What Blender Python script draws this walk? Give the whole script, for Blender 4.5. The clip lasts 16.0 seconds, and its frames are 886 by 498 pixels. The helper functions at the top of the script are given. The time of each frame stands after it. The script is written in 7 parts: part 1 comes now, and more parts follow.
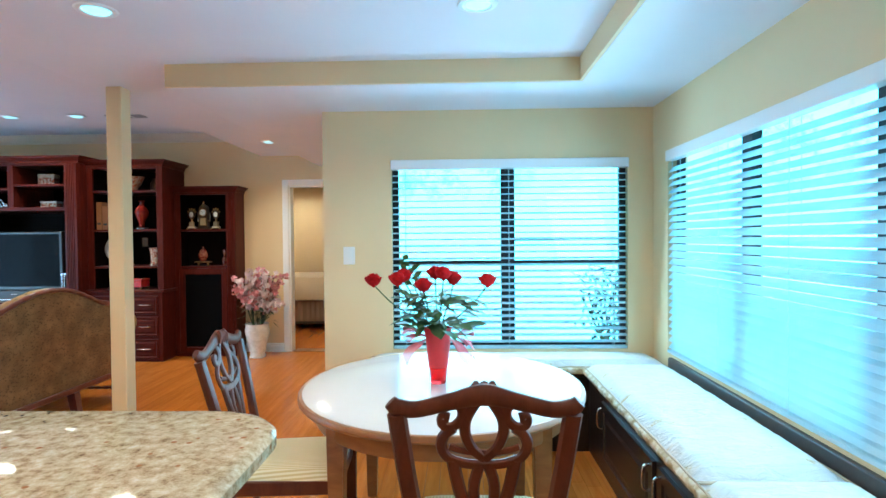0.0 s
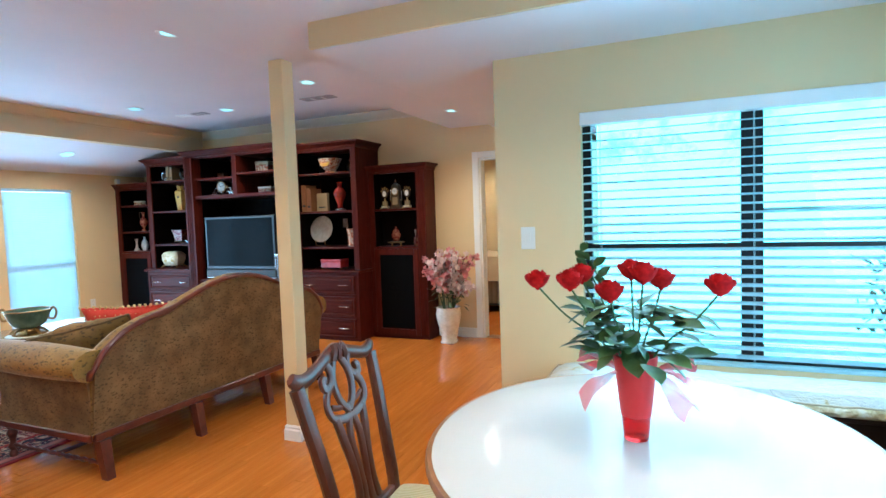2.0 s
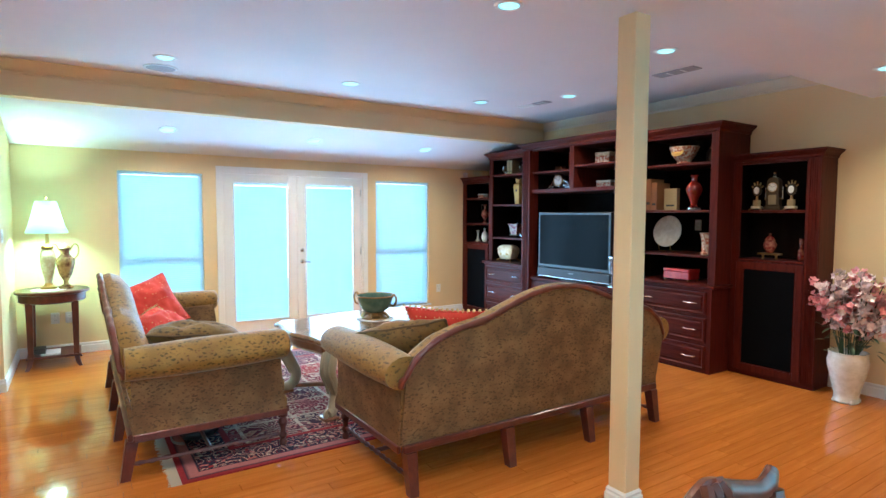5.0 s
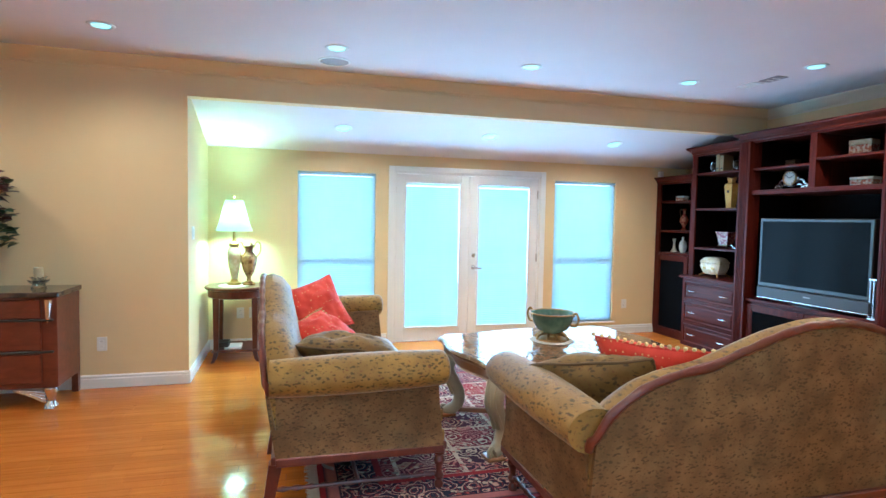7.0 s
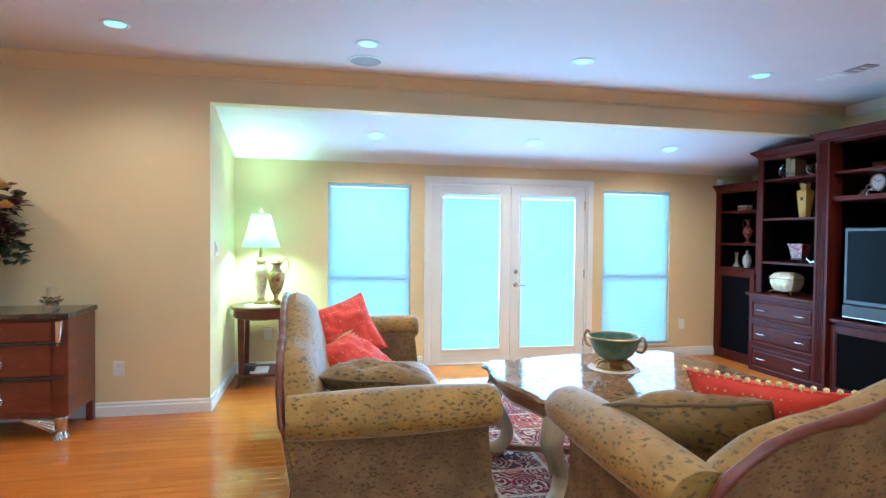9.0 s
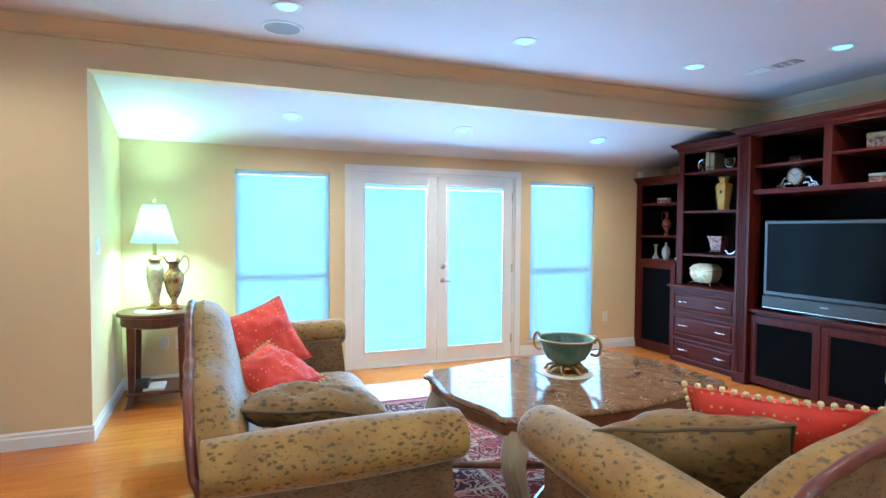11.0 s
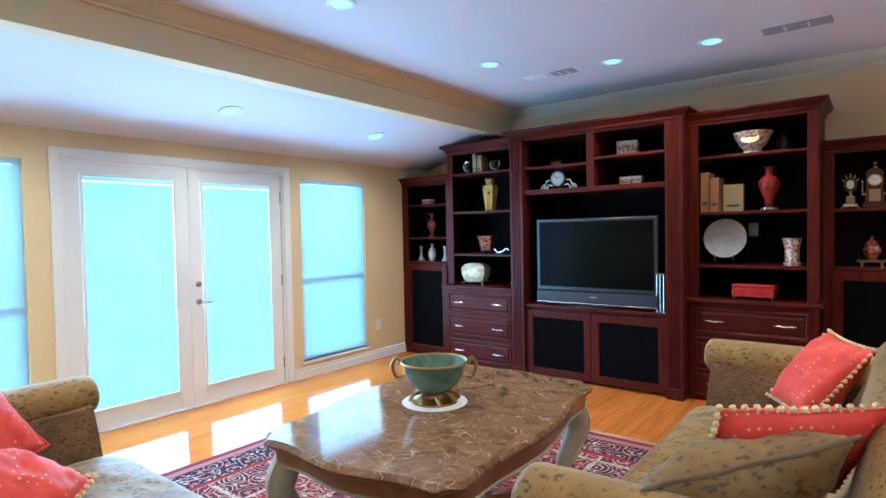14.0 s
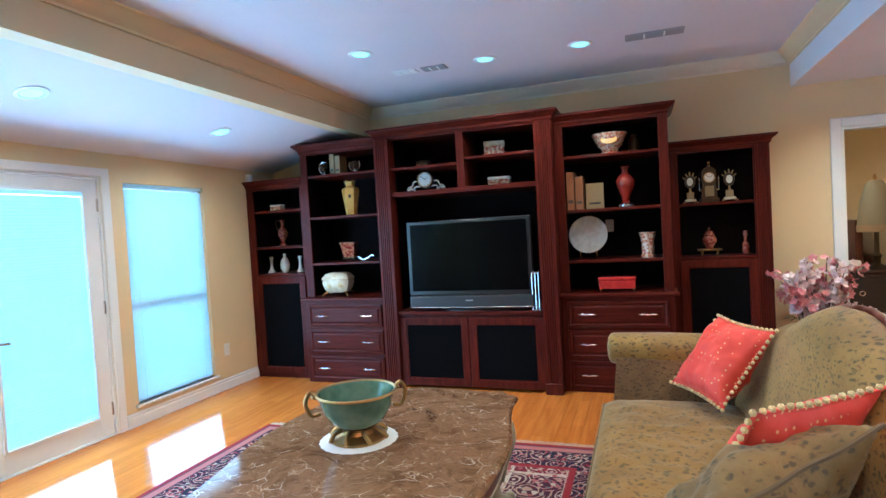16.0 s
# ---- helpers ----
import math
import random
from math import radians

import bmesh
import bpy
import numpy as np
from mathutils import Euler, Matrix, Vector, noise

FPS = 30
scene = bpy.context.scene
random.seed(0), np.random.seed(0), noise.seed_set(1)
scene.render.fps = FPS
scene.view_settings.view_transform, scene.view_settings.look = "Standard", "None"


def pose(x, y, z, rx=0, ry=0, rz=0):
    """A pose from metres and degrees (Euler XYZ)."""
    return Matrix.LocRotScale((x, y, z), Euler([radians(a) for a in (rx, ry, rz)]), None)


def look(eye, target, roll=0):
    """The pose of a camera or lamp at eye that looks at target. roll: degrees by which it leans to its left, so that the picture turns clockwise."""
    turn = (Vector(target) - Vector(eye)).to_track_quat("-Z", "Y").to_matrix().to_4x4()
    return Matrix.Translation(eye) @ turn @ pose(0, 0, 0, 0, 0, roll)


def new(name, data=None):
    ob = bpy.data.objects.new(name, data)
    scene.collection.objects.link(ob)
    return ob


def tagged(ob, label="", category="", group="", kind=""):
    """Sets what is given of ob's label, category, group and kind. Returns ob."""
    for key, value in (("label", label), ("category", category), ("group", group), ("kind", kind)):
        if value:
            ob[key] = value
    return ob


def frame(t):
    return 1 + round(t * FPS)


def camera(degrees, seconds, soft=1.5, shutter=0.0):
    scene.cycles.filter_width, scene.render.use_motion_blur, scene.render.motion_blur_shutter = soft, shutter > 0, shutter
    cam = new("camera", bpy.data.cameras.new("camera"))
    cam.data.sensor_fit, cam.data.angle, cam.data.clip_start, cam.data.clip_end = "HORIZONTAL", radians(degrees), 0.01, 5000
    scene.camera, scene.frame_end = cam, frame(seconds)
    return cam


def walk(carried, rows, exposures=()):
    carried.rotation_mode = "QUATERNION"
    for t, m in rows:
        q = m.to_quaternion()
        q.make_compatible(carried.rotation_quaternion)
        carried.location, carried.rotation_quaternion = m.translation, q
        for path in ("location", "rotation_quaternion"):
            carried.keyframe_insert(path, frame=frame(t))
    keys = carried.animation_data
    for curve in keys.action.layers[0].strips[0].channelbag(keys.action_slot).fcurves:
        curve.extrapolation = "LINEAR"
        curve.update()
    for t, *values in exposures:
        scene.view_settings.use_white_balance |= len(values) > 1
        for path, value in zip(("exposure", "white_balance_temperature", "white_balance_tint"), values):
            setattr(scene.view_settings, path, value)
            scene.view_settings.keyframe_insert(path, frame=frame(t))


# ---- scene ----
cam = camera(76.7, 16.0)
PATH = [
    (0, (-0.053, 0.152, 1.439), (-0.115, 2.151, 1.399), -0.5),
    (0.5, (0.002, 0.37, 1.424), (-0.202, 2.358, 1.366), -0.8),
    (1, (0.005, 0.599, 1.437), (-0.366, 2.562, 1.351), -1.2),
    (1.5, (-0.01, 0.817, 1.453), (-0.57, 2.734, 1.347), -1.5),
    (2, (-0.014, 1.01, 1.46), (-0.812, 2.84, 1.343), -2.0),
    (2.5, (-0.052, 1.168, 1.461), (-1.04, 2.903, 1.337), -2.3),
    (3, (-0.118, 1.329, 1.465), (-1.254, 2.971, 1.338), -1.8),
    (3.5, (-0.213, 1.423, 1.462), (-1.512, 2.94, 1.341), -1.5),
    (4, (-0.32, 1.489, 1.48), (-1.749, 2.883, 1.36), -0.9),
    (4.5, (-0.459, 1.586, 1.476), (-2.006, 2.849, 1.369), -0.3),
    (5, (-0.568, 1.664, 1.514), (-2.241, 2.754, 1.393), 0.2),
    (5.2, (-0.627, 1.702, 1.519), (-2.336, 2.733, 1.396), 0.5),
    (7.5, (-1.374, 1.984, 1.47), (-3.323, 2.426, 1.394), 0.8),
    (8, (-1.486, 2.006, 1.454), (-3.445, 2.409, 1.408), 0.6),
    (10.5, (-2.042, 1.972, 1.44), (-3.955, 2.555, 1.383), -0.0),
    (11, (-2.169, 1.923, 1.462), (-4.027, 2.658, 1.387), 0.4),
    (11.5, (-2.346, 1.892, 1.442), (-4.146, 2.762, 1.367), 0.5),
    (12, (-2.504, 1.874, 1.459), (-4.224, 2.892, 1.381), 0.4),
    (12.5, (-2.653, 1.805, 1.463), (-4.269, 2.981, 1.389), 0.3),
    (13, (-2.843, 1.745, 1.446), (-4.328, 3.084, 1.384), 0.0),
    (13.5, (-3.019, 1.736, 1.446), (-4.383, 3.198, 1.382), -0.4),
    (14, (-3.23, 1.675, 1.454), (-4.458, 3.252, 1.391), -1.1),
    (14.5, (-3.416, 1.659, 1.446), (-4.499, 3.339, 1.386), -1.5),
    (15, (-3.58, 1.673, 1.461), (-4.527, 3.434, 1.395), -2.3),
    (15.5, (-3.733, 1.691, 1.454), (-4.542, 3.519, 1.392), -3.0),
    (16, (-3.819, 1.762, 1.463), (-4.488, 3.645, 1.396), -3.3),
]
walk(cam, [(t, look(eye, target, roll)) for t, eye, target, roll in PATH], [(0, 0.2, 5650, 6), (5, 0.2, 5650, 6), (8, 0.17, 5450, 6), (11, 0.12, 5250, 6), (16, 0.15, 5250, 6)])

# ---- world, sun and large lights ----
world = bpy.data.worlds.new("world")
scene.world = world
world.use_nodes = True
wn = world.node_tree
sky = wn.nodes.new("ShaderNodeTexSky")
sky.sky_type, sky.sun_disc, sky.sun_elevation, sky.sun_rotation = "NISHITA", False, radians(60), radians(163)
wn.nodes["Background"].inputs["Strength"].default_value = 0.08
wn.links.new(sky.outputs["Color"], wn.nodes["Background"].inputs["Color"])

sun = new("sun", bpy.data.lights.new("sun", "SUN"))
sun.data.energy, sun.data.angle, sun.data.color = 4.0, radians(12), (1.0, 0.96, 0.9)
sun.matrix_world = look((1.5, -5, 9), (0, 0, 0))


def area_lamp(name, eye, target, w, h, watts, colour):
    lamp = new(name, bpy.data.lights.new(name, "AREA"))
    lamp.data.shape, lamp.data.size, lamp.data.size_y = "RECTANGLE", w, h
    lamp.data.energy, lamp.data.color = watts, colour
    lamp.matrix_world = look(eye, target)
    return lamp


DAY = (0.44, 0.76, 1.0)
PATIO = (0.40, 0.71, 1.0)
for y in (3.626, 4.544):
    area_lamp("daylight_patio_door", (-7.66, y, 1.04), (-3, y, 0.6), 0.70, 1.77, 36, PATIO)
for y in (2.485, 5.667):
    area_lamp("daylight_patio_window", (-7.66, y, 1.085), (-3, y, 0.6), 0.85, 1.78, 30, PATIO)
area_lamp("daylight_nook", (0.3, 4.04, 1.32), (0.3, 0, 0.5), 1.6, 1.3, 22, DAY)
area_lamp("daylight_nook_side", (1.16, 2.55, 1.32), (-3, 2.55, 0.5), 2.6, 1.3, 30, DAY)


# ---- materials ----
def mat(name, colour, rough=0.5, metal=0.0, spec=0.5):
    m = bpy.data.materials.new(name)
    m.use_nodes = True
    b = m.node_tree.nodes["Principled BSDF"]
    b.inputs["Base Color"].default_value = (*colour, 1)
    b.inputs["Roughness"].default_value = rough
    b.inputs["Metallic"].default_value = metal
    b.inputs["Specular IOR Level"].default_value = spec
    return m


def node(m, kind, **inputs):
    n = m.node_tree.nodes.new(kind)
    for k, v in inputs.items():
        n.inputs[k.replace("_", " ")].default_value = v
    return n


def link(m, a, b):
    m.node_tree.links.new(a, b)


def coords(m, scale=(1, 1, 1), rot=(0, 0, 0), space="Object"):
    tc = node(m, "ShaderNodeTexCoord")
    mp = node(m, "ShaderNodeMapping")
    mp.inputs["Scale"].default_value = scale
    mp.inputs["Rotation"].default_value = rot
    link(m, tc.outputs[space], mp.inputs["Vector"])
    return mp.outputs["Vector"]


def ramp(m, fac, stops):
    r = node(m, "ShaderNodeValToRGB")
    e = r.color_ramp.elements
    while len(e) < len(stops):
        e.new(0.5)
    for el, (p, c) in zip(e, stops):
        el.position, el.color = p, (*c, 1)
    link(m, fac, r.inputs["Fac"])
    return r.outputs["Color"]


def mix(m, fac, a, b, mode="MIX"):
    n = node(m, "ShaderNodeMix")
    n.data_type, n.blend_type = "RGBA", mode
    for sock, v in ((n.inputs[0], fac), (n.inputs[6], a), (n.inputs[7], b)):
        if isinstance(v, (int, float)):
            sock.default_value = v
        elif isinstance(v, tuple):
            sock.default_value = (*v, 1)
        else:
            link(m, v, sock)
    return n.outputs[2]


def noise_fac(m, vec, scale, detail=4.0, rough=0.55, distortion=0.0):
    n = node(m, "ShaderNodeTexNoise", Scale=scale, Detail=detail, Roughness=rough, Distortion=distortion)
    link(m, vec, n.inputs["Vector"])
    return n.outputs["Fac"]


def bump(m, height, strength=0.1, distance=0.01):
    n = node(m, "ShaderNodeBump", Strength=strength, Distance=distance)
    link(m, height, n.inputs["Height"])
    link(m, n.outputs["Normal"], m.node_tree.nodes["Principled BSDF"].inputs["Normal"])


def base(m, socket):
    link(m, socket, m.node_tree.nodes["Principled BSDF"].inputs["Base Color"])


def rough(m, socket):
    link(m, socket, m.node_tree.nodes["Principled BSDF"].inputs["Roughness"])


def painted(name, colour, r=0.6, tex=0.06):
    m = mat(name, colour, r)
    v = coords(m)
    low = tuple(c * 0.93 for c in colour)
    base(m, ramp(m, noise_fac(m, v, 0.9, 5), [(0.3, low), (0.7, colour)]))
    bump(m, noise_fac(m, v, 160, 3), tex, 0.004)
    return m


def wood(name, dark, light, scale=(2, 26, 26), r=0.35, vary=0.25, coat=0.0, grain=0.08, spec=0.5):
    m = mat(name, light, r, 0, spec)
    v = coords(m, scale)
    a = noise_fac(m, v, 1.6, 8, 0.6, 0.6)
    c = ramp(m, a, [(0.25, dark), (0.55, tuple((x + y) / 2 for x, y in zip(dark, light))), (0.8, light)])
    info = node(m, "ShaderNodeObjectInfo")
    dim = ramp(m, info.outputs["Random"], [(0, (1 - vary,) * 3), (1, (1, 1, 1))])
    base(m, mix(m, 1.0, c, dim, "MULTIPLY"))
    bump(m, a, grain, 0.003)
    m.node_tree.nodes["Principled BSDF"].inputs["Coat Weight"].default_value = coat
    m.node_tree.nodes["Principled BSDF"].inputs["Coat Roughness"].default_value = 0.12
    return m


WALL = painted("wall_paint", (0.76, 0.60, 0.35), 0.62)
CEIL = painted("ceiling_paint", (0.75, 0.72, 0.75), 0.7)
TRIM = painted("trim_paint", (0.82, 0.84, 0.84), 0.35, 0.02)


def plank_tone(m):
    """Plank-to-plank tone for planks that are joined in one mesh."""
    b = m.node_tree.nodes["Principled BSDF"]
    src = b.inputs["Base Color"].links[0].from_socket
    geo = node(m, "ShaderNodeNewGeometry")
    tone = ramp(m, geo.outputs["Random Per Island"], [(0, (0.84, 0.82, 0.80)), (1, (1, 1, 1))])
    base(m, mix(m, 1.0, src, tone, "MULTIPLY"))
    return m


FLOOR = wood("floor_planks", (0.50, 0.145, 0.022), (0.74, 0.255, 0.045), (22, 1.2, 22), 0.085, 0.14, 0.0, 0.015, 0.3)
plank_tone(FLOOR)
JOINT = mat("floor_joint", (0.22, 0.075, 0.02), 0.6)
CHERRY = wood("cherry_wood", (0.038, 0.0045, 0.003), (0.115, 0.016, 0.009), (26, 26, 2), 0.4, 0.12, 0.05, 0.08, 0.11)
CHERRY_FLAT = wood("cherry_wood_level", (0.038, 0.0045, 0.003), (0.115, 0.016, 0.009), (2, 26, 26), 0.38, 0.12, 0.05, 0.08, 0.11)
# near-black wood: the shade inside the open cabinets is put into its colour
SHADEWOOD = wood("cabinet_recess_shade_wood", (0.004, 0.002, 0.002), (0.008, 0.004, 0.0035), (20, 20, 2), 0.6, 0.1, 0, 0.08, 0.05)
MAHOG = wood("mahogany", (0.06, 0.014, 0.007), (0.16, 0.043, 0.021), (9, 9, 3), 0.34, 0.15, 0.05, 0.08, 0.3)
DARKBENCH = wood("bench_wood", (0.012, 0.006, 0.005), (0.035, 0.015, 0.010), (3, 20, 20), 0.35, 0.2, 0.2)
HONEY = wood("honey_wood", (0.22, 0.085, 0.03), (0.40, 0.17, 0.06), (4, 4, 14), 0.3, 0.1, 0.2)
SPEAKER = mat("speaker_cloth", (0.003, 0.003, 0.0035), 0.95, 0, 0.05)
BLIND = bpy.data.materials.new("blind_slat")
BLIND.use_nodes = True
bn = BLIND.node_tree.nodes
bd_, bt_, bx_ = bn.new("ShaderNodeBsdfDiffuse"), bn.new("ShaderNodeBsdfTranslucent"), bn.new("ShaderNodeMixShader")
bd_.inputs["Color"].default_value, bt_.inputs["Color"].default_value = (0.74, 0.84, 0.90, 1), (0.74, 0.93, 0.98, 1)
bx_.inputs["Fac"].default_value = 0.6
link(BLIND, bd_.outputs[0], bx_.inputs[1]), link(BLIND, bt_.outputs[0], bx_.inputs[2]), link(BLIND, bx_.outputs[0], bn["Material Output"].inputs["Surface"])
WINFRAME = mat("window_bronze", (0.012, 0.012, 0.016), 0.4, 0.3)
CHROME = mat("brushed_nickel", (0.62, 0.62, 0.62), 0.25, 1.0)
BRASS = mat("aged_brass", (0.42, 0.26, 0.10), 0.35, 1.0)
PLASTIC = mat("white_plastic", (0.78, 0.78, 0.76), 0.35)
GREYPLASTIC = mat("grey_plastic", (0.30, 0.29, 0.30), 0.5)


def glass_mat(name, colour, r=0.02):
    m = mat(name, colour, r)
    b = m.node_tree.nodes["Principled BSDF"]
    b.inputs["Transmission Weight"].default_value, b.inputs["IOR"].default_value = 1.0, 1.45
    return m


def pane_mat():
    m = bpy.data.materials.new("window_glass")
    m.use_nodes = True
    n = m.node_tree.nodes
    n.remove(n["Principled BSDF"])
    t, g, x = n.new("ShaderNodeBsdfTransparent"), n.new("ShaderNodeBsdfGlossy"), n.new("ShaderNodeMixShader")
    t.inputs["Color"].default_value = (0.93, 0.97, 0.97, 1)
    g.inputs["Roughness"].default_value = 0.02
    x.inputs["Fac"].default_value = 0.06
    link(m, t.outputs[0], x.inputs[1]), link(m, g.outputs[0], x.inputs[2])
    link(m, x.outputs[0], n["Material Output"].inputs["Surface"])
    return m


PANE = pane_mat()


def glow(name, colour, strength):
    m = bpy.data.materials.new(name)
    m.use_nodes = True
    b = m.node_tree.nodes["Principled BSDF"]
    b.inputs["Base Color"].default_value = (*colour, 1)
    b.inputs["Emission Color"].default_value = (*colour, 1)
    b.inputs["Emission Strength"].default_value = strength
    return m


LAMPGLOW = glow("downlight_glow", (0.33, 0.86, 0.95), 1.5)


def outdoor(name, strength, red, green):
    m = bpy.data.materials.new(name)
    m.use_nodes = True
    v = coords(m)
    leaves = noise_fac(m, v, 2.2, 9, 0.72)
    patch = noise_fac(m, v, 0.35, 3, 0.5)
    c = ramp(m, leaves, [(0.40, (0.5 * red, 0.65 * green, 0.66)), (0.52, (red, green, 1.0))])
    sep = node(m, "ShaderNodeSeparateXYZ")
    link(m, v, sep.inputs["Vector"])
    crowns = ramp(m, sep.outputs["Y"], [(0.0, (0, 0, 0)), (0.5, (1, 1, 1))])
    f = mix(m, 1.0, ramp(m, patch, [(0.50, (0, 0, 0)), (0.64, (1, 1, 1))]), crowns, "MULTIPLY")
    c = mix(m, f, (red, green, 1.0), c)
    e = node(m, "ShaderNodeEmission", Strength=strength)
    link(m, c, e.inputs["Color"])
    link(m, e.outputs[0], m.node_tree.nodes["Material Output"].inputs["Surface"])
    return m


OUTDOOR = outdoor("bright_garden", 5.2, 0.22, 0.80)
PATIO_GARDEN = outdoor("bright_patio_garden", 7.6, 0.46, 0.70)


# ---- building helpers ----
def part(name, bm, material, parent=None, label="", smooth=False):
    bmesh.ops.recalc_face_normals(bm, faces=bm.faces)
    me = bpy.data.meshes.new(name)
    bm.to_mesh(me)
    bm.free()
    if material:
        me.materials.append(material)
    if smooth:
        me.shade_smooth()
        me.set_sharp_from_angle(angle=radians(40))
    ob = new(name, me)
    if parent:
        ob.parent = parent
    if label:
        ob["label"] = label
    return ob


def thing(name, m, label, category, group="", kind=""):
    ob = new(name)
    ob.matrix_basis = m
    ob.empty_display_size = 0.1
    return tagged(ob, label, category, group, kind)


def structure(name, bm, material, label, category, smooth=False):
    return tagged(part(name, bm, material, None, "", smooth), label, category, kind="structure")


def B():
    return bmesh.new()


def box(bm, x0, y0, z0, x1, y1, z1, bev=0.0, seg=1):
    """A box into bm, with bevelled edges."""
    vs = [bm.verts.new((x, y, z)) for z in (z0, z1) for x, y in ((x0, y0), (x1, y0), (x1, y1), (x0, y1))]
    fs = [bm.faces.new([vs[i] for i in q]) for q in ((3, 2, 1, 0), (4, 5, 6, 7), (0, 1, 5, 4), (1, 2, 6, 5), (2, 3, 7, 6), (3, 0, 4, 7))]
    if bev:
        es = list({e for f in fs for e in f.edges})
        bmesh.ops.bevel(bm, geom=es, offset=bev, segments=seg, affect="EDGES", profile=0.5)
    return bm


def boxed(*a, **k):
    return box(B(), *a, **k)


def lathe(bm, profile, cx=0, cy=0, z=0, seg=24, sx=1.0, sy=1.0):
    """Turns (radius, height) pairs about the upright through cx, cy."""
    rings = []
    for r, h in profile:
        rings.append([bm.verts.new((cx + r * sx * math.cos(2 * math.pi * i / seg), cy + r * sy * math.sin(2 * math.pi * i / seg), z + h)) for i in range(seg)])
    for a, b in zip(rings, rings[1:]):
        for i in range(seg):
            j = (i + 1) % seg
            bm.faces.new((a[i], a[j], b[j], b[i]))
    for ring in (rings[0], rings[-1]):
        bm.faces.new(ring)
    return bm


def sweep(bm, pts, rad, seg=8, flat=1.0, closed=False):
    """A tube along points; rad is a number or one a point; flat squeezes it along the local side."""
    pts = [Vector(p) for p in pts]
    n = len(pts)
    rads = [float(rad)] * n if isinstance(rad, (int, float)) else [float(r) for r in rad]
    rings = []
    side = None
    for i, p in enumerate(pts):
        if closed:
            d = pts[(i + 1) % n] - pts[i - 1]
        else:
            d = pts[min(i + 1, n - 1)] - pts[max(i - 1, 0)]
        d.normalize()
        if side is None:
            side = d.orthogonal().normalized()
            ref = Vector((0, 1, 0)) if abs(d.y) < 0.9 else Vector((1, 0, 0))
            side = (ref - d * ref.dot(d)).normalized()
        else:
            side = (side - d * side.dot(d)).normalized()
        up = d.cross(side)
        rings.append([bm.verts.new(p + rads[i] * (math.cos(2 * math.pi * k / seg) * side * flat + math.sin(2 * math.pi * k / seg) * up)) for k in range(seg)])
    for a, b in list(zip(rings, rings[1:])) + ([(rings[-1], rings[0])] if closed else []):
        for k in range(seg):
            j = (k + 1) % seg
            bm.faces.new((a[k], a[j], b[j], b[k]))
    if not closed:
        bm.faces.new(rings[0])
        bm.faces.new(rings[-1])
    return bm


def curve_pts(pts, n=6):
    """A smooth line through points."""
    pts = [Vector(p) for p in pts]
    out = []
    for i in range(len(pts) - 1):
        p0, p1, p2, p3 = pts[max(i - 1, 0)], pts[i], pts[i + 1], pts[min(i + 2, len(pts) - 1)]
        for k in range(n):
            t = k / n
            out.append(0.5 * (2 * p1 + (p2 - p0) * t + (2 * p0 - 5 * p1 + 4 * p2 - p3) * t * t + (3 * p1 - p0 - 3 * p2 + p3) * t ** 3))
    return out + [pts[-1]]


def slab(bm, outline, z0, z1):
    """An upright prism over a closed outline of (x, y)."""
    lo = [bm.verts.new((x, y, z0)) for x, y in outline]
    hi = [bm.verts.new((x, y, z1)) for x, y in outline]
    bm.faces.new(lo), bm.faces.new(hi)
    for i in range(len(lo)):
        j = (i + 1) % len(lo)
        bm.faces.new((lo[i], lo[j], hi[j], hi[i]))
    return bm


def loft(bm, rings, cap=True):
    """Skins rings of equal length."""
    rs = [[bm.verts.new(p) for p in ring] for ring in rings]
    for a, b in zip(rs, rs[1:]):
        for i in range(len(a)):
            j = (i + 1) % len(a)
            bm.faces.new((a[i], a[j], b[j], b[i]))
    if cap:
        bm.faces.new(rs[0]), bm.faces.new(rs[-1])
    return bm


def extrude_profile(bm, profile, a, b, axis="x"):
    """A moulding: (out, up) profile run from a to b, each an (x, y, z) start with out along +y for axis x, and along +x for axis y."""
    rings = []
    for p in (a, b):
        if axis == "x":
            rings.append([(p[0], p[1] + o, p[2] + u) for o, u in profile])
        elif axis == "y":
            rings.append([(p[0] + o, p[1], p[2] + u) for o, u in profile])
    return loft(bm, rings)


def wall_run(name, axis, at, thick, a, b, top, holes, label, bottom=0.0, material=None):
    """A wall along x or y with its face at `at`, thickness to the signed side, and openings (u0, u1, z0, z1)."""
    bm = B()
    cuts = sorted({a, b, *[h[0] for h in holes], *[h[1] for h in holes]})
    for u0, u1 in zip(cuts, cuts[1:]):
        spans = [(bottom, top)]
        for h in holes:
            if h[0] <= u0 and h[1] >= u1:
                spans = [s for z0, z1 in spans for s in ((z0, h[2]), (h[3], z1)) if s[1] - s[0] > 1e-4]
        for z0, z1 in spans:
            t0, t1 = sorted((at, at + thick))
            if axis == "x":
                box(bm, u0, t0, z0, u1, t1, z1)
            else:
                box(bm, t0, u0, z0, t1, u1, z1)
    bmesh.ops.remove_doubles(bm, verts=bm.verts, dist=1e-5)
    return structure(name, bm, material or WALL, label, "wall")


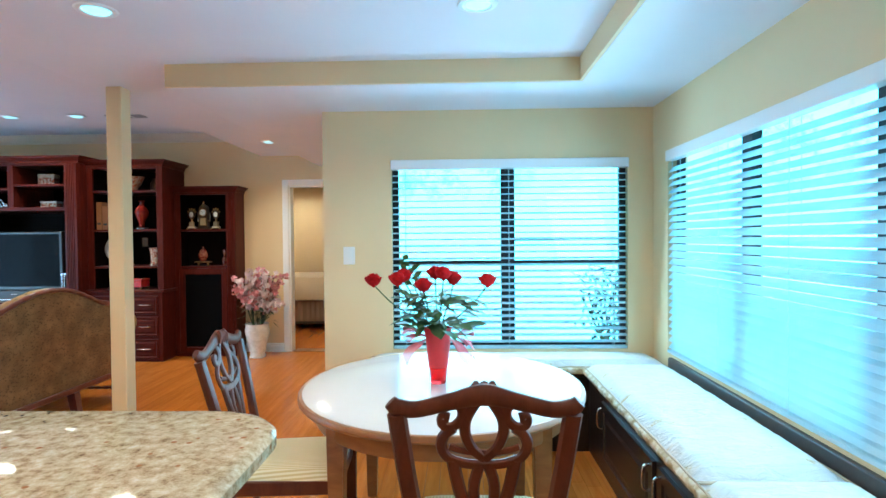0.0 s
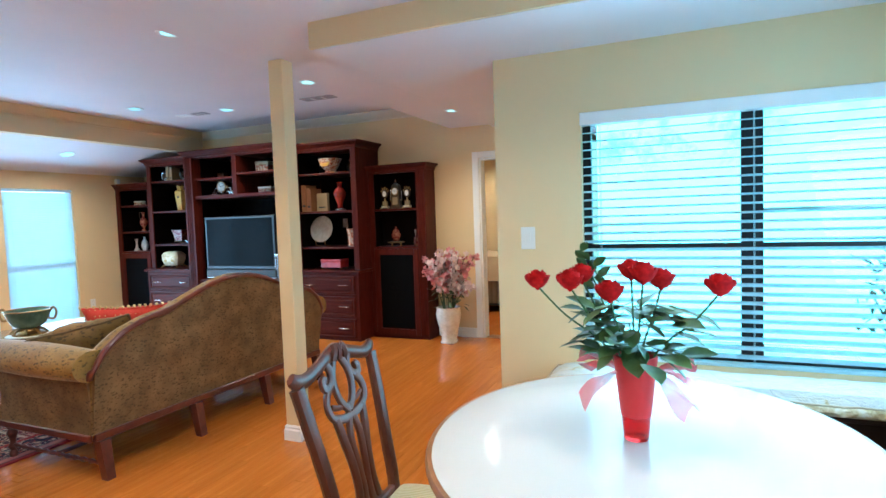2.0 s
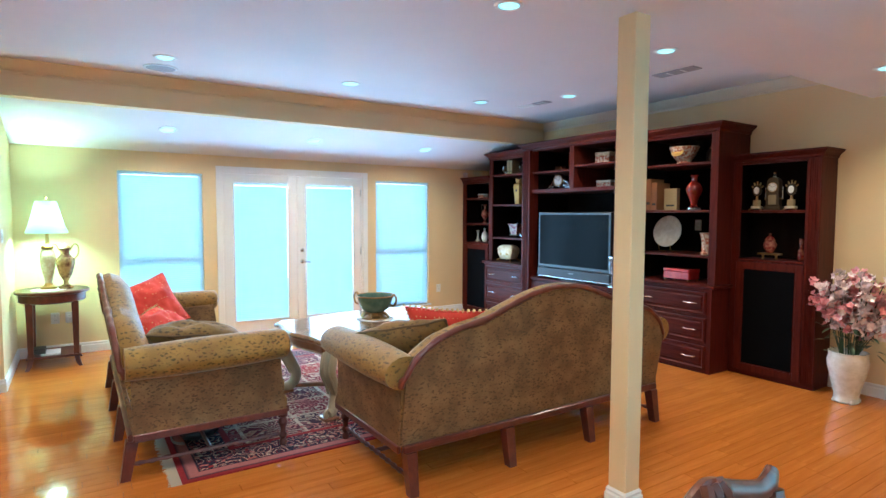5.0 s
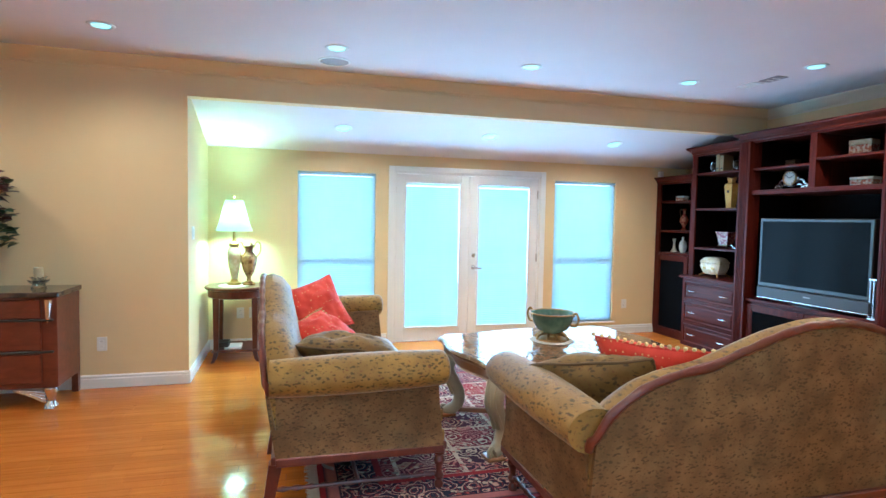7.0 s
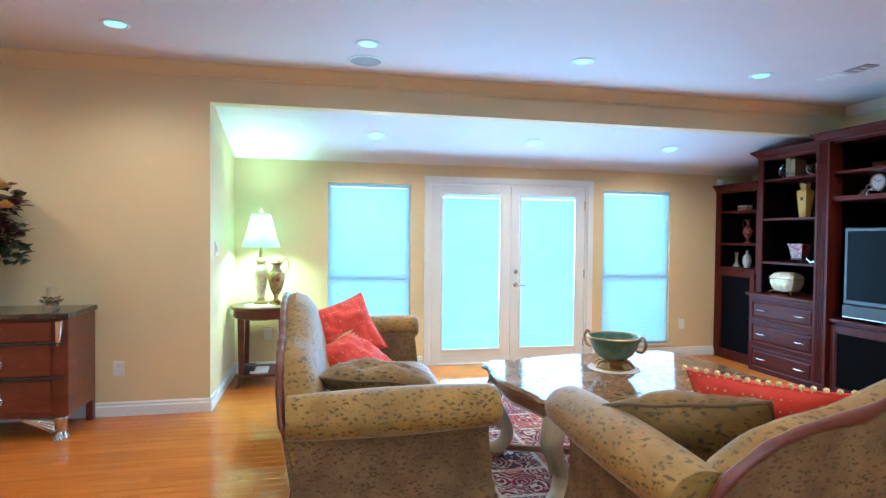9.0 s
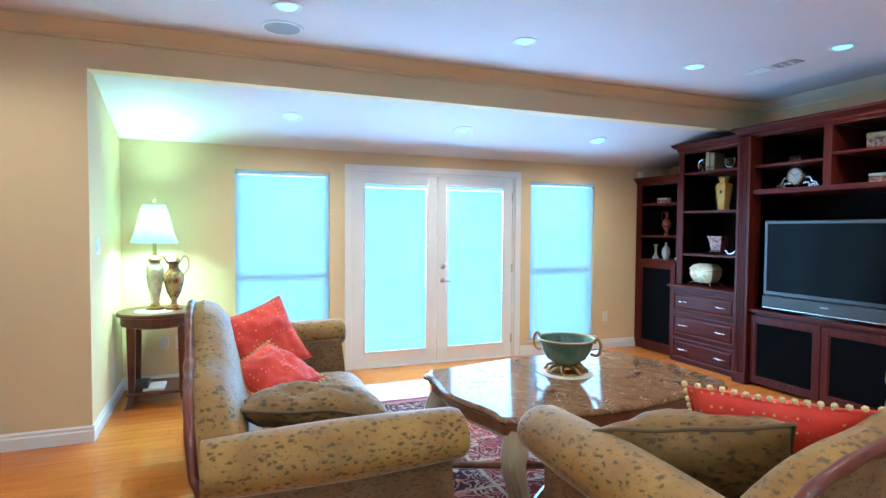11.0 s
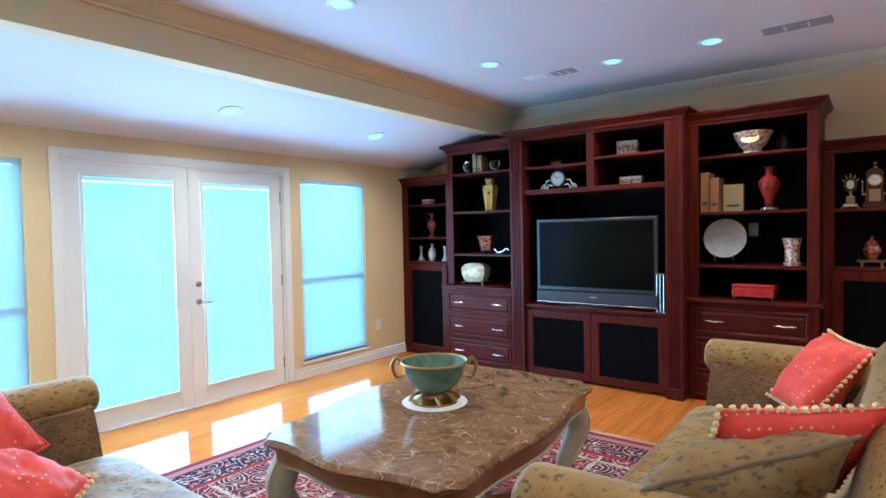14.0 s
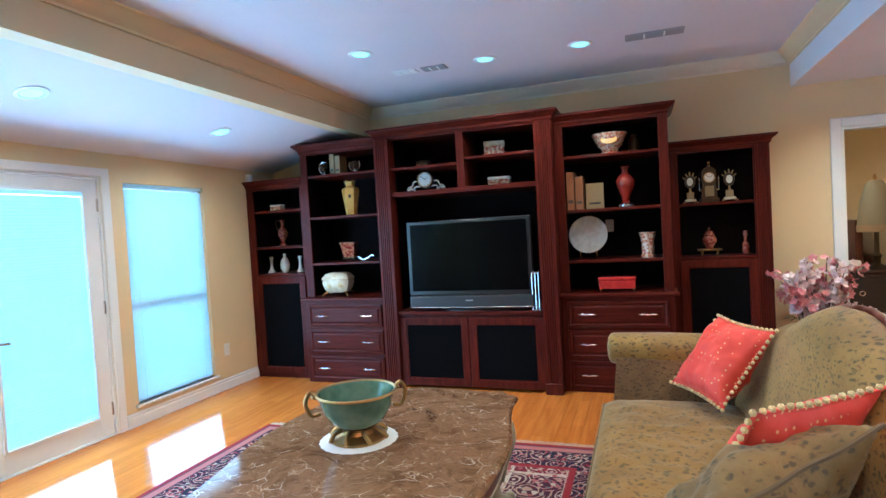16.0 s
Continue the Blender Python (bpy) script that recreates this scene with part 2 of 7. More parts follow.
# ---- the rooms ----
YN, XW, XS, YA, XE, YS = 7.24, -7.79, -6.52, 1.10, 1.33, -2.6
LOW, MAIN, SOFF = 2.50, 2.79, 2.36
T = 0.13
wall_run("wall_north", "x", YN, T, -8.0, -0.99, 3.0, [(-2.235, -1.42, 0, 2.12)], "beige painted wall behind the built-in cabinets")
wall_run("wall_west", "y", XW, -T, 0.9, YN, 3.0,
         [(2.04, 2.93, 0.17, 2.0), (3.15, 5.02, 0.0, 2.035), (5.225, 6.11, 0.17, 2.0)], "beige painted wall with patio doors and two windows")
wall_run("wall_alcove", "x", YA, -T, XW - T, XS - 0.004, 3.0, [], "beige painted side wall of the window alcove")
wall_run("wall_chest", "y", XS, -T, YS, YA + 0.002, 3.0, [], "plain beige painted wall behind the chest")
wall_run("wall_nook", "x", 4.21, T, -1.05, XE + T, 2.6, [(-0.55, 1.15, 0.63, 2.0)], "beige painted wall of the breakfast nook with a window")
wall_run("wall_hall", "y", -1.05, 0.06, 4.21 + T, YN, 2.6, [], "beige painted wall of the hall")
wall_run("wall_east", "y", XE, T, YS, 4.21, 2.6, [(1.15, 3.93, 0.66, 2.0)], "beige painted wall with the long nook window")
wall_run("wall_south", "x", YS, -T, XS - T, XE + T, 3.0, [], "plain beige painted wall")

structure("header_beam", boxed(XS - T, YA, LOW, XS, YN, 3.0), WALL, "beige painted beam over the alcove opening", "beam")
bm = B()
loft(bm, [[(XS - T, y, LOW + 0.03), (XW - 0.0, y, 2.225), (XW - 0.0, y, 2.33), (XS - T, y, LOW + 0.13)] for y in (YA, YN)])
structure("ceiling_slope", bm, CEIL, "sloping white ceiling over the patio doors", "ceiling")
structure("ceiling", boxed(XS, YS, MAIN, -2.585, YN, 3.0), CEIL, "white painted living room ceiling", "ceiling")
structure("ceiling_low", boxed(-2.585, YS, LOW, XE, YN, 3.0), CEIL, "white painted lower ceiling", "ceiling")
for a in ((-1.83, 3.52, SOFF, XE, 4.21, LOW), (-1.83, 4.21, SOFF, -1.05, YN, LOW), (0.68, YS, SOFF, XE, 3.52, LOW)):
    structure("ceiling_soffit", boxed(*a), CEIL, "dropped white ceiling border round the nook tray", "ceiling")
bm = B()
box(bm, -1.83, 3.50, SOFF + 0.003, 0.66, 3.52, LOW)
box(bm, 0.66, YS, SOFF + 0.003, 0.68, 3.52, LOW)
structure("tray_edge", bm, WALL, "beige painted edge of the recessed tray ceiling", "trim")

# cornice round the living room ceiling
CORNICE = painted("cornice_paint", (0.76, 0.67, 0.54), 0.5, 0.02)
COVE = [(0, 0), (0.10, 0), (0.10, -0.012), (0.086, -0.02), (0.07, -0.05), (0.035, -0.078), (0.018, -0.088), (0.018, -0.104), (0, -0.104)]
structure("crown_north", extrude_profile(B(), [(-o, u) for o, u in COVE], (XS, YN, MAIN), (-2.585, YN, MAIN), "x"), CORNICE, "cream cornice moulding along the ceiling", "trim", True)
structure("crown_west", extrude_profile(B(), COVE, (XS, YS, MAIN), (XS, YN, MAIN), "y"), WALL, "beige cornice moulding along the ceiling", "trim", True)
structure("crown_east", extrude_profile(B(), [(-o, u) for o, u in COVE], (-2.585, YS, MAIN), (-2.585, YN, MAIN), "y"), WALL, "beige cornice moulding along the beam", "trim", True)

# skirting
SKIRT = [(0, 0), (0.016, 0), (0.016, 0.075), (0.010, 0.085), (0.012, 0.10), (0.004, 0.112), (0, 0.112)]
NEG = [(-o, u) for o, u in SKIRT]


def skirting(profile, a, b, axis):
    structure("baseboard", extrude_profile(B(), profile, a, b, axis), TRIM, "white moulded skirting board", "trim")


skirting(NEG, (-2.81, YN, 0), (-2.32, YN, 0), "x")
skirting(NEG, (-1.335, YN, 0), (-1.05, YN, 0), "x")
skirting(SKIRT, (XW, YA, 0), (XW, 3.07, 0), "y")
skirting(SKIRT, (XW, 5.1, 0), (XW, 6.8, 0), "y")
skirting(SKIRT, (XW + 0.016, YA, 0), (XS + 0.012, YA, 0), "x")
skirting(SKIRT, (XS, YS, 0), (XS, YA + 0.014, 0), "y")
skirting([(-o, u) for o, u in SKIRT], (-1.05, 4.2, 0), (-1.05, YN, 0), "y")
skirting(NEG, (-1.06, 4.21, 0), (-0.75, 4.21, 0), "x")

# post with a small plinth
post = thing("post", pose(-2.43, 4.005, 0), "square beige painted post with a white base", "post", kind="structure")
part("shaft", boxed(-0.055, -0.055, 0, 0.055, 0.055, LOW, 0.004), WALL, post)
bm = B()
loft(bm, [[(x * r, y * r, z) for x, y in ((-1, -1), (1, -1), (1, 1), (-1, 1))] for r, z in ((0.068, 0), (0.068, 0.07), (0.062, 0.08), (0.064, 0.092), (0.056, 0.105))])
part("plinth", bm, TRIM, post, "white moulded base")


# windows
def slats(parent, axis, at, u0, u1, z0, z1, step, width, tilt, name="slat"):
    """Level blind slats, one shared mesh."""
    L = u1 - u0
    bm = B()
    h = width / 2
    ring = [(-h, -0.0008), (0, 0.0016), (h, -0.0008), (h, 0.0004), (0, 0.0028), (-h, 0.0004)]
    loft(bm, [[(s * L / 2, y, z) for y, z in ring] for s in (-1, 1)])
    first = part(name, bm, BLIND, parent)
    n = int((z1 - z0) / step)
    for k in range(n):
        ob = first if k == 0 else new(name, first.data)
        ob.parent = parent
        a = tilt + random.uniform(-2.5, 2.5)
        z = z0 + (k + 0.5) * step
        mid = (u0 + u1) / 2
        ob.matrix_basis = pose(mid, at, z, a, 0, 0) if axis == "x" else pose(at, mid, z, a, 0, 90)


def nook_window(name, m, w, h, mulls, label, tilt):
    """A dark-framed window with a white slatted blind; local x along the wall, y into the room, z up from the sill."""
    win = tagged(new(name), label, "window", kind="structure")
    win.matrix_basis = m
    fr = B()
    for a, b in ((0, 0.045), (w - 0.045, w)):
        box(fr, a, -0.10, 0, b, -0.06, h)
    box(fr, 0.045, -0.10, 0, w - 0.045, -0.06, 0.045)
    box(fr, 0.045, -0.10, h - 0.045, w - 0.045, -0.06, h)
    for mu in mulls:
        box(fr, mu - 0.05, -0.105, 0.045, mu + 0.05, -0.055, h - 0.045)
    part("window_frame", fr, WINFRAME, win)
    edges = [0.045] + [e for mu in mulls for e in (mu - 0.05, mu + 0.05)] + [w - 0.045]
    for a, b in zip(edges[::2], edges[1::2]):
        part("sash_rail", boxed(a, -0.10, h * 0.445, b, -0.06, h * 0.445 + 0.03), WINFRAME, win)
        for z0, z1 in ((0.045, h * 0.445), (h * 0.445 + 0.03, h - 0.045)):
            pane = part("pane", boxed(a, -0.084, z0, b, -0.078, z1), PANE, win)
            pane.visible_shadow = False
    part("valance", boxed(-0.004, -0.045, h - 0.066, w + 0.004, 0.016, h + 0.004, 0.004), TRIM, win, "white blind valance")
    slats(win, "x", -0.018, 0.008, w - 0.008, 0.03, h - 0.07, 0.0465, 0.05, tilt)
    part("bottom_rail", boxed(0.008, -0.04, 0.002, w - 0.008, 0.008, 0.022, 0.004), BLIND, win)
    n = max(2, round(w / 0.55))
    for k in range(n):
        x = 0.1 + (w - 0.2) * k / (n - 1)
        tape = B()
        for y in (-0.043, 0.008):
            box(tape, x - 0.0012, y - 0.0012, 0.02, x + 0.0012, y + 0.0012, h - 0.06)
        part("ladder_cord", tape, BLIND, win)
    return win


nook_window("window_1", Matrix.Translation((1.15, 4.21, 0.63)) @ pose(0, 0, 0, 0, 0, 180), 1.70, 1.37, [0.855], "dark-framed nook window behind a white slatted blind", -14)
nook_window("window_2", Matrix.Translation((XE, 1.15, 0.66)) @ pose(0, 0, 0, 0, 0, 90), 2.78, 1.34, [0.93, 1.86], "long dark-framed window behind a white slatted blind", -48)


def patio_window(name, y0, y1, label):
    """A sash window with a narrow-slat blind; local x along +y of the room, y out of the room."""
    win = tagged(new(name), label, "window", kind="structure")
    win.matrix_basis = pose(XW, y0, 0.17, 0, 0, 90)
    w, h = y1 - y0, 1.83
    fr = B()
    for a, b in ((0, 0.035), (w - 0.035, w)):
        box(fr, a, 0.06, 0, b, 0.11, h)
    box(fr, 0.035, 0.06, 0, w - 0.035, 0.11, 0.035)
    box(fr, 0.035, 0.06, h - 0.035, w - 0.035, 0.11, h)
    part("window_frame", fr, TRIM, win)
    part("sash_rail", boxed(0.035, 0.058, 0.79, w - 0.035, 0.112, 0.83), WINFRAME, win, "dark meeting rail")
    for z0, z1 in ((0.035, 0.79), (0.83, h - 0.035)):
        part("pane", boxed(0.035, 0.083, z0, w - 0.035, 0.089, z1), PANE, win).visible_shadow = False
    part("window_sill", boxed(-0.035, -0.03, -0.022, w + 0.035, 0.058, 0.0, 0.004), TRIM, win)
    part("head_rail", boxed(0.006, 0.012, h - 0.03, w - 0.006, 0.044, h - 0.002, 0.003), BLIND, win)
    slats(win, "x", 0.03, 0.008, w - 0.008, 0.02, h - 0.03, 0.0235, 0.030, 66)
    for x in (0.1, w - 0.1):
        part("ladder_cord", boxed(x - 0.001, 0.014, 0.01, x + 0.001, 0.016, h - 0.03), BLIND, win)
    return win


patio_window("window_3", 2.04, 2.93, "tall sash window behind a white narrow-slat blind")
patio_window("window_4", 5.225, 6.11, "tall sash window behind a white narrow-slat blind")


def patio_door(name, y0, y1, knob_side, label):
    d = tagged(new(name), label, "door", kind="structure")
    d.matrix_basis = pose(XW, y0, 0.012, 0, 0, 90)
    w, h = y1 - y0, 2.0
    fr = B()
    s = 0.105
    box(fr, 0, 0.02, 0, s, 0.062, h, 0.003)
    box(fr, w - s, 0.02, 0, w, 0.062, h, 0.003)
    box(fr, s, 0.022, 0, w - s, 0.06, 0.14)
    box(fr, s, 0.022, h - 0.085, w - s, 0.06, h)
    part("door_leaf", fr, TRIM, d)
    bead = B()
    for x0, x1, z0, z1 in ((s, s + 0.02, 0.14, h - 0.085), (w - s - 0.02, w - s, 0.14, h - 0.085), (s + 0.02, w - s - 0.02, 0.14, 0.16), (s + 0.02, w - s - 0.02, h - 0.105, h - 0.085)):
        box(bead, x0, 0.008, z0, x1, 0.024, z1, 0.003)
    part("glazing_bead", bead, TRIM, d)
    part("pane", boxed(s, 0.05, 0.14, w - s, 0.056, h - 0.085), PANE, d).visible_shadow = False
    slats(d, "x", 0.034, s + 0.022, w - s - 0.022, 0.165, h - 0.13, 0.0235, 0.029, 66)
    part("head_rail", boxed(s + 0.02, 0.018, h - 0.132, w - s - 0.02, 0.046, h - 0.106), BLIND, d)
    if knob_side:
        for z, r in ((1.03, 0.026), (0.88, 0.027)):
            part("rosette", lathe_side(r, 0.062, 0.018, z), CHROME, d)
        part("lever", sweep(B(), curve_pts([(0.062, 0.005, 0.88), (0.062, -0.045, 0.88), (0.085, -0.052, 0.878), (0.15, -0.05, 0.872)]), 0.008), CHROME, d, smooth=True)
        part("thumb_turn", boxed(0.054, -0.012, 1.015, 0.070, 0.008, 1.045, 0.003), CHROME, d)
    for z in (0.2, 1.0, 1.8):
        x = w - 0.006 if knob_side else -0.006
        part("hinge", sweep(B(), [(x, 0.014, z - 0.05), (x, 0.014, z + 0.05)], 0.008), CHROME, d)
    return d


def lathe_side(r, x, y, z):
    """A small round plate on an upright face, standing out along -y."""
    bm = B()
    loft(bm, [[(x + k * math.cos(a), yy, z + k * math.sin(a)) for a in [2 * math.pi * i / 20 for i in range(20)]] for k, yy in ((r, y + 0.002), (r, y - 0.006), (r * 0.8, y - 0.012), (r * 0.4, y - 0.014))])
    return bm


patio_door("door_1", 3.17, 4.082, False, "white french patio door with a glazed panel and blind")
patio_door("door_2", 4.088, 5.0, True, "white french patio door with nickel lever and deadbolt")
bm = B()
for y0, y1, z0, z1 in ((3.078, 3.150, 0, 2.10), (5.02, 5.092, 0, 2.10), (3.150, 5.02, 2.035, 2.10)):
    box(bm, XW - 0.001, y0, z0, XW + 0.018, y1, z1, 0.004)
structure("door_casing", bm, TRIM, "white casing round the patio doors", "trim")
bm = B()
box(bm, XW - T, 3.15, 0, XW - 0.002, 3.168, 2.035)
box(bm, XW - T, 5.002, 0, XW - 0.002, 5.02, 2.035)
box(bm, XW - T, 3.168, 2.016, XW - 0.002, 5.002, 2.035)
box(bm, XW - T, 3.168, 0.0, XW - 0.002, 5.002, 0.011)
structure("door_frame", bm, TRIM, "white frame and sill of the patio doors", "trim")

# bedroom doorway
bm = B()
for x0, x1, z0, z1 in ((-2.315, -2.237, 0, 2.196), (-1.418, -1.340, 0, 2.196), (-2.237, -1.418, 2.122, 2.196)):
    box(bm, x0, YN - 0.02, z0, x1, YN + 0.001, z1, 0.004)
box(bm, -2.235, YN - 0.004, 0, -2.215, YN + T + 0.004, 2.12)
box(bm, -1.44, YN - 0.004, 0, -1.42, YN + T + 0.004, 2.12)
box(bm, -2.215, YN - 0.004, 2.10, -1.44, YN + T + 0.004, 2.12)
structure("bedroom_door_casing", bm, TRIM, "white casing of the bedroom doorway", "trim")

# bedroom beyond
wall_run("wall_bedroom_north", "x", 10.6, T, -4.43, -1.27, 2.6, [], "pale bedroom wall")
wall_run("wall_bedroom_west", "y", -4.3, -T, YN + T, 10.6, 2.6, [], "pale bedroom wall")
wall_run("wall_bedroom_east", "y", -1.40, T, YN + T, 10.6, 2.6, [], "pale bedroom wall")
structure("ceiling_bedroom", boxed(-4.43, YN + T, 2.5, -1.27, 10.73, 2.6), CEIL, "white bedroom ceiling", "ceiling")

# outdoors
structure("ground", boxed(-60, -60, -0.30, 60, 60, -0.14), painted("pale_paving", (0.38, 0.56, 0.62), 0.9), "pale sunlit paving outside the windows", "ground")
for name, m, w, h in (("backdrop_patio", pose(-15, 4, 1.6, 90, 0, 90), 26, 9), ("backdrop_nook", pose(6.75, 7.7, 1.6, 90, 0, 0), 15.4, 9), ("backdrop_side", pose(9, 3.5, 1.6, 90, 0, 90), 26, 9)):
    bm = B()
    box(bm, -w / 2, -h / 2, -0.02, w / 2, h / 2, 0.02)
    ob = structure(name, bm, PATIO_GARDEN if name == "backdrop_patio" else OUTDOOR, "overexposed bright garden beyond the windows", "backdrop")
    ob.matrix_basis = m


# recessed ceiling lamps
def downlight(x, y, z, tilt=0.0, watts=45.0):
    d = thing("downlight", pose(x, y, z - 0.001, 0, tilt, 0), "round recessed ceiling downlight with white trim, lit", "ceiling light", "recessed downlights")
    part("trim_ring", lathe(B(), [(0.062, -0.001), (0.062, -0.004), (0.070, -0.009), (0.088, -0.006), (0.092, 0.0)], seg=28), TRIM, d, smooth=True)
    part("bulb", lathe(B(), [(0.0605, -0.0005), (0.058, -0.006), (0.03, -0.010), (0.002, -0.011)], seg=28), LAMPGLOW, d, "glowing lens", smooth=True)
    beam = new("downlight_beam", bpy.data.lights.new("downlight_beam", "SPOT"))
    beam.data.energy, beam.data.color, beam.data.shadow_soft_size = watts, (1.0, 0.86, 0.64), 0.06
    beam.data.spot_size, beam.data.spot_blend = math.radians(160), 1.0
    beam.location = (x, y, z - 0.075)


for y in (0.68, 2.30, 3.93, 5.51):
    downlight(-5.705, y, MAIN)
# the two at y -0.95 are unseen, added to brighten the chest wall
for x, y in ((-4.92, 6.10), (-4.19, 6.11), (-3.33, 5.515), (-3.275, 3.9), (-3.3, 2.3), (-3.3, 0.68), (-5.705, -0.95), (-3.3, -0.95)):
    downlight(x, y, MAIN)
for y in (2.486, 4.084, 5.644):
    downlight(-7.128, y, 2.402, -math.degrees(math.atan2(0.305, 1.14)))
downlight(-2.115, 6.19, LOW, 0.0, 72.0)
downlight(-1.715, 2.694, LOW, 0.0, 72.0)
downlight(0.034, 2.721, LOW)
# unseen kitchen downlights, added to lift the floor, bar and sofa back
for x, y in ((-1.72, 0.55), (0.03, 0.9), (-1.72, -1.4), (0.03, -1.1)):
    downlight(x, y, LOW)


# ---- built-in wall cabinets; local x to the right, y into the wall, z up ----
def crown(w, y1, z0, z1, out, left=True, right=True):
    bm = B()
    h = z1 - z0
    rings = []
    for o, z in ((0.004, z0), (0.012, z0 + 0.12 * h), (0.012, z0 + 0.3 * h), (out * 0.45, z0 + 0.5 * h), (out * 0.85, z0 + 0.72 * h), (out * 0.9, z0 + 0.8 * h), (out, z0 + 0.82 * h), (out, z1)):
        a, b = (-o if left else 0), (w + o if right else w)
        rings.append([(a, -o, z), (b, -o, z), (b, y1, z), (a, y1, z)])
    return loft(bm, rings)


def pilaster(x0, x1, y, z0, z1, flutes=4):
    """A face strip with sunk upright flutes."""
    pts = [(x0, y + 0.03), (x0, y)]
    w = (x1 - x0)
    m = w * 0.16
    step = (w - 2 * m) / flutes
    for k in range(flutes):
        a = x0 + m + k * step
        pts += [(a + step * 0.15, y), (a + step * 0.3, y + 0.006), (a + step * 0.7, y + 0.006), (a + step * 0.85, y)]
    pts += [(x1, y), (x1, y + 0.03)]
    return slab(B(), pts, z0, z1)


def raised_panel(bm, x0, x1, z0, z1, y):
    """A drawer front: a slab with a moulded border and a raised middle."""
    rings = []
    for i, o in ((0, 0.0), (0.004, -0.018), (0.018, -0.020), (0.030, -0.011), (0.038, -0.011), (0.052, -0.019), (0.058, -0.019)):
        rings.append([(x0 + i, y + o, z0 + i), (x1 - i, y + o, z0 + i), (x1 - i, y + o, z1 - i), (x0 + i, y + o, z1 - i)])
    return loft(bm, rings)


def bar_handle(x, y, z, w=0.13):
    bm = B()
    sweep(bm, curve_pts([(x - w / 2, y, z), (x - w / 2 + 0.006, y - 0.022, z), (x - w / 4, y - 0.03, z + 0.003), (x, y - 0.031, z - 0.002), (x + w / 4, y - 0.03, z + 0.003), (x + w / 2 - 0.006, y - 0.022, z), (x + w / 2, y, z)], 4), 0.0062, 6)
    for s in (-1, 1):
        lathe(bm, [(0.010, -0.004), (0.010, 0.004)], x + s * w / 2, y - 0.003, z, 10)
    return bm


def mesh_door(parent, x0, x1, z0, z1, y):
    """A framed door with a black cloth panel."""
    s = 0.062
    bm = B()
    box(bm, x0, y - 0.02, z0, x0 + s, y, z1, 0.003)
    box(bm, x1 - s, y - 0.02, z0, x1, y, z1, 0.003)
    box(bm, x0 + s, y - 0.0195, z0, x1 - s, y, z0 + s)
    box(bm, x0 + s, y - 0.0195, z1 - s, x1 - s, y, z1)
    d = part("door", bm, CHERRY, parent)
    lip = B()
    t = 0.010
    a0, a1, c0, c1 = x0 + s, x1 - s, z0 + s, z1 - s
    for q in ((a0, c0, a0 + t, c1), (a1 - t, c0, a1, c1), (a0 + t, c0, a1 - t, c0 + t), (a0 + t, c1 - t, a1 - t, c1)):
        box(lip, q[0], y - 0.014, q[1], q[2], y - 0.004, q[3])
    part("bead", lip, CHERRY, d)
    part("speaker_cloth", boxed(a0 + t, y - 0.009, c0 + t, a1 - t, y - 0.005, c1 - t), SPEAKER, d, "black speaker cloth panel")
    return d


def carcass(c, w, y0, y1, z0, z1, lw, rw, top):
    """Sides, back, head and face frame of an open case from z0 to z1."""
    part("side_panel", boxed(0.0, y0 + 0.02, z0, 0.022, y1, z1), CHERRY, c)
    part("side_panel", boxed(w - 0.022, y0 + 0.02, z0, w, y1, z1), CHERRY, c)
    # back, inner side sheets and top carry the recess shade as near-black colour
    part("back_panel", boxed(0.022, y1 - 0.02, z0, w - 0.022, y1, z1), SHADEWOOD, c, "back panel, near-black to hold the recess shade")
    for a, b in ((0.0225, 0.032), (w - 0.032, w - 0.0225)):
        part("lining", boxed(a, y0 + 0.03, z0, b, y1 - 0.02, z1), SHADEWOOD, c)
    part("stile", boxed(0.0, y0, z0, lw, y0 + 0.022, z1, 0.002), CHERRY, c)
    part("stile", boxed(w - rw, y0, z0, w, y0 + 0.022, z1, 0.002), CHERRY, c)
    part("head_rail", boxed(lw, y0 + 0.001, top, w - rw, y0 + 0.021, z1), CHERRY_FLAT, c)
    part("top_panel", boxed(0.022, y0 + 0.022, z1 - 0.022, w - 0.022, y1 - 0.02, z1), SHADEWOOD, c)


def shelf(c, x0, x1, y0, y1, z):
    part("shelf", boxed(x0, y0, z - 0.024, x1, y1, z, 0.004, 2), CHERRY_FLAT, c)


CAB = "built-in wall cabinets"
# outer units with a cloth door under three open shelves
for x0, x1, yf, ztop, sh, split, flip in ((-7.786, -7.07, 6.735, 2.09, (1.39, 1.775), 1.10, False), (-3.578, -2.812, 6.955, 2.095, (1.57,), 1.115, True)):
    w, y1 = x1 - x0, YN - 0.003 - yf
    c = thing("wall_cabinet", pose(x0, yf, 0), "narrow cherry wood cabinet, open shelves over a black cloth door", "cabinet", CAB)
    lw, rw = (0.075, 0.12) if flip else (0.085, 0.05)
    carcass(c, w, 0.0, y1, 0.06, ztop - 0.06, lw, rw, ztop - 0.10)
    part("toe_board", boxed(0.004, 0.006, 0, w - 0.004, y1, 0.06), CHERRY_FLAT, c)
    for s in sh:
        shelf(c, 0.033, w - 0.033, 0.012, y1 - 0.021, s)
    shelf(c, lw + 0.001, w - rw - 0.001, -0.006, y1 - 0.021, split)
    mesh_door(c, lw - 0.012, w - rw + 0.012, 0.05, split - 0.028, 0.0)
    part("crown_moulding", crown(w, y1, ztop - 0.075, ztop, 0.055, flip, flip), CHERRY_FLAT, c)
    if flip:
        part("pilaster", pilaster(w - rw + 0.014, w - 0.004, -0.012, 0.06, ztop - 0.078), CHERRY, c)

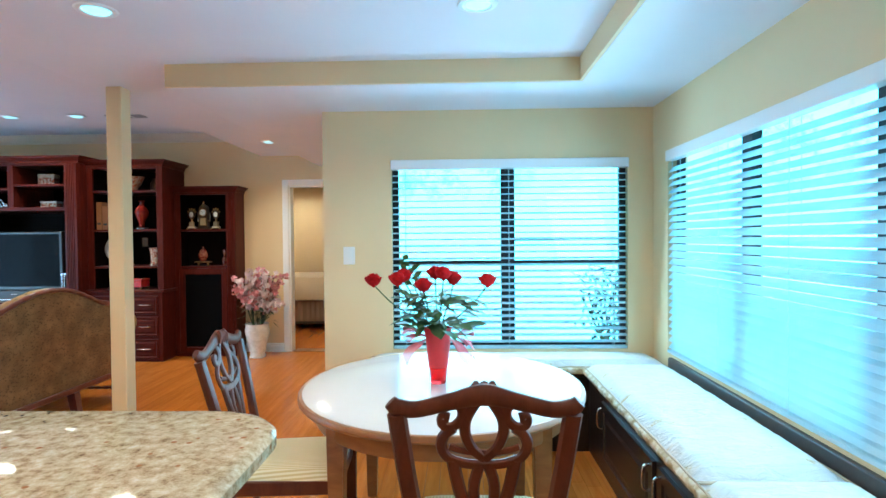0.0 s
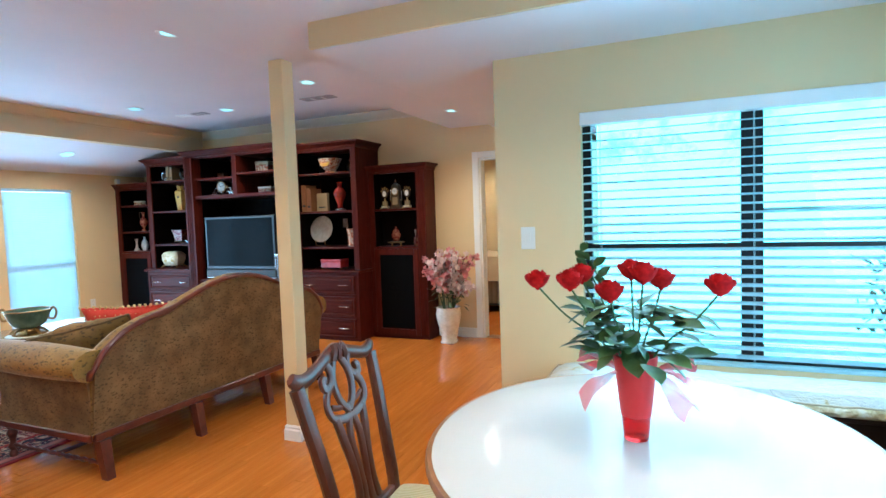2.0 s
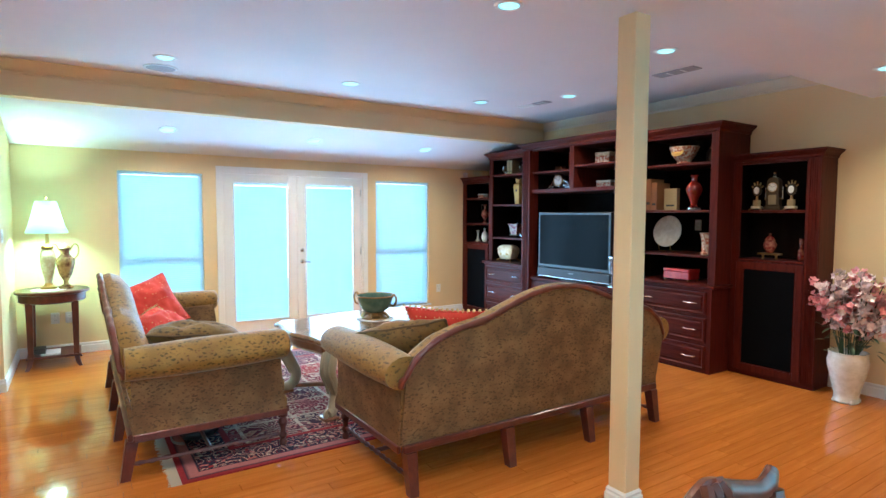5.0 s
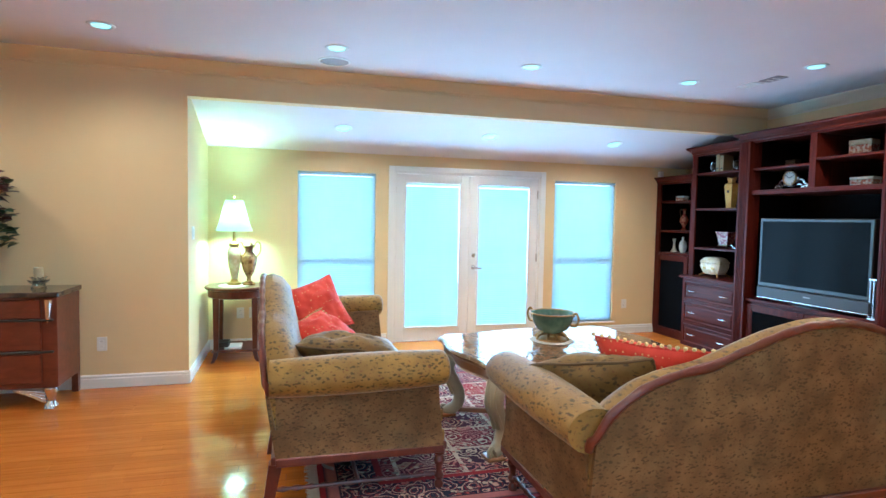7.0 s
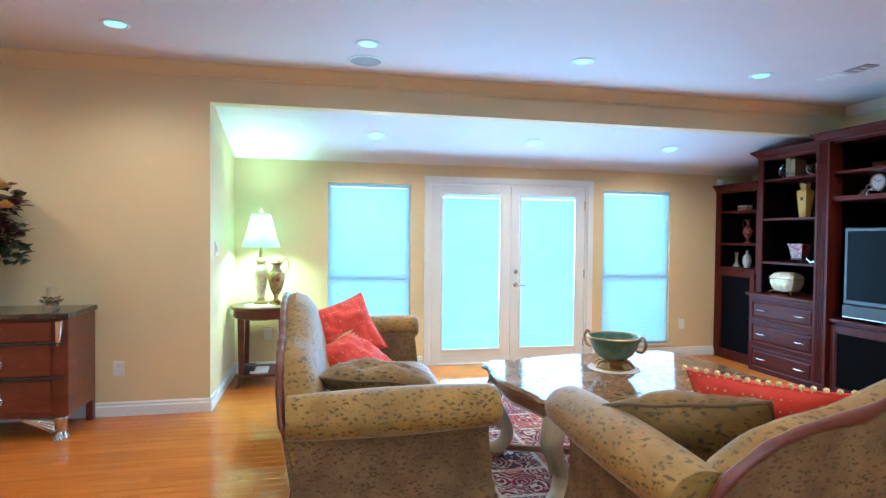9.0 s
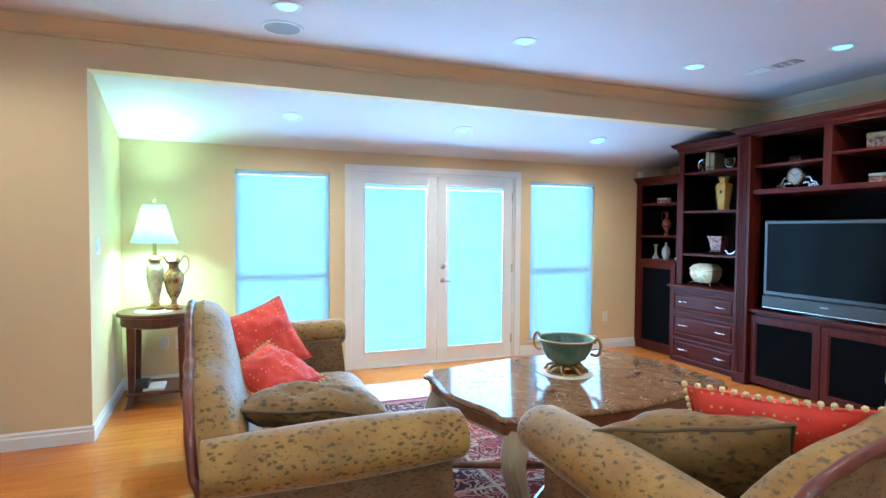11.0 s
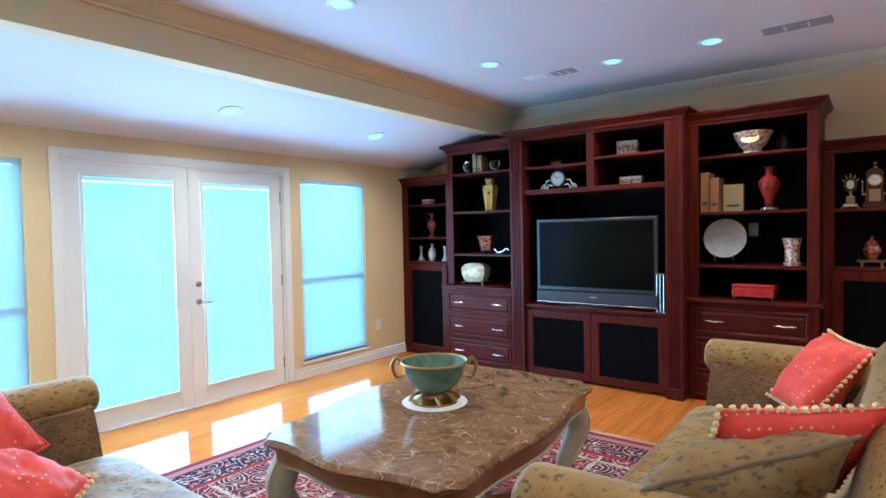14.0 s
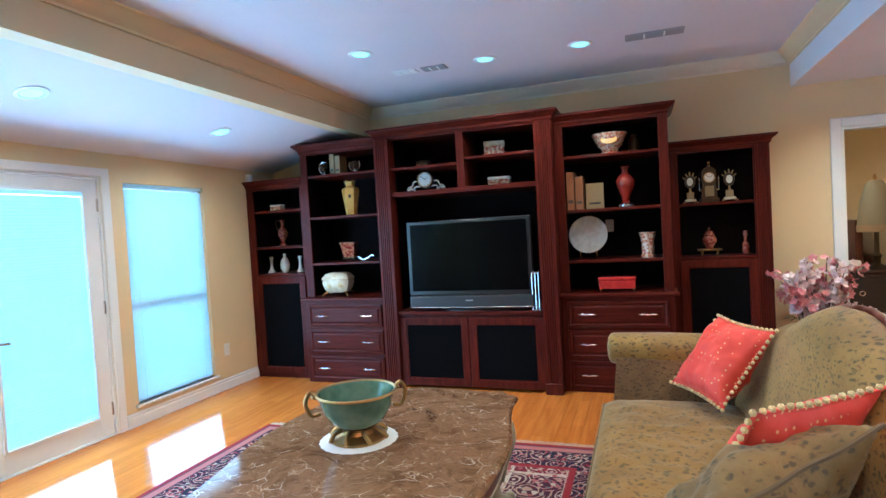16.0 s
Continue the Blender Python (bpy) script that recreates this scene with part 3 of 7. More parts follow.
# drawer units with three shelves above
for x0, x1, yb, yu, ztop, sh, lo, ro in ((-7.068, -6.15, 6.625, 6.70, 2.40, (1.20, 1.668, 2.09), 0.035, 0.004), (-4.498, -3.582, 6.66, 6.70, 2.395, (1.132, 1.572, 2.035), 0.004, 0.035)):
    w, yoff, y1 = x1 - x0, yu - yb, YN - 0.003 - yb
    c = thing("drawer_cabinet", pose(x0, yb, 0), "cherry wood cabinet with three drawers under open display shelves", "cabinet", CAB)
    part("body", boxed(0.002, 0.0, 0.0, w - 0.002, y1, 0.822, 0.002), CHERRY, c)
    part("counter", boxed(-lo, -0.03, 0.823, w + ro, y1, 0.853, 0.008, 2), CHERRY_FLAT, c)
    for z0, z1 in ((0.565, 0.785), (0.30, 0.535), (0.035, 0.27)):
        d = part("drawer", raised_panel(B(), 0.05, w - 0.05, z0, z1, 0.0), CHERRY_FLAT, c)
        for s in (-1, 1):
            part("handle", bar_handle(w / 2 + s * w * 0.27, -0.02, (z0 + z1) / 2), CHROME, d, "nickel bar handle", True)
    carcass(c, w, yoff, y1, 0.854, ztop - 0.06, 0.075, 0.075, ztop - 0.105)
    for s in sh:
        shelf(c, 0.033, w - 0.033, yoff + 0.008, y1 - 0.021, s)
    cm = part("crown_moulding", crown(w, y1 - yoff, ztop - 0.085, ztop, 0.06, lo > 0.01, ro > 0.01), CHERRY_FLAT, c)
    cm.location = (0, yoff, 0)

# middle unit round the television
x0, x1, yf, ztop = -6.146, -4.502, 6.555, 2.43
w, y1 = x1 - x0, YN - 0.003 - yf
c = thing("media_cabinet", pose(x0, yf, 0), "wide cherry wood media cabinet with fluted pilasters and two cloth doors", "cabinet", CAB)
pw = 0.142
part("side_panel", boxed(0, 0.03, 0, 0.022, y1, ztop - 0.06), CHERRY, c)
part("side_panel", boxed(w - 0.022, 0.03, 0, w, y1, ztop - 0.06), CHERRY, c)
for a in (0, w - pw):
    part("pilaster_body", boxed(a + 0.002, -0.004, 0.0, a + pw - 0.002, 0.12, ztop - 0.075), CHERRY, c)
    part("pilaster", pilaster(a, a + pw, -0.03, 0.10, ztop - 0.09, 5), CHERRY, c, "fluted pilaster")
    part("pilaster_base", boxed(a - 0.004, -0.036, 0, a + pw + 0.004, 0.0, 0.10, 0.006), CHERRY, c)
# shade round the television is coloured into the back and inner side sheets
part("back_panel", boxed(0.022, y1 - 0.02, 0.06, w - 0.022, y1, ztop - 0.06), SHADEWOOD, c, "back panel, near-black to hold the recess shade")
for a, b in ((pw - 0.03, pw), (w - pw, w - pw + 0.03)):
    part("lining", boxed(a, 0.121, 0.72, b, y1 - 0.02, ztop - 0.06), SHADEWOOD, c)
part("head_rail", boxed(pw, 0.012, 2.325, w - pw, 0.034, ztop - 0.075), CHERRY_FLAT, c)
part("crown_moulding", crown(w, y1, ztop - 0.085, ztop, 0.062), CHERRY_FLAT, c)
part("rail", boxed(pw, 0.010, 1.795, w - pw, y1 - 0.02, 1.84, 0.003), CHERRY_FLAT, c)
part("divider", boxed(0.795, 0.012, 1.84, 0.862, y1 - 0.02, 2.325), CHERRY, c)
shelf(c, pw, 0.795, 0.016, y1 - 0.021, 2.068)
shelf(c, 0.862, w - pw, 0.016, y1 - 0.021, 2.108)
part("counter", boxed(pw, 0.0, 0.69, w - pw, y1 - 0.02, 0.722, 0.005, 2), CHERRY_FLAT, c)
part("body", boxed(pw, 0.03, 0.03, w - pw, y1 - 0.02, 0.689), CHERRY, c)
mesh_door(c, pw + 0.004, w / 2 - 0.003, 0.03, 0.665, 0.029)
mesh_door(c, w / 2 + 0.003, w - pw - 0.004, 0.03, 0.665, 0.029)

# television
SCREEN = mat("tv_screen", (0.002, 0.0022, 0.0024), 0.18, 0, 0.035)
TVBLACK = mat("tv_plastic", (0.012, 0.012, 0.013), 0.3)
tv = thing("television", pose(-5.300, 6.575, 0.7225), "flat black television with a silver lower edge, switched off", "television")
part("bezel", boxed(-0.58, 0.0, 0.145, 0.58, 0.06, 0.83, 0.01, 2), TVBLACK, tv)
part("housing", boxed(-0.42, 0.06, 0.2, 0.42, 0.22, 0.75, 0.05, 2), TVBLACK, tv)
part("screen", boxed(-0.545, -0.004, 0.185, 0.545, 0.002, 0.80), SCREEN, tv, "dark glossy screen")
part("speaker_bar", boxed(-0.58, -0.012, 0.035, 0.58, 0.05, 0.143, 0.012, 2), mat("tv_grey", (0.016, 0.017, 0.019), 0.45), tv, "dark grey speaker strip")
part("silver_edge", boxed(-0.575, -0.014, 0.028, 0.575, 0.03, 0.040, 0.004), CHROME, tv, "silver lower edge")
part("maker_badge", boxed(-0.035, -0.0145, 0.093, 0.035, -0.011, 0.102), GREYPLASTIC, tv)
part("neck", boxed(-0.2, 0.02, 0.018, 0.2, 0.12, 0.05), TVBLACK, tv)
part("foot", lathe(B(), [(0.30, 0), (0.30, 0.008), (0.27, 0.018)], 0, 0.125, 0, 32, 1, 0.45), TVBLACK, tv)

rack = thing("disc_rack", pose(-4.70, 6.605, 0.7225), "narrow chrome wire rack standing beside the television", "rack")
part("foot", boxed(-0.035, -0.045, 0, 0.035, 0.045, 0.012), CHROME, rack)
for x in (-0.028, 0.0, 0.028):
    part("rod", sweep(B(), [(x, -0.03, 0.01), (x, -0.03, 0.33)], 0.0055, 8), CHROME, rack)
part("cap", boxed(-0.034, -0.042, 0.325, 0.034, -0.018, 0.337), CHROME, rack)


# ---- upholstered furniture ----
def fabric(name, ground, ground2, motif, motif2, scale=16.0, sheen=0.08, gloss=0.48):
    """Woven ground with scattered pairs of pointed leaves and small flowers."""
    m = mat(name, ground, gloss, 0, 0.25)
    v = coords(m)
    c = ramp(m, noise_fac(m, v, 7, 4), [(0.35, ground2), (0.65, ground)])
    warp = node(m, "ShaderNodeTexNoise", Scale=scale * 1.3, Detail=3.0)
    link(m, v, warp.inputs["Vector"])
    for turn, stretch, size, edge, share, col in ((0.7, 2.0, 1.0, 0.34, 0.40, motif), (-0.6, 2.1, 1.15, 0.32, 0.45, motif), (0.1, 1.2, 1.9, 0.27, 0.52, motif2)):
        lv = coords(m, (1.0, 1.0, stretch), (turn, turn * 0.8, turn * 0.5))
        lv = mix(m, 0.045, lv, warp.outputs["Color"], "ADD")
        vo = node(m, "ShaderNodeTexVoronoi", Scale=scale * size)
        link(m, lv, vo.inputs["Vector"])
        spot = ramp(m, vo.outputs["Distance"], [(edge - 0.12, (1, 1, 1)), (edge + 0.06, (0, 0, 0))])
        pick = ramp(m, vo.outputs["Color"], [(share, (0, 0, 0)), (share + 0.06, (0.9, 0.9, 0.9))])
        c = mix(m, mix(m, 1.0, spot, pick, "MULTIPLY"), c, col)
    weave = noise_fac(m, v, 420, 2)
    base(m, mix(m, 0.25, c, ramp(m, noise_fac(m, v, 150, 3), [(0.3, (0.55, 0.55, 0.55)), (0.7, (1, 1, 1))]), "MULTIPLY"))
    b = m.node_tree.nodes["Principled BSDF"]
    b.inputs["Sheen Weight"].default_value, b.inputs["Sheen Roughness"].default_value = sheen, 0.35
    b.inputs["Sheen Tint"].default_value = (0.95, 0.92, 0.80, 1)
    bump(m, weave, 0.25, 0.002)
    return m


SOFA = fabric("sofa_tapestry", (0.33, 0.19, 0.046), (0.235, 0.13, 0.032), (0.078, 0.054, 0.018), (0.17, 0.065, 0.028), 28, 0.32, 0.5)
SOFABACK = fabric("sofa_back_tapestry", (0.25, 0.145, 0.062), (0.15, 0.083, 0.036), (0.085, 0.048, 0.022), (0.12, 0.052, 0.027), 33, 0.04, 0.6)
PILLOWFAB = fabric("pillow_tapestry", (0.25, 0.15, 0.05), (0.16, 0.095, 0.032), (0.06, 0.042, 0.024), (0.15, 0.065, 0.03), 24, 0.2, 0.6)
SOFAWOOD = wood("sofa_wood", (0.07, 0.012, 0.008), (0.17, 0.035, 0.02), (8, 8, 8), 0.32, 0.1, 0.1)


def red_fabric():
    m = mat("red_dotted_fabric", (0.70, 0.06, 0.035), 0.6, 0, 0.3)
    v = coords(m)
    vo = node(m, "ShaderNodeTexVoronoi", Scale=34.0, Randomness=0.15)
    link(m, v, vo.inputs["Vector"])
    f = ramp(m, vo.outputs["Distance"], [(0.13, (1, 1, 1)), (0.19, (0, 0, 0))])
    c = ramp(m, noise_fac(m, v, 9, 4), [(0.3, (0.62, 0.04, 0.025)), (0.7, (0.78, 0.08, 0.05))])
    base(m, mix(m, f, c, (0.75, 0.42, 0.20)))
    bump(m, noise_fac(m, v, 300, 2), 0.2, 0.002)
    m.node_tree.nodes["Principled BSDF"].inputs["Sheen Weight"].default_value = 0.05
    return m


REDFAB = red_fabric()
FRINGE = mat("cream_fringe", (0.72, 0.55, 0.27), 0.8)


def crest(x):
    """Height of the sofa's camel back at x from its middle."""
    return float(np.interp(abs(x), [0, 0.12, 0.25, 0.38, 0.50, 0.58, 0.63, 0.75, 0.88, 0.98, 1.04, 1.08], [1.09, 1.083, 1.055, 1.01, 0.965, 0.935, 0.925, 0.905, 0.865, 0.80, 0.74, 0.67]))


def rake(z):
    """How far the back leans at height z."""
    return 0.10 * max(0.0, (z - 0.27) / 0.8)


def make_sofa(name, m, label):
    s = thing(name, m, label, "sofa", "matching sofas")
    xs = [-1.08 + 2.16 * k / 48 for k in range(49)]
    rings = []
    for x in xs:
        h = crest(x)
        r = rake(h)
        rings.append([(x, -0.03, 0.27), (x, r - 0.012, h - 0.05), (x, r - 0.01, h - 0.012), (x, r - 0.06, h + 0.004), (x, r - 0.12, h - 0.022), (x, r - 0.175, h - 0.09), (x, -0.19 + rake(0.62), 0.62), (x, -0.225, 0.45), (x, -0.22, 0.27)])
    part("backrest", loft(B(), rings), SOFA, s, "camel-shaped padded back", True)
    rings = []
    for x in xs:
        h = crest(x)
        rings.append([(x, 0.0, 0.265), (x, 0.008 + rake(0.5), 0.5), (x, rake(h) + 0.008, h - 0.02), (x, rake(h) - 0.008, h - 0.012), (x, -0.012 + rake(0.5), 0.5), (x, -0.025, 0.275)])
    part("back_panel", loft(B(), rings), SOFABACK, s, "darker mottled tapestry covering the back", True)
    pts = [(x, rake(crest(x)) + 0.002, crest(x) - 0.012) for x in xs]
    pts = [(-1.10, 0.03, 0.60), (-1.095, 0.04, 0.64)] + pts + [(1.095, 0.04, 0.64), (1.10, 0.03, 0.60)]
    line = curve_pts(pts, 3)
    carved = [0.0165 + 0.003 * math.sin(k * 0.42) ** 2 + 0.007 * math.exp(-(abs(p.x) - 0.62) ** 2 / 0.002) for k, p in enumerate(line)]
    part("crest_rail", sweep(B(), line, carved, 10), SOFAWOOD, s, "carved dark red wood crest rail", True)
    part("apron_rail", boxed(-1.075, -0.005, 0.228, 1.075, 0.022, 0.272, 0.006), SOFAWOOD, s)
    part("apron_rail", boxed(-1.06, -0.90, 0.228, 1.06, -0.875, 0.272, 0.006), SOFAWOOD, s)
    for q in (-1, 1):
        # rolled arm, its section round the depth axis
        rs = []
        for t in [i / 13 for i in range(14)]:
            y = 0.03 - 0.875 * t
            r = 0.118 + 0.014 * math.sin(math.pi * t)
            cz = 0.672 + 0.02 * t
            rs.append([(q * (1.075 + 0.02 * t + r * math.cos(a) * 0.98), y, cz + 0.8 * r * math.sin(a) * (1.0 if math.sin(a) > 0 else 0.92)) for a in [2 * math.pi * i / 20 for i in range(20)]])
        e = rs[-1]
        mid = (sum(p[0] for p in e) / 20, e[0][1], sum(p[2] for p in e) / 20)
        for k, d in ((0.93, 0.02), (0.7, 0.034), (0.3, 0.04)):
            rs.append([(mid[0] + (p[0] - mid[0]) * k, mid[1] - d, mid[2] + (p[2] - mid[2]) * k) for p in e])
        part("arm_roll", loft(B(), rs), SOFA, s, "fat rolled arm", True)
        # side panel in the darker back cloth, whose colour stands for the arm's shade
        rs = []
        for y, flare in ((0.0, 0.0), (-0.3, 0.0), (-0.6, 0.005), (-0.79, 0.012), (-0.835, 0.012)):
            out = [(0.94, 0.27), (1.092 + flare, 0.27), (1.089, 0.34), (1.086, 0.44), (1.092, 0.54), (1.108, 0.64), (1.02, 0.69), (0.965, 0.655), (0.950, 0.56), (0.94, 0.45)]
            rs.append([(q * a, y + (-0.035 * (0.62 - z) / 0.35 if y < -0.83 else 0), z) for a, z in out])
        part("arm_side", loft(B(), rs), SOFABACK, s, "tapestry side, darkened for the shade under the arm", True)
        part("end_rail", boxed(q * 1.090 - 0.012, -0.875, 0.228, q * 1.090 + 0.012, -0.004, 0.272, 0.005), SOFAWOOD, s)
    # seat with one long cushion
    part("seat_base", boxed(-1.05, -0.895, 0.255, 1.05, -0.05, 0.335, 0.02, 2), SOFA, s)
    bm = B()
    nx, ny = 72, 30
    top = {}
    for i in range(nx + 1):
        for j in range(ny + 1):
            u, v = i / nx * 2 - 1, j / ny * 2 - 1
            edge = (1 - abs(u) ** 8) * (1 - abs(v) ** 6)
            z = 0.40 + 0.085 * edge ** 0.5 + edge * (0.012 * noise.noise((u * 4, v * 3, 1.3)) + 0.010 * noise.noise((u * 14, v * 6, 4.1)))
            top[i, j] = bm.verts.new((u * 0.925, -0.545 + v * 0.365, z))
    low = {k: bm.verts.new((vv.co.x, vv.co.y, 0.336)) for k, vv in top.items() if k[0] in (0, nx) or k[1] in (0, ny)}
    for i in range(nx):
        for j in range(ny):
            bm.faces.new((top[i, j], top[i + 1, j], top[i + 1, j + 1], top[i, j + 1]))
    loop = [(i, 0) for i in range(nx)] + [(nx, j) for j in range(ny)] + [(i, ny) for i in range(nx, 0, -1)] + [(0, j) for j in range(ny, 0, -1)]
    for a, b in zip(loop, loop[1:] + loop[:1]):
        bm.faces.new((top[a], top[b], low[b], low[a]))
    bm.faces.new([low[k] for k in loop])
    cushion = part("seat_cushion", bm, SOFA, s, "long flat seat cushion", True)
    piping = [(x, y, 0.404) for x, y in ((-0.92, -0.91), (0.92, -0.91))]
    part("piping", sweep(B(), piping, 0.006, 6), PILLOWFAB, cushion)
    # legs: square at the back, turned at the front
    for x in (-1.03, -0.345, 0.345, 1.03):
        bm = B()
        loft(bm, [[(x + a * r, 0.0 + d + b * r, z) for a, b in ((-1, -1), (1, -1), (1, 1), (-1, 1))] for r, z, d in ((0.026, 0.0, 0.04), (0.029, 0.1, 0.022), (0.033, 0.23, 0.0))])
        part("leg", bm, SOFAWOOD, s, "square tapered wooden leg")
        part("leg", lathe(B(), [(0.018, 0), (0.024, 0.012), (0.026, 0.03), (0.016, 0.05), (0.03, 0.075), (0.016, 0.10), (0.02, 0.13), (0.033, 0.16), (0.022, 0.19), (0.032, 0.2), (0.032, 0.23)], x, -0.865, 0, 14), SOFAWOOD, s, "turned wooden leg", True)
    for x in (-1.03, 1.03):
        pr = [(0.009 + 0.007 * (k % 2), k) for k in range(25)]
        part("stretcher", sweep(B(), [(x, 0.0 - 0.85 * k / 24, 0.085) for _, k in pr], [r for r, _ in pr], 8), SOFAWOOD, s, "turned stretcher", True)
    part("stretcher", sweep(B(), [(-1.03, -0.42, 0.085), (1.03, -0.42, 0.085)], 0.013, 8), SOFAWOOD, s)
    return s


make_sofa("sofa", pose(-5.18, 1.885, 0, 0, 0, 180), "camel-back sofa in gold floral tapestry beside the side table")
make_sofa("sofa", pose(-3.155, 4.165, 0, 0, 0, -90), "camel-back sofa in gold floral tapestry, its back to the post")


def make_pillow(name, m, w, h, thick, material, label, group, fringe=False, seed=0):
    p = thing(name, m, label, "pillow", group)
    n = 30
    bm = B()
    grid = {}
    for side in (1, -1):
        for i in range(n + 1):
            for j in range(n + 1):
                u, v = i / n * 2 - 1, j / n * 2 - 1
                on_edge = i in (0, n) or j in (0, n)
                if side == -1 and on_edge:
                    grid[side, i, j] = grid[1, i, j]
                    continue
                pinch = 1 - 0.09 * (1 - abs(u) ** 2) * (abs(v) ** 4) - 0.09 * (1 - abs(v) ** 2) * (abs(u) ** 4)
                d = max(0.0, (1 - u ** 2) * (1 - v ** 2)) ** 0.5
                wr = 0.30 * noise.noise((u * 1.8 + seed, v * 1.8, side * 2.0)) + 0.14 * noise.noise((u * 5 + seed, v * 5, side))
                rim_d = max(abs(u), abs(v))
                wr += 0.42 * rim_d ** 3 * noise.noise(((u if abs(v) > abs(u) else v) * 6 + seed * 3, side * 1.5, rim_d * 0.6))
                grid[side, i, j] = bm.verts.new((u * w / 2 * pinch, v * h / 2 * pinch, side * thick / 2 * (d + wr * d) + 0.018 * noise.noise((u * 1.5 + seed, v * 1.5, 7.7)) * max(abs(u), abs(v)) ** 2))
        for i in range(n):
            for j in range(n):
                bm.faces.new([grid[side, a, b] for a, b in ((i, j), (i + 1, j), (i + 1, j + 1), (i, j + 1))])
    rim = [(i, 0) for i in range(n)] + [(n, j) for j in range(n)] + [(i, n) for i in range(n, 0, -1)] + [(0, j) for j in range(n, 0, -1)]
    line = [grid[1, i, j].co.copy() for i, j in rim]
    part("cover", bm, material, p, "", True)
    part("piping", sweep(B(), line, 0.006 if fringe else 0.007, 6, closed=True), PIPING if material is PILLOWFAB else material, p, "", True)
    if fringe:
        tuft = B()
        m2 = len(line)
        for k in range(0, m2, 2):
            q = line[k]
            out = q.normalized() * 0.013
            bmesh.ops.create_icosphere(tuft, subdivisions=1, radius=0.011, matrix=Matrix.Translation(q + out + Vector((0, 0, 0.004))))
        part("tassel_fringe", tuft, FRINGE, p, "cream pompom fringe", True)
    return p


PIPING = mat("brown_piping", (0.12, 0.075, 0.035), 0.8)
RP, TP = "red cushions", "tapestry cushions"
# sofa on the chest side
make_pillow("throw_pillow", pose(-5.95, 2.17, 0.725, 60, -14, 118), 0.49, 0.47, 0.20, REDFAB, "plain-edged red dotted cushion leaning in the sofa corner", RP, False, seed=1)
make_pillow("throw_pillow", pose(-5.51, 2.20, 0.600, 27, -10, 140), 0.46, 0.42, 0.20, REDFAB, "red dotted cushion with pompom fringe, slumped on the seat", RP, True, seed=2)
make_pillow("throw_pillow", pose(-4.50, 2.28, 0.715, 10, -6, -97), 0.60, 0.42, 0.19, PILLOWFAB, "brown floral tapestry cushion with piping, leaning on the arm", TP, seed=3)
# sofa with its back to the post
make_pillow("throw_pillow", pose(-3.46, 4.93, 0.715, 50, 0, -66), 0.46, 0.44, 0.20, REDFAB, "red dotted cushion with pompom fringe, upright by the far arm", RP, True, seed=4)
make_pillow("throw_pillow", pose(-3.455, 3.60, 0.765, 54, 0, 220), 0.50, 0.44, 0.15, REDFAB, "red dotted cushion with pompom fringe, leaning on another", RP, True, seed=5)
make_pillow("throw_pillow", pose(-3.57, 3.41, 0.70, 40, 12, 220), 0.58, 0.46, 0.25, PILLOWFAB, "brown floral tapestry cushion with piping, leaning on the arm", TP, seed=6)


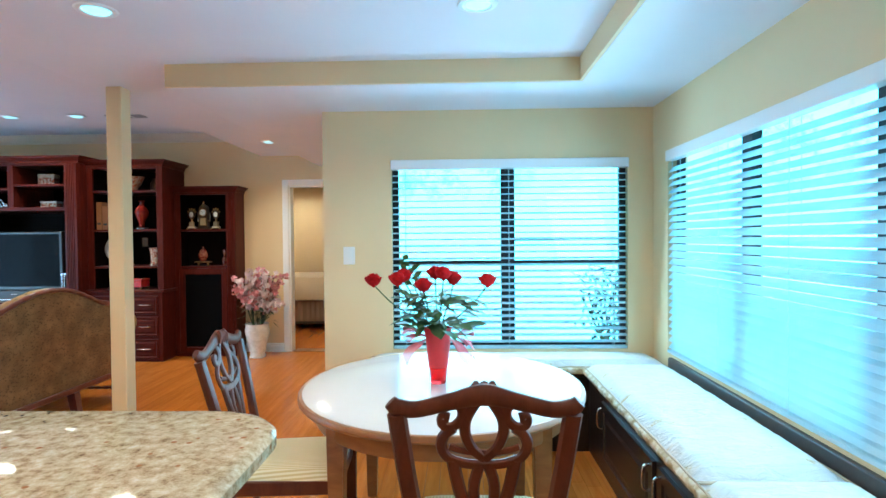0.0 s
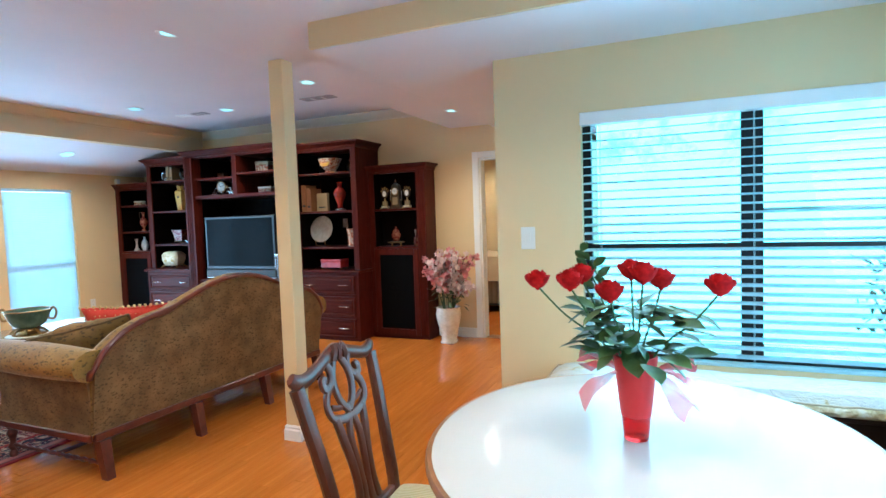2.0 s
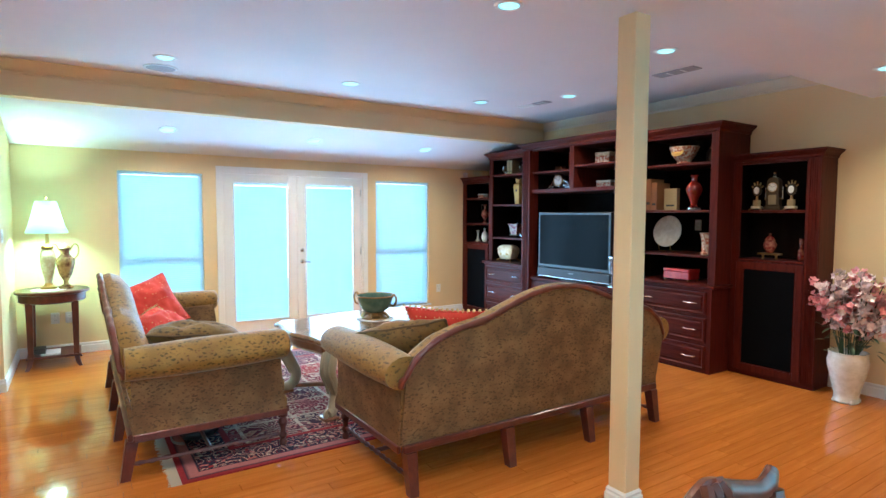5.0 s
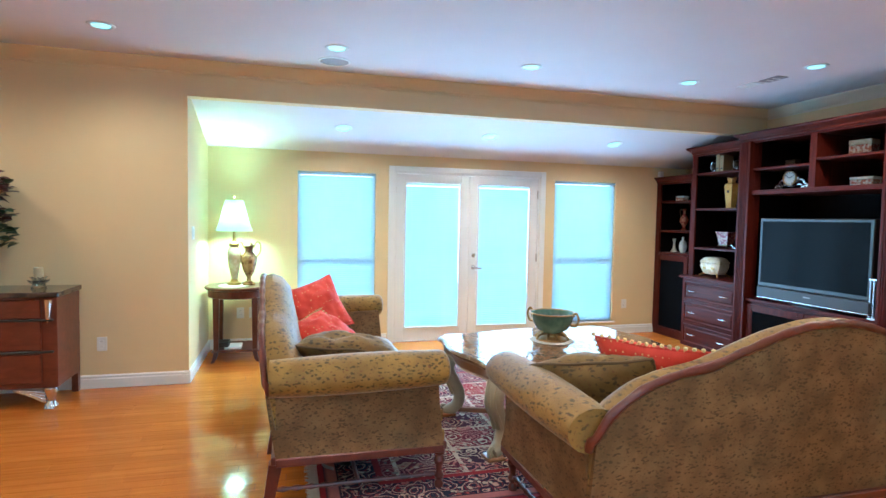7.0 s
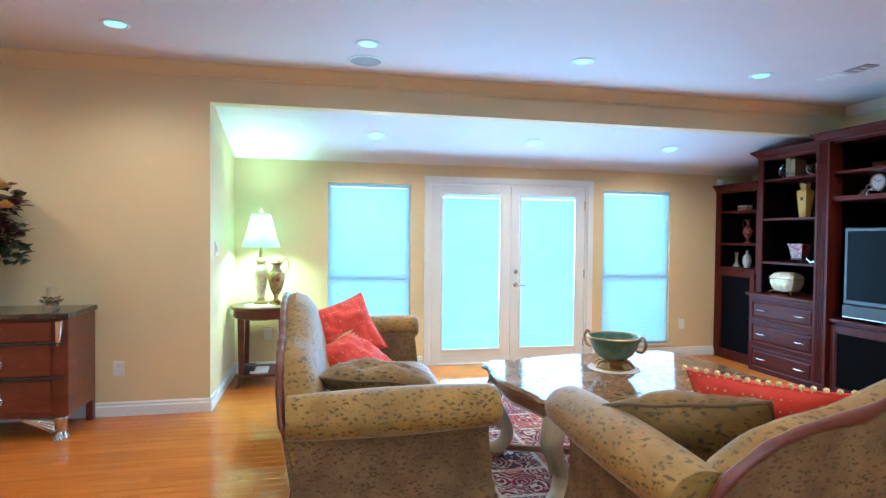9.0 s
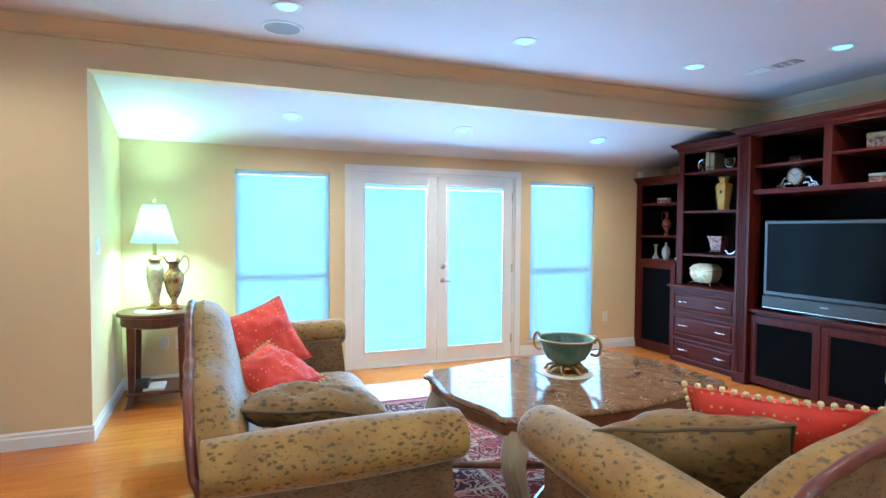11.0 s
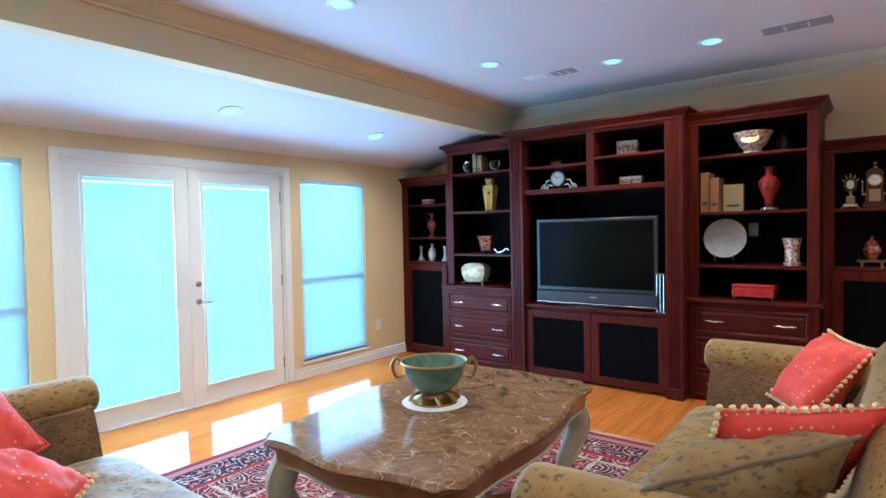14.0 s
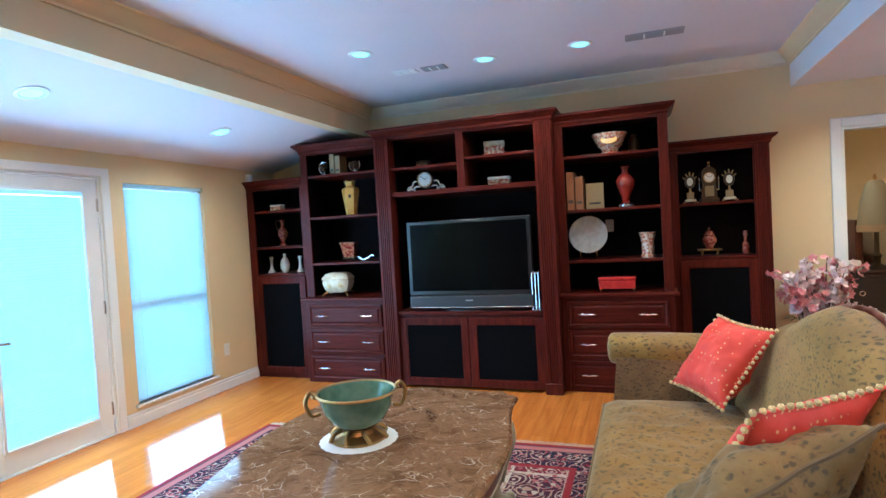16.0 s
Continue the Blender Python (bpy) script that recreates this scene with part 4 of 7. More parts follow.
# ---- rug ----
def rug_mat():
    m = mat("persian_wool", (0.3, 0.05, 0.05), 0.95, 0, 0.1)
    v = coords(m)
    cream, red, navy, pink = (0.55, 0.45, 0.34), (0.28, 0.025, 0.03), (0.02, 0.02, 0.04), (0.42, 0.16, 0.15)
    sep = node(m, "ShaderNodeSeparateXYZ")
    link(m, v, sep.inputs["Vector"])

    def math_(op, a, b=None):
        n = node(m, "ShaderNodeMath")
        n.operation = op
        for k, x in enumerate((a, b)):
            if x is None:
                continue
            if isinstance(x, (int, float)):
                n.inputs[k].default_value = x
            else:
                link(m, x, n.inputs[k])
        return n.outputs[0]

    ex = math_("SUBTRACT", 1.375, math_("ABSOLUTE", sep.outputs["X"]))
    ey = math_("SUBTRACT", 1.65, math_("ABSOLUTE", sep.outputs["Y"]))
    e = math_("MINIMUM", ex, ey)
    vo = node(m, "ShaderNodeTexVoronoi", Scale=6.5)
    warp = node(m, "ShaderNodeTexNoise", Scale=7.0, Detail=3.0)
    link(m, v, warp.inputs["Vector"])
    vv = mix(m, 0.09, v, warp.outputs["Color"], "ADD")
    link(m, vv, vo.inputs["Vector"])
    rings = math_("FRACT", math_("MULTIPLY", vo.outputs["Distance"], 6.0))
    field = ramp(m, rings, [(0.0, red), (0.30, red), (0.34, cream), (0.50, cream), (0.54, navy), (0.68, navy), (0.72, pink), (0.86, red)])
    vo2 = node(m, "ShaderNodeTexVoronoi", Scale=24.0)
    link(m, vv, vo2.inputs["Vector"])
    small = ramp(m, vo2.outputs["Distance"], [(0.30, (1, 1, 1)), (0.36, (0, 0, 0))])
    cells = ramp(m, vo2.outputs["Color"], [(0.0, navy), (0.35, cream), (0.6, red), (0.8, pink)])
    bk = node(m, "ShaderNodeTexBrick", Scale=1.0)
    bk.offset, bk.squash = 0.0, 1.0
    for key, val in (("Brick Width", 0.34), ("Row Height", 0.40), ("Mortar Size", 0.014), ("Bias", -0.1)):
        bk.inputs[key].default_value = val
    bk.inputs["Color1"].default_value, bk.inputs["Color2"].default_value, bk.inputs["Mortar"].default_value = (*red, 1), (*navy, 1), (*cream, 1)
    link(m, v, bk.inputs["Vector"])
    petals = ramp(m, rings, [(0.30, (0, 0, 0)), (0.36, (1, 1, 1)), (0.62, (1, 1, 1)), (0.68, (0, 0, 0))])
    field = mix(m, petals, bk.outputs["Color"], ramp(m, vo.outputs["Color"], [(0.3, pink), (0.5, cream), (0.7, (0.40, 0.24, 0.17))]))
    field = mix(m, small, field, cells)
    vb = node(m, "ShaderNodeTexVoronoi", Scale=9.0)
    link(m, vv, vb.inputs["Vector"])
    border = ramp(m, math_("FRACT", math_("MULTIPLY", vb.outputs["Distance"], 4.0)), [(0.0, cream), (0.18, pink), (0.24, navy), (0.70, navy), (0.76, red), (0.86, navy)])
    border = mix(m, small, border, cells)
    zone = ramp(m, e, [(0.0, red), (0.030, red), (0.034, navy), (0.055, pink), (0.10, pink), (0.104, navy), (0.112, navy)])
    inb = ramp(m, e, [(0.11, (0, 0, 0)), (0.115, (1, 1, 1))])
    c = mix(m, inb, zone, border)
    infield = ramp(m, e, [(0.36, (0, 0, 0)), (0.365, (1, 1, 1))])
    c = mix(m, infield, c, field)
    line = ramp(m, e, [(0.32, (0, 0, 0)), (0.325, (1, 1, 1)), (0.36, (1, 1, 1)), (0.365, (0, 0, 0))])
    c = mix(m, line, c, red)
    base(m, mix(m, 0.35, c, ramp(m, noise_fac(m, v, 60, 3), [(0.3, (0.6, 0.6, 0.6)), (0.7, (1, 1, 1))]), "MULTIPLY"))
    bump(m, noise_fac(m, v, 500, 2), 0.4, 0.003)
    return m


RUG = rug_mat()
rug = thing("rug", pose(-5.29, 3.76, 0.0), "red, navy and cream persian rug with fringed ends", "rug")
bm = B()
nx, ny = 40, 48
vs = [[bm.verts.new((-1.375 + 2.75 * i / nx, -1.65 + 3.3 * j / ny, 0.010 + 0.0015 * noise.noise((i * 0.4, j * 0.4, 0)))) for j in range(ny + 1)] for i in range(nx + 1)]
for i in range(nx):
    for j in range(ny):
        bm.faces.new((vs[i][j], vs[i + 1][j], vs[i + 1][j + 1], vs[i][j + 1]))
res = bmesh.ops.extrude_face_region(bm, geom=bm.faces[:])
for q in res["geom"]:
    if isinstance(q, bmesh.types.BMVert):
        q.co.z = 0.0006
part("woven_ground", bm, RUG, rug)
for q in (-1, 1):
    bm = B()
    rr = random.Random(3 + q)
    for k in range(330):
        x = -1.37 + 2.74 * k / 329
        dx, L = rr.uniform(-0.012, 0.012), rr.uniform(0.05, 0.075)
        box(bm, x - 0.0016, min(q * 1.65, q * (1.65 + L)), 0.001, x + 0.0016, max(q * 1.65, q * (1.65 + L)), 0.004)
    part("fringe", bm, mat("rug_fringe", (0.50, 0.42, 0.32), 0.9), rug, "cream knotted fringe")


# ---- coffee table ----
def marble():
    m = mat("brown_marble", (0.2, 0.12, 0.07), 0.09, 0, 0.32)
    v = coords(m)
    warp = node(m, "ShaderNodeTexNoise", Scale=3.0, Detail=6.0)
    link(m, v, warp.inputs["Vector"])
    vv = mix(m, 0.35, v, warp.outputs["Color"], "ADD")
    c = ramp(m, noise_fac(m, vv, 7.0, 10, 0.7, 1.2), [(0.25, (0.07, 0.032, 0.015)), (0.42, (0.16, 0.082, 0.04)), (0.55, (0.25, 0.14, 0.072)), (0.65, (0.17, 0.092, 0.05)), (0.8, (0.30, 0.19, 0.11))])
    for s, w, col in ((8.0, 0.018, (0.62, 0.54, 0.45)), (19.0, 0.03, (0.50, 0.38, 0.27)), (31.0, 0.03, (0.11, 0.055, 0.03))):
        vo = node(m, "ShaderNodeTexVoronoi", Scale=s)
        vo.feature = "DISTANCE_TO_EDGE"
        link(m, vv, vo.inputs["Vector"])
        f = ramp(m, vo.outputs["Distance"], [(0.0, (1, 1, 1)), (w, (0, 0, 0))])
        gate = ramp(m, noise_fac(m, v, 6.0 + s * 0.3, 4), [(0.48, (0, 0, 0)), (0.60, (1, 1, 1))])
        c = mix(m, mix(m, 1.0, f, gate, "MULTIPLY"), c, col)
    base(m, c)
    return m


MARBLE = marble()
GILT = painted("antique_cream_gilt", (0.44, 0.38, 0.26), 0.45, 0.3)
APRON = wood("apron_wood", (0.22, 0.085, 0.033), (0.38, 0.165, 0.068), (8, 8, 8), 0.3, 0.1, 0.3)


def serpentine(hx, hy, bow_x, bow_y, chop):
    """A rectangle outline with bowed sides and cut corners."""
    pts = []
    n = 16
    def side(a, b, nx, ny, bow):
        for k in range(n):
            t = k / n
            s = bow * (math.sin(math.pi * t) ** 2 * 2.3 - 1.3 * math.sin(math.pi * t))
            pts.append((a[0] + (b[0] - a[0]) * t + nx * s, a[1] + (b[1] - a[1]) * t + ny * s))
    c = chop
    side((-hx + c, -hy), (hx - c, -hy), 0, -1, bow_y)
    side((hx - c, -hy), (hx, -hy + c), 0.7, -0.7, -0.012)
    side((hx, -hy + c), (hx, hy - c), 1, 0, bow_x)
    side((hx, hy - c), (hx - c, hy), 0.7, 0.7, -0.012)
    side((hx - c, hy), (-hx + c, hy), 0, 1, bow_y)
    side((-hx + c, hy), (-hx, hy - c), -0.7, 0.7, -0.012)
    side((-hx, hy - c), (-hx, -hy + c), -1, 0, bow_x)
    side((-hx, -hy + c), (-hx + c, -hy), -0.7, -0.7, -0.012)
    return pts


CT = 0.605
ct = thing("coffee_table", pose(-4.885, 3.81, 0.010, 0, 0, 5), "coffee table with brown marble top on carved cream legs", "coffee table")
out = serpentine(0.50, 0.755, 0.045, 0.045, 0.085)
H = CT - 0.010
rings = []
for k, z in ((0.985, H - 0.036), (1.0, H - 0.030), (1.006, H - 0.02), (1.0, H - 0.010), (0.992, H - 0.006), (0.985, H)):
    rings.append([(x * k, y * k, z) for x, y in out])
part("marble_top", loft(B(), rings), MARBLE, ct, "polished brown veined marble top", True)
rings = []
for k, z in ((0.90, H - 0.125), (0.93, H - 0.118), (0.945, H - 0.10), (0.95, H - 0.06), (0.965, H - 0.05), (0.965, H - 0.037)):
    rings.append([(x * k, y * k, z) for x, y in out])
part("apron", loft(B(), rings), APRON, ct, "moulded brown wood apron", True)
part("apron_bead", sweep(B(), [(x * 0.925, y * 0.925, H - 0.126) for x, y in out], 0.006, 6, closed=True), GILT, ct, "cream bead under the apron")
for sx in (-1, 1):
    for sy in (-1, 1):
        d = Vector((sx * 0.55, sy * 0.83, 0)).normalized()
        o = Vector((sx * 0.40, sy * 0.66, 0))
        prof = [(-0.02, H - 0.10, 0.062), (0.015, H - 0.18, 0.064), (0.02, H - 0.25, 0.056), (-0.03, 0.26, 0.046), (-0.075, 0.17, 0.042), (-0.06, 0.09, 0.044), (-0.01, 0.045, 0.046), (0.04, 0.035, 0.036)]
        pts = curve_pts([o + d * a + Vector((0, 0, z)) for a, z, _ in prof], 4)
        rad = np.interp(np.linspace(0, 1, len(pts)), np.linspace(0, 1, len(prof)), [r for _, _, r in prof])
        leg = part("leg", sweep(B(), pts, list(rad), 12), GILT, ct, "carved cream scroll leg", True)
        for off in (-0.6, 0.0, 0.6):
            side = Vector((-d.y, d.x, 0)) * off * 0.05
            line = [o + d * (a + 0.5 * r + 0.022) + side + Vector((0, 0, z)) for a, z, r in prof[:5]]
            part("flute", sweep(B(), curve_pts(line, 3), 0.011, 6), GILT, leg, "", True)
        part("scroll_foot", sweep(B(), [o + d * (0.04 + 0.035 * math.cos(a) * (1 - a / 12)) + Vector((0, 0, 0.045 + 0.03 * math.sin(a) * (1 - a / 12))) for a in [-1.5 + 8.5 * i / 21 for i in range(22)]], 0.014, 8), GILT, leg, "", True)
        part("plinth_block", boxed(o.x + d.x * 0.02 - 0.06, o.y + d.y * 0.02 - 0.06, 0.001, o.x + d.x * 0.02 + 0.06, o.y + d.y * 0.02 + 0.06, 0.022, 0.006), APRON, ct)
for s in (-1, 1):
    part("stretcher", sweep(B(), curve_pts([(-0.36 * s, -0.6, 0.05), (-0.1 * s, -0.2, 0.07), (0, 0, 0.075), (0.1 * s, 0.2, 0.07), (0.36 * s, 0.6, 0.05)], 5), 0.022, 8), APRON, ct, "", True)

doily = thing("doily", pose(-4.975, 3.825, CT + 0.0015), "round white lace doily on the marble table", "doily")
n = 72
bm = B()
loft(bm, [[((0.163 + 0.002 * math.sin(24 * a)) * k * math.cos(a), (0.163 + 0.002 * math.sin(24 * a)) * k * math.sin(a), z) for a in [2 * math.pi * i / n for i in range(n)]] for k, z in ((1.0, 0.0), (1.0, 0.0025), (0.94, 0.004), (0.4, 0.004))])
part("lace", bm, mat("white_lace", (0.82, 0.82, 0.80), 0.9), doily)


def celadon():
    m = mat("celadon_glaze", (0.10, 0.19, 0.13), 0.12)
    v = coords(m)
    base(m, ramp(m, noise_fac(m, v, 9, 6), [(0.3, (0.055, 0.12, 0.085)), (0.7, (0.15, 0.25, 0.175))]))
    return m


bowl = thing("footed_bowl", pose(-4.975, 3.825, CT + 0.0058), "green glazed bowl with brass scroll handles on a brass foot", "bowl")
part("basin", lathe(B(), [(0.055, 0.05), (0.075, 0.056), (0.115, 0.085), (0.142, 0.13), (0.152, 0.165), (0.160, 0.19), (0.168, 0.196), (0.166, 0.202), (0.154, 0.196), (0.145, 0.165), (0.134, 0.13), (0.105, 0.092), (0.06, 0.07), (0.005, 0.066)], seg=36), celadon(), bowl, "", True)
part("rim", sweep(B(), [(0.165 * math.cos(a), 0.165 * math.sin(a), 0.200) for a in [2 * math.pi * i / 36 for i in range(36)]], 0.006, 6, closed=True), BRASS, bowl, "", True)
part("foot", lathe(B(), [(0.115, 0.0), (0.118, 0.012), (0.092, 0.022), (0.072, 0.03), (0.066, 0.044), (0.075, 0.054)], seg=24), BRASS, bowl, "pierced brass foot", True)
for k in range(8):
    a = 2 * math.pi * k / 8
    part("foot_scroll", sweep(B(), curve_pts([(0.06 * math.cos(a), 0.06 * math.sin(a), 0.05), (0.105 * math.cos(a), 0.105 * math.sin(a), 0.035), (0.125 * math.cos(a + 0.1), 0.125 * math.sin(a + 0.1), 0.008)], 4), 0.010, 6), BRASS, bowl, "", True)
for a in (radians(35), radians(215)):
    ca, sa = math.cos(a), math.sin(a)
    pts = [(0.15, 0.125), (0.185, 0.12), (0.205, 0.15), (0.208, 0.185), (0.19, 0.215), (0.172, 0.205), (0.178, 0.19)]
    part("handle", sweep(B(), curve_pts([(r * ca, r * sa, z) for r, z in pts], 4), 0.009, 8), BRASS, bowl, "brass scroll handle", True)
part("card", boxed(-0.05, -0.03, 0.105, 0.04, 0.03, 0.109), PLASTIC, bowl, "white card lying in the bowl").matrix_basis = pose(0.03, 0.0, 0.015, 8, -6, 25)
bm = B()
rr = random.Random(4)
for k in range(26):
    r, a = 0.09 * math.sqrt(rr.random()), rr.uniform(0, 6.3)
    bmesh.ops.create_icosphere(bm, subdivisions=1, radius=rr.uniform(0.008, 0.014), matrix=Matrix.Translation((r * math.cos(a), r * math.sin(a), 0.09 + r * 0.1)))
part("pebbles", bm, BRASS, bowl, "small dark trinkets")


# ---- breakfast nook ----
def granite():
    m = mat("speckled_granite", (0.5, 0.42, 0.3), 0.05, 0, 0.3)
    v = coords(m)
    c = ramp(m, noise_fac(m, v, 48, 9, 0.75), [(0.30, (0.11, 0.06, 0.03)), (0.42, (0.34, 0.25, 0.14)), (0.55, (0.50, 0.42, 0.28)), (0.70, (0.62, 0.58, 0.48))])
    vo = node(m, "ShaderNodeTexVoronoi", Scale=42.0)
    link(m, v, vo.inputs["Vector"])
    f = ramp(m, vo.outputs["Distance"], [(0.16, (1, 1, 1)), (0.24, (0, 0, 0))])
    g = ramp(m, vo.outputs["Color"], [(0.6, (0, 0, 0)), (0.65, (1, 1, 1))])
    base(m, mix(m, mix(m, 1.0, f, g, "MULTIPLY"), c, (0.30, 0.13, 0.05)))
    return m


GRANITE = granite()
bar = thing("breakfast_bar", pose(0, 0, 0), "raised kitchen bar with a rounded speckled granite top", "counter")
out = [(-2.2, 0.80), (-0.46, 0.80)]
for k in range(9):
    a = -math.pi / 2 + math.pi / 2 * k / 8
    out.append((-0.46 + 0.08 * math.cos(a), 0.88 + 0.08 * math.sin(a)))
for k in range(13):
    a = math.pi / 2 * k / 12
    out.append((-0.53 + 0.15 * math.cos(a), 1.10 + 0.15 * math.sin(a)))
out.append((-2.2, 1.25))
cx, cy = -1.3, 1.02
rings = [[(x + (cx - x) * k * 0.5, y + (cy - y) * k, z) for x, y in out] for k, z in ((0.06, 1.062), (0.02, 1.064), (0.0, 1.072), (0.0, 1.090), (0.02, 1.098), (0.06, 1.10))]
part("granite_top", loft(B(), rings), GRANITE, bar, "polished beige granite top", True)
part("bar_wall", boxed(-2.2, 0.93, 0, -0.56, 1.08, 1.061), TRIM, bar)
part("plinth", boxed(-2.2, 1.08, 0, -0.56, 1.094, 0.11, 0.003), TRIM, bar)

TABLETOP = mat("white_tabletop", (0.63, 0.63, 0.62), 0.16)
dt = thing("dining_table", pose(-0.145, 2.81, 0), "oval dining table with a glossy white top and honey wood edge", "table")
n = 64
ell = [(math.cos(2 * math.pi * k / n), math.sin(2 * math.pi * k / n)) for k in range(n)]
RX, RY = 0.66, 0.73
part("tabletop", loft(B(), [[(x * (RX - i), y * (RY - i), z) for x, y in ell] for i, z in ((0.016, 0.732), (0.016, 0.749), (0.02, 0.751), (0.3, 0.751))]), TABLETOP, dt, "glossy white top", True)
part("table_rim", loft(B(), [[(x * (RX + i), y * (RY + i), z) for x, y in ell] for i, z in ((-0.03, 0.718), (-0.004, 0.718), (0.003, 0.726), (0.003, 0.740), (-0.003, 0.748), (-0.0155, 0.7485), (-0.016, 0.731))]), HONEY, dt, "rounded honey wood rim", True)
part("table_apron", loft(B(), [[(x * (RX - i), y * (RY - i), z) for x, y in ell] for i, z in ((0.075, 0.63), (0.07, 0.64), (0.07, 0.7178))]), HONEY, dt, "", True)
for sx in (-1, 1):
    for sy in (-1, 1):
        bm = B()
        loft(bm, [[(sx * 0.41 + a * r, sy * 0.44 + b * r, z) for a, b in ((-1, -1), (1, -1), (1, 1), (-1, 1))] for r, z in ((0.024, 0.0), (0.026, 0.03), (0.034, 0.55), (0.036, 0.7175))])
        bmesh.ops.bevel(bm, geom=bm.edges[:], offset=0.004, segments=2, affect="EDGES")
        part("leg", bm, HONEY, dt)


def seat_fabric():
    m = mat("cream_stripe_seat", (0.72, 0.62, 0.38), 0.8)
    v = coords(m)
    wv = node(m, "ShaderNodeTexWave", Scale=26.0, Distortion=0.4)
    link(m, v, wv.inputs["Vector"])
    base(m, ramp(m, wv.outputs["Fac"], [(0.3, (0.58, 0.47, 0.24)), (0.7, (0.76, 0.68, 0.46))]))
    bump(m, noise_fac(m, v, 380, 2), 0.3, 0.002)
    return m


SEAT = seat_fabric()


def make_chair(m, label):
    """A pierced-splat dining chair that faces +y."""
    ch = thing("dining_chair", m, label, "chair", "dining chairs")
    def lean(z):
        return -0.235 - 0.115 * max(0.0, (z - 0.45) / 0.55) ** 1.2
    for q in (-1, 1):
        pts = [(q * 0.185, -0.275, 0.0), (q * 0.19, -0.245, 0.22), (q * 0.195, -0.235, 0.45), (q * 0.205, lean(0.62), 0.62), (q * 0.228, lean(0.8), 0.80), (q * 0.245, lean(0.95), 0.95)]
        part("back_leg", sweep(B(), curve_pts(pts, 5), [0.020 + 0.008 * min(1, k / 10) for k in range(26)], 8, 0.75), MAHOG, ch, "", True)
        part("front_leg", loft(B(), [[(q * 0.225 + a * r, 0.205 + b * r, z) for a, b in ((-1, -1), (1, -1), (1, 1), (-1, 1))] for r, z in ((0.019, 0), (0.021, 0.05), (0.023, 0.42))]), MAHOG, ch)
        part("side_rail", boxed(q * 0.213 - 0.012, -0.22, 0.385, q * 0.213 + 0.012, 0.19, 0.445, 0.004), MAHOG, ch)
    part("front_rail", boxed(-0.21, 0.19, 0.385, 0.21, 0.215, 0.445, 0.004), MAHOG, ch)
    part("back_rail", boxed(-0.185, -0.245, 0.385, 0.185, -0.222, 0.47, 0.004), MAHOG, ch)
    # serpentine crest with ears
    pts = [(-0.262, 0.985), (-0.24, 0.968), (-0.19, 0.962), (-0.13, 0.976), (-0.07, 0.992), (-0.03, 1.002), (0, 1.006), (0.03, 1.002), (0.07, 0.992), (0.13, 0.976), (0.19, 0.962), (0.24, 0.968), (0.262, 0.985)]
    rad = [0.020, 0.026, 0.024, 0.024, 0.026, 0.030, 0.032, 0.030, 0.026, 0.024, 0.024, 0.026, 0.020]
    line = curve_pts([(x, lean(z), z) for x, z in pts], 4)
    rr = np.interp(np.linspace(0, 12, len(line)), range(13), rad)
    part("crest_rail", sweep(B(), line, list(rr), 10, 0.62), MAHOG, ch, "carved serpentine top rail", True)
    bm = B()
    for x in (-0.034, 0, 0.034):
        sweep(bm, curve_pts([(x * 1.1, lean(0.985) + 0.014, 0.985), (x * 0.9, lean(1.0) + 0.02, 1.014), (x * 0.6, lean(1.01) + 0.012, 1.032)], 4), 0.013, 6)
    part("crest_shell", bm, MAHOG, ch, "", True)
    def ribbon(name, pts, r):
        part(name, sweep(B(), curve_pts([(x, lean(z) + 0.004, z) for x, z in pts], 5), r, 8, 0.6), MAHOG, ch, "", True)
    for q in (-1, 1):
        ribbon("splat_loop", [(q * 0.022, 0.985), (q * 0.050, 0.935), (q * 0.054, 0.89), (q * 0.036, 0.842), (q * 0.0, 0.808)], 0.0165)
        ribbon("splat_scroll", [(q * 0.078, 0.985), (q * 0.060, 0.958), (q * 0.064, 0.93), (q * 0.088, 0.908), (q * 0.114, 0.912), (q * 0.116, 0.936), (q * 0.098, 0.934)], 0.0165)
        ribbon("splat_strap", [(q * 0.086, 0.905), (q * 0.112, 0.882), (q * 0.122, 0.848), (q * 0.104, 0.812), (q * 0.055, 0.793), (q * 0.0, 0.788)], 0.0165)
        ribbon("splat_rib", [(q * 0.090, 0.805), (q * 0.076, 0.73), (q * 0.056, 0.64), (q * 0.052, 0.55), (q * 0.075, 0.46)], 0.0195)
        ribbon("splat_rib", [(q * 0.012, 0.79), (q * 0.030, 0.72), (q * 0.024, 0.63), (q * 0.018, 0.54), (q * 0.035, 0.46)], 0.017)
    ribbon("splat_bridge", [(-0.10, 0.845), (-0.06, 0.832), (0.0, 0.826), (0.06, 0.832), (0.10, 0.845)], 0.010)
    part("splat_shoe", boxed(-0.10, -0.248, 0.45, 0.10, -0.205, 0.485, 0.006), MAHOG, ch)
    bm = B()
    n = 14
    g = {}
    for i in range(n + 1):
        for j in range(n + 1):
            u, v = i / n * 2 - 1, j / n * 2 - 1
            wdt = 0.205 + 0.03 * (v + 1) / 2
            d = max(0, (1 - u ** 6) * (1 - v ** 6)) ** 0.5
            g[i, j] = bm.verts.new((u * wdt, -0.005 + v * 0.215, 0.446 + 0.045 * d))
    for i in range(n):
        for j in range(n):
            bm.faces.new((g[i, j], g[i + 1, j], g[i + 1, j + 1], g[i, j + 1]))
    rim = [(i, 0) for i in range(n)] + [(n, j) for j in range(n)] + [(i, n) for i in range(n, 0, -1)] + [(0, j) for j in range(n, 0, -1)]
